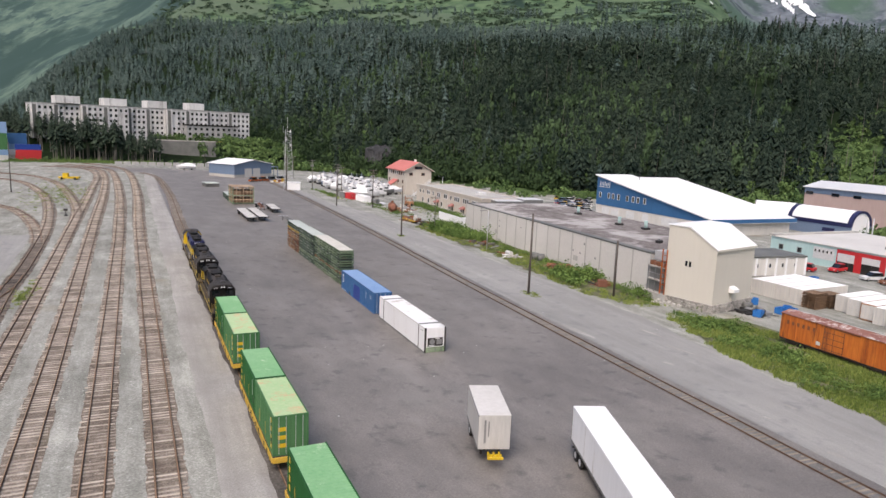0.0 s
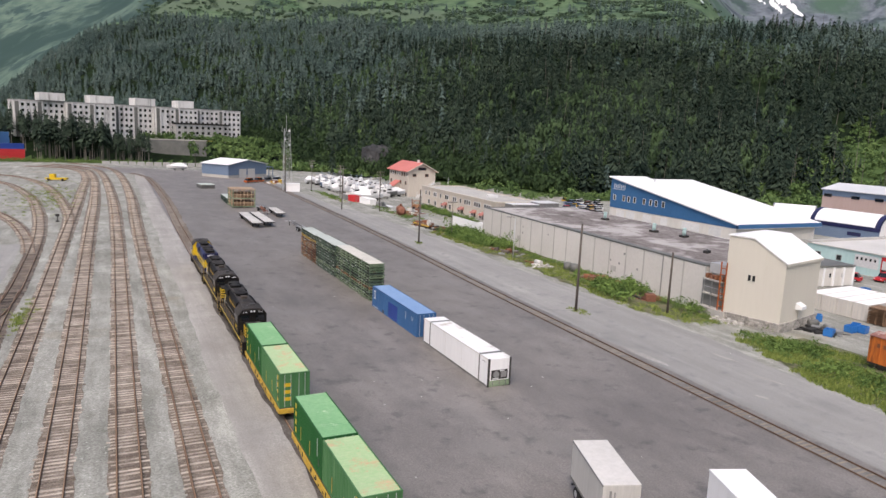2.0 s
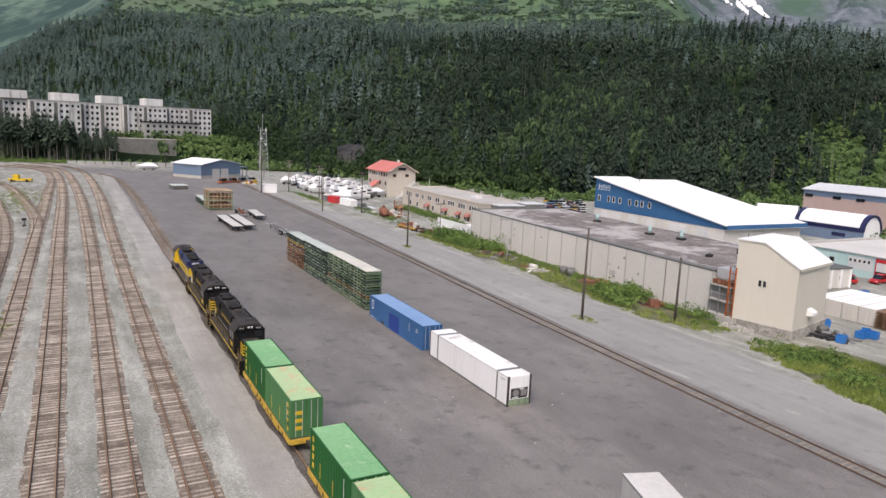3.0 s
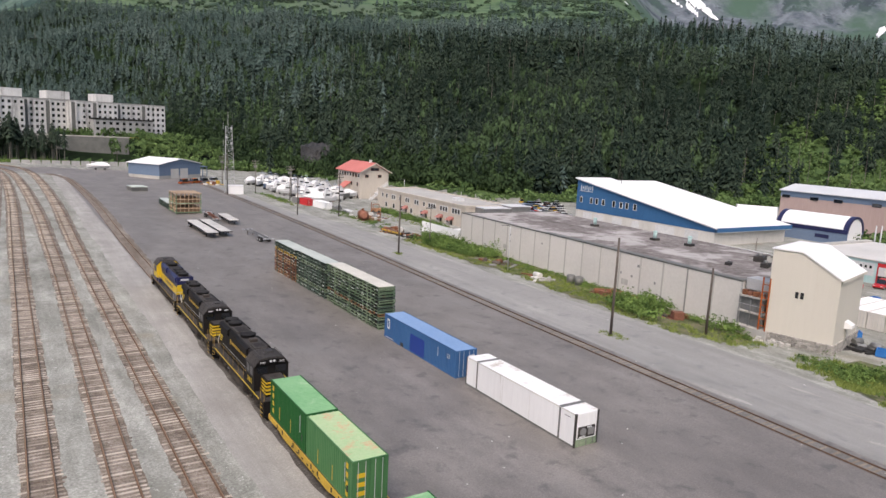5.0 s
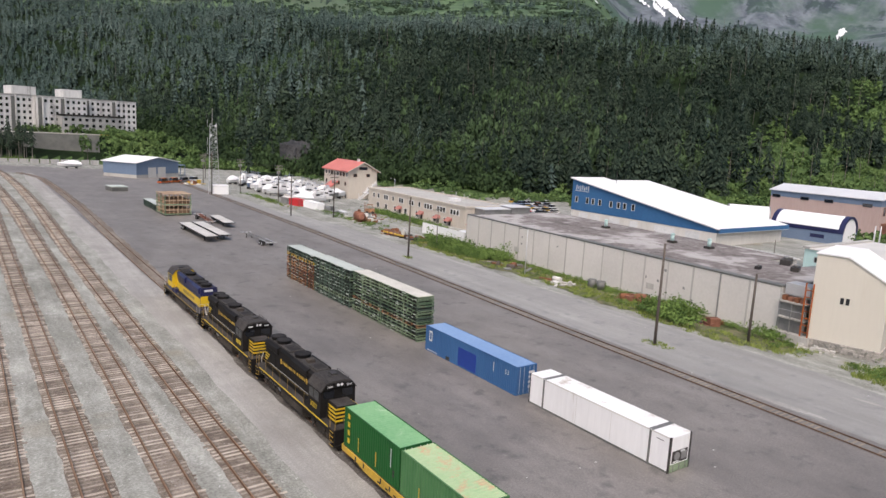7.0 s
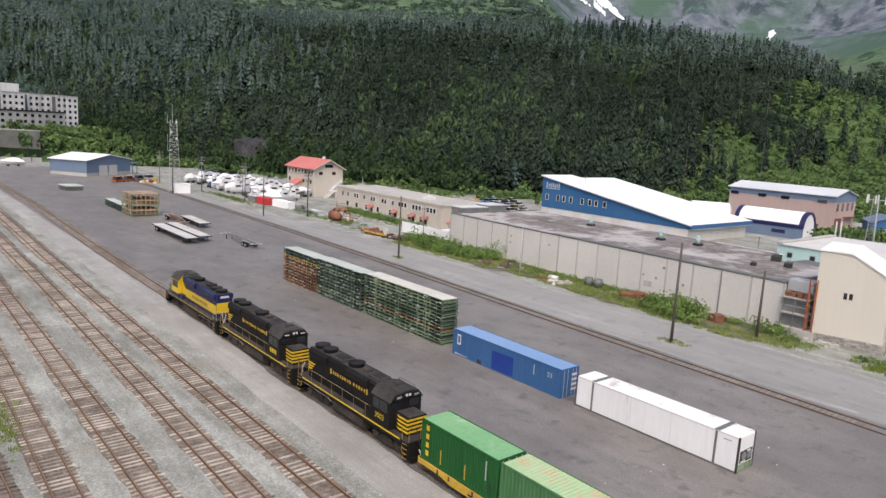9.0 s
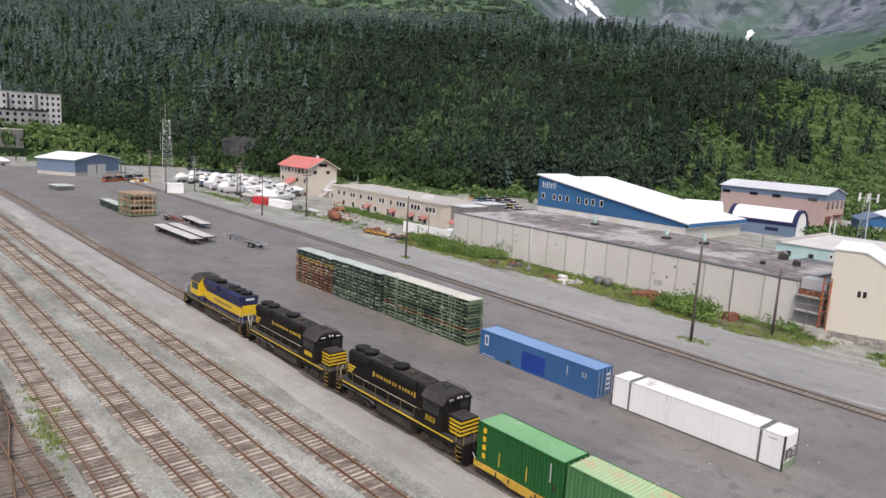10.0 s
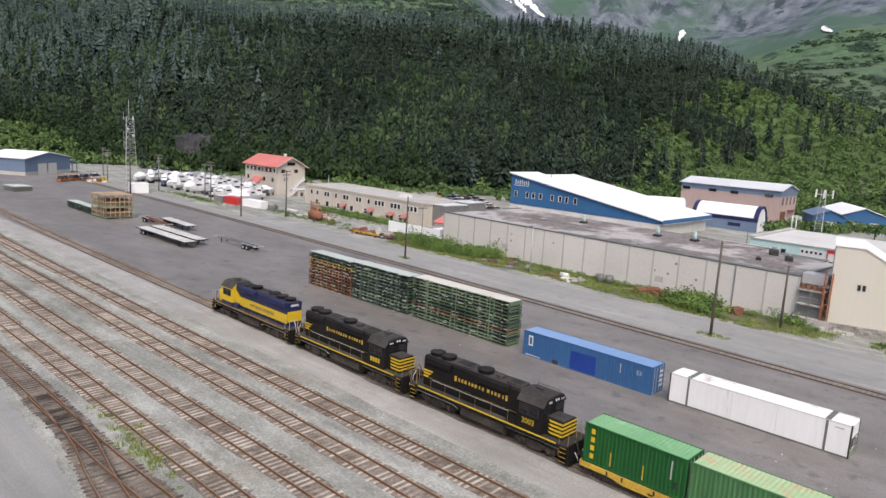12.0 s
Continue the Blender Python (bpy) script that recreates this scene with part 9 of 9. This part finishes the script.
# broad-leaved trees thickening the forest edge
N = 4000
th = R.uniform(2, 52, N)
foot, crest = np.interp(th, HEAD, FOOT), np.interp(th, HEAD, CREST)
k = R.rand(N) ** 1.6 * 0.16
rr = foot - 8 + (crest - foot) * k
x, y = polar(th, rr)
keep = (fbm(x / 30, y / 30, 66) > -0.1 + 2.5 * k - 0.5 * (th < 22)) & ~((np.abs(th - 19.6) < 2.0) & (rr > 366) & (rr < 396) & (R.rand(N) < 0.35))
x, y = x[keep], y[keep]
s = R.uniform(2.6, 4.6, len(x))
CROWNS = [leafy_shape(40 + s, 62, 0.15, 0.9) for s in range(8)]
scatter("broadleaf_trees", CROWNS, np.stack([x, y, height(x, y) - 0.3], -1), s, s * R.uniform(1.5, 2.3, len(x)), COTTONWOOD, "rounded broad-leaved trees along the forest edge", "trees")

N = 2400
th = R.uniform(4, 50, N)
foot, crest = np.interp(th, HEAD, FOOT), np.interp(th, HEAD, CREST)
k = 0.1 + 0.75 * R.rand(N)
rr = foot + (crest - foot) * k
x, y = polar(th, rr)
keep = fbm(x / 28, y / 28, 67) + 0.3 * R.normal(size=N) > 0.12
x, y = x[keep], y[keep]
s = R.uniform(2.4, 4.2, len(x))
scatter("forest_broadleaf_trees", CROWNS, np.stack([x, y, height(x, y) - 0.3], -1), s, s * R.uniform(2.0, 3.0, len(x)), BIRCH, "rounded broad-leaved trees scattered among the spruce", "trees")

# brush on the bank between the shed and the apartment block
N = 1500
x, y = R.uniform(12, 150, N), R.uniform(385, 486, N)
th = np.degrees(np.arctan2(x, y))
rr = np.hypot(x, y)
keep = (rr > 420) & (rr < 486) & (th < 19) & ~((x < 50) & (y < 458)) & ~((x > 0) & (x < 52) & (y > 440) & (y < 470))
x, y = x[keep], y[keep]
s = R.uniform(2.0, 4.4, len(x))
scatter("bank_brush", BUSHES, np.stack([x, y, height(x, y) - 0.3], -1), s, s * R.uniform(0.9, 1.5, len(x)), ALDER, "green alder thicket on the bank", "bushes")

# wood behind and west of the apartment block
N = 1500
th, rr = R.uniform(-15, 7, N), R.uniform(470, 790, N)
x, y = polar(th, rr)
keep = (rr < np.interp(th, HEAD, FOOT) + 5) & ((rr > 545) | (th < -8.5))
x, y = x[keep], y[keep]
h = R.uniform(9, 18, len(x))
scatter("lowland_wood", SPRUCES, np.stack([x, y, height(x, y) - 0.4], -1), h * 0.28, h, HAZE_NEEDLES, "grey-green conifer wood beyond the apartment block", "trees", 0.02)

# hedge at the east, behind the garage
N = 520
x, y = R.uniform(198, 264, N), R.uniform(100, 144, N)
keep = (np.abs(y - np.interp(x, [198, 217, 229, 245, 264], [140, 126, 119, 113.5, 108])) < 4.5)
x, y = x[keep], y[keep]
s = R.uniform(1.6, 3.0, len(x))
scatter("hedge", BUSHES, np.stack([x, y, zg(x) - 0.2], -1), s, s * 1.4, ALDER, "dense green hedge behind the garage", "bushes")


def tree(x, y, h, seed, z=None, bare=0.45, leafy=False):
    """A single tree: tapered trunk, limbs and a crown."""
    rnd = np.random.RandomState(seed)
    zz = float(height(x, y)) if z is None else z
    root = thing("tree", "tall spruce with a bare grey trunk" if not leafy else "broad leafy green tree", "tree", x, y, zz, 0, "grove before the apartment block")
    bm = bmesh.new()
    cyl(bm, (0, 0, -0.2), (0, 0, h * 0.96), 0.26, 7, 0.05)
    for i in range(7):
        a, z0 = rnd.uniform(0, 6.28), h * (0.25 + 0.09 * i)
        L = h * 0.13
        cyl(bm, (0, 0, z0), (L * math.cos(a), L * math.sin(a), z0 + 0.15 * L), 0.07, 4, 0.02)
    part("trunk", bm, SNAG if not leafy else BARK, root)
    if leafy:
        v, f = leafy_shape(seed + 200, 150, 0.15, 1.0)
        v = v * (h * 0.34, h * 0.34, h * 0.5) + (0, 0, h * 0.3)
        me = tri_mesh("crown", v, f, ALDER)
    else:
        v, f = spruce_shape(seed + 300, 9, 7)
        v = v[:-6] * (h * 0.17, h * 0.17, h * (1 - bare)) + (0, 0, h * bare)
        me = tri_mesh("crown", v, f[:-7], SPRUCE)
    ob = new("crown", me)
    ob.parent = root


rnd = random.Random(77)
for i in range(104):
    x = -84 + 98 * (i / 103) + rnd.uniform(-1.2, 1.2)
    tree(x, 441 - 0.12 * x + rnd.uniform(-9, 9) + (14 if x < -40 else 0), rnd.uniform(17, 26) * (0.75 if x > -4 else 0.78 if x < -40 else 1.0), i, bare=rnd.uniform(0.28, 0.5))
tree(40.0, 440.0, 14.0, 900, leafy=True)
tree(106.5, 387.0, 19.0, 901, bare=0.04)
tree(203.0, 104.0, 8.0, 902, z=-1.1, leafy=True)

# cliff showing through the brush
r = thing("rock_outcrop", "dark wet cliff face half hidden by brush", "rock", 136.2, 378.6, 3.6, -20)
bm = bmesh.new()
bmesh.ops.create_grid(bm, x_segments=60, y_segments=30, size=1.0)
for v in bm.verts:
    q = Vector((v.co.x * 8, v.co.y * 1.6, 0.0))
    d = 0.55 * noise.noise(q) + 0.3 * noise.noise(q * 2.6) + 0.15 * noise.noise(q * 6.1)
    edge = max(abs(v.co.x), abs(v.co.y)) ** 6
    v.co = Vector((v.co.x * 15.0, 3.0 * d + 9.0 * edge + 4.0 * v.co.y, 5.0 - 2.5 * v.co.x + (v.co.y + 0.35 * d) * 7.6 * (1 - 0.55 * v.co.x ** 2)))
part("face", bm, CLIFF, r)


# weeds and grass along the wall
WEEDS = [leafy_shape(400 + s, 100, 0.095, 0.9) for s in range(6)]
N = 3400
y = R.uniform(-10, 172, N)
x = R.uniform(63.5, 78.5, N)
left = np.interp(y, [-10, 40, 60, 76, 84, 92, 110, 130, 160, 172], [64, 64, 66, 72, 70.5, 68.5, 70, 71.2, 69.5, 70.5])
right = np.interp(y, [-10, 66, 72, 84, 88, 120, 172], [76.5, 77, 76, 75.2, 77, 78.8, 81])
clump = fbm(x / 4, y / 7, 71)
keep = (x > left + 0.5) & (x < right) & ((clump > 0.12) | (x > right - 2.2)) & (clump > -0.45)
keep &= ~((np.abs(y - 109.0) < 3.6) & (x > 72.5) & (x < 77.2)) & ~((np.abs(y - 97.2) < 2.2) & (x > 73))
keep &= ~((y > 72) & (y < 84) & (x > 73.5)) & ~((y > 76) & (y < 82)) & ((y > 66) | (fbm(x / 3, y / 5, 72) > 0.5) & (x < 74.5) & (x > left + 1.5))
x, y = x[keep], y[keep]
s = R.uniform(0.4, 1.3, len(x)) * np.where((y > 144) & (y < 170), 2.7, np.where((y > 84) & (y < 106), 1.9, 1.1)) * (0.9 + 0.5 * np.clip(fbm(x / 5, y / 8, 73), -0.8, 1))
s = np.minimum(s, np.where((y > 144) & (y < 170), 2.6, 2.1))
scatter("weeds", WEEDS, np.stack([x, y, zg(x) - 0.06], -1), s, s * R.uniform(0.7, 1.1, len(x)), WEED, "lush green weeds along the warehouse wall", "weeds")


N = 170
k = R.rand(N)
x, y = 67.4 + 4.6 * k ** 1.3 + R.normal(size=N) * 2.0, 30 + 37 * k + R.normal(size=N) * 1.2
keep = (fbm(x / 2.5, y / 3.5, 74) > -0.25) & (x < 75)
x, y = x[keep], y[keep]
s = R.uniform(0.5, 1.25, len(x))
scatter("verge_bushes", WEEDS, np.stack([x, y, zg(x) - 0.06], -1), s, s * R.uniform(0.8, 1.2, len(x)), WEED, "low green bushes in the rough verge grass", "weeds")


def blades(seed, n, spread, tall):
    r = np.random.RandomState(seed)
    v, f = [], []
    for i in range(n):
        a, d = r.uniform(0, 6.28), spread * np.sqrt(r.rand())
        c = np.array((d * np.cos(a), d * np.sin(a), 0))
        t = r.uniform(0, 6.28)
        w = 0.05 * np.array((np.cos(t), np.sin(t), 0))
        tip = c + (r.normal() * 0.14, r.normal() * 0.14, tall * r.uniform(0.5, 1.2))
        b = len(v)
        v += [c - w, c + w, tip]
        f.append((b, b + 1, b + 2))
    return np.array(v), np.array(f)


TUFTS = [blades(500 + s, 26, 0.5, 0.42) for s in range(6)]
N = 8000
y = np.where(R.rand(N) < 0.6, R.uniform(-12, 74, N), R.uniform(-12, 172, N))
x = R.uniform(62, 81, N)
left = np.interp(y, [-12, 40, 60, 76, 84, 92, 110, 130, 160, 172], [63.2, 63.2, 65, 70.5, 69.5, 66.8, 68, 69, 68.2, 69])
right = np.interp(y, [-12, 66, 72, 84, 88, 120, 172], [80.5, 80.5, 77, 75.4, 77.4, 79, 81.5])
keep = (x > left) & (x < right) & (fbm(x / 3, y / 6, 81) > -0.45) & ~((y > 77) & (y < 81))
x, y = x[keep], y[keep]
s = R.uniform(0.7, 1.5, len(x))
scatter("grass", TUFTS, np.stack([x, y, zg(x) - 0.08], -1), s, s, GRASS, "rough yellow-green grass on the verge", "grass")
N = 760
t = R.rand(N)
pick = R.choice(7, size=N, p=(0.04, 0.03, 0.14, 0.27, 0.25, 0.17, 0.1))
cx = np.array([57.8, 58.9, 69.0, -24, -20, 90, -13.8])[pick]
cy = np.array([92.7, 154.6, 258, 262, 240, 208, 106])[pick]
sp = np.array([[0.55, 1.0], [0.4, 0.6], [1.2, 10], [5, 22], [4, 16], [3, 14], [0.7, 3.5]])[pick]
x, y = cx + R.normal(size=N) * sp[:, 0], cy + R.normal(size=N) * sp[:, 1]
s = R.uniform(0.5, 1.0, N)
scatter("grass_patches", TUFTS, np.stack([x, y, zg(x) - 0.06], -1), s, s, GRASS, "thin yellowish grass patches on gravel", "grass")
N = 340
y = R.uniform(188, 228, N)
x = 90.4 + 0.04 * (y - 188) + R.normal(size=N) * 1.1
s = R.uniform(0.6, 1.3, len(x))
scatter("shrub_bed", WEEDS, np.stack([x, y, zg(x) - 0.1], -1), s, s, WEED, "green shrubs before the tan building", "weeds")
N = 330
y = R.uniform(146.5, 181, N)
x = np.interp(y, [146, 154, 164, 170, 181], [73.5, 71.0, 70.8, 74.5, 80]) + R.rand(N) ** 1.2 * np.interp(y, [146, 160, 166, 181], [4.5, 8, 11, 4])
keep = (x < 80.2) | (y > 167)
keep &= x < 81.8
x, y = x[keep], y[keep]
s = R.uniform(0.9, 2.2, len(x)) * (0.85 + 0.3 * np.clip(fbm(x / 4, y / 5, 75), -1, 1)) * np.where(y > 172, 0.6, 1.0)
scatter("wall_end_bushes", WEEDS, np.stack([x, y, zg(x) - 0.08], -1), s, s * R.uniform(0.85, 1.25, len(x)), WEED, "lush green bushes at the end of the warehouse wall", "bushes")
N = 200
k = R.choice(3, size=N, p=(0.45, 0.2, 0.35))
x = np.array([68.9, 74.6, 75.5])[k] + R.normal(size=N) * np.array([0.8, 1.2, 1.8])[k]
y = np.array([262.0, 219.0, 200.0])[k] + R.normal(size=N) * np.array([8.0, 5.0, 7.0])[k]
s = R.uniform(0.35, 0.95, N)
scatter("yard_weeds", WEEDS, np.stack([x, y, zg(x) - 0.06], -1), s, s * 0.8, WEED, "green weeds along the edge of the boat yard", "weeds")
N = 260
x, y = R.uniform(-60, 30, N), R.uniform(418, 436, N)
s = R.uniform(0.8, 1.8, N)
scatter("field_brush", WEEDS, np.stack([x, y, height(x, y) - 0.1], -1), s, s, WEED, "low green brush beyond the yard", "weeds")
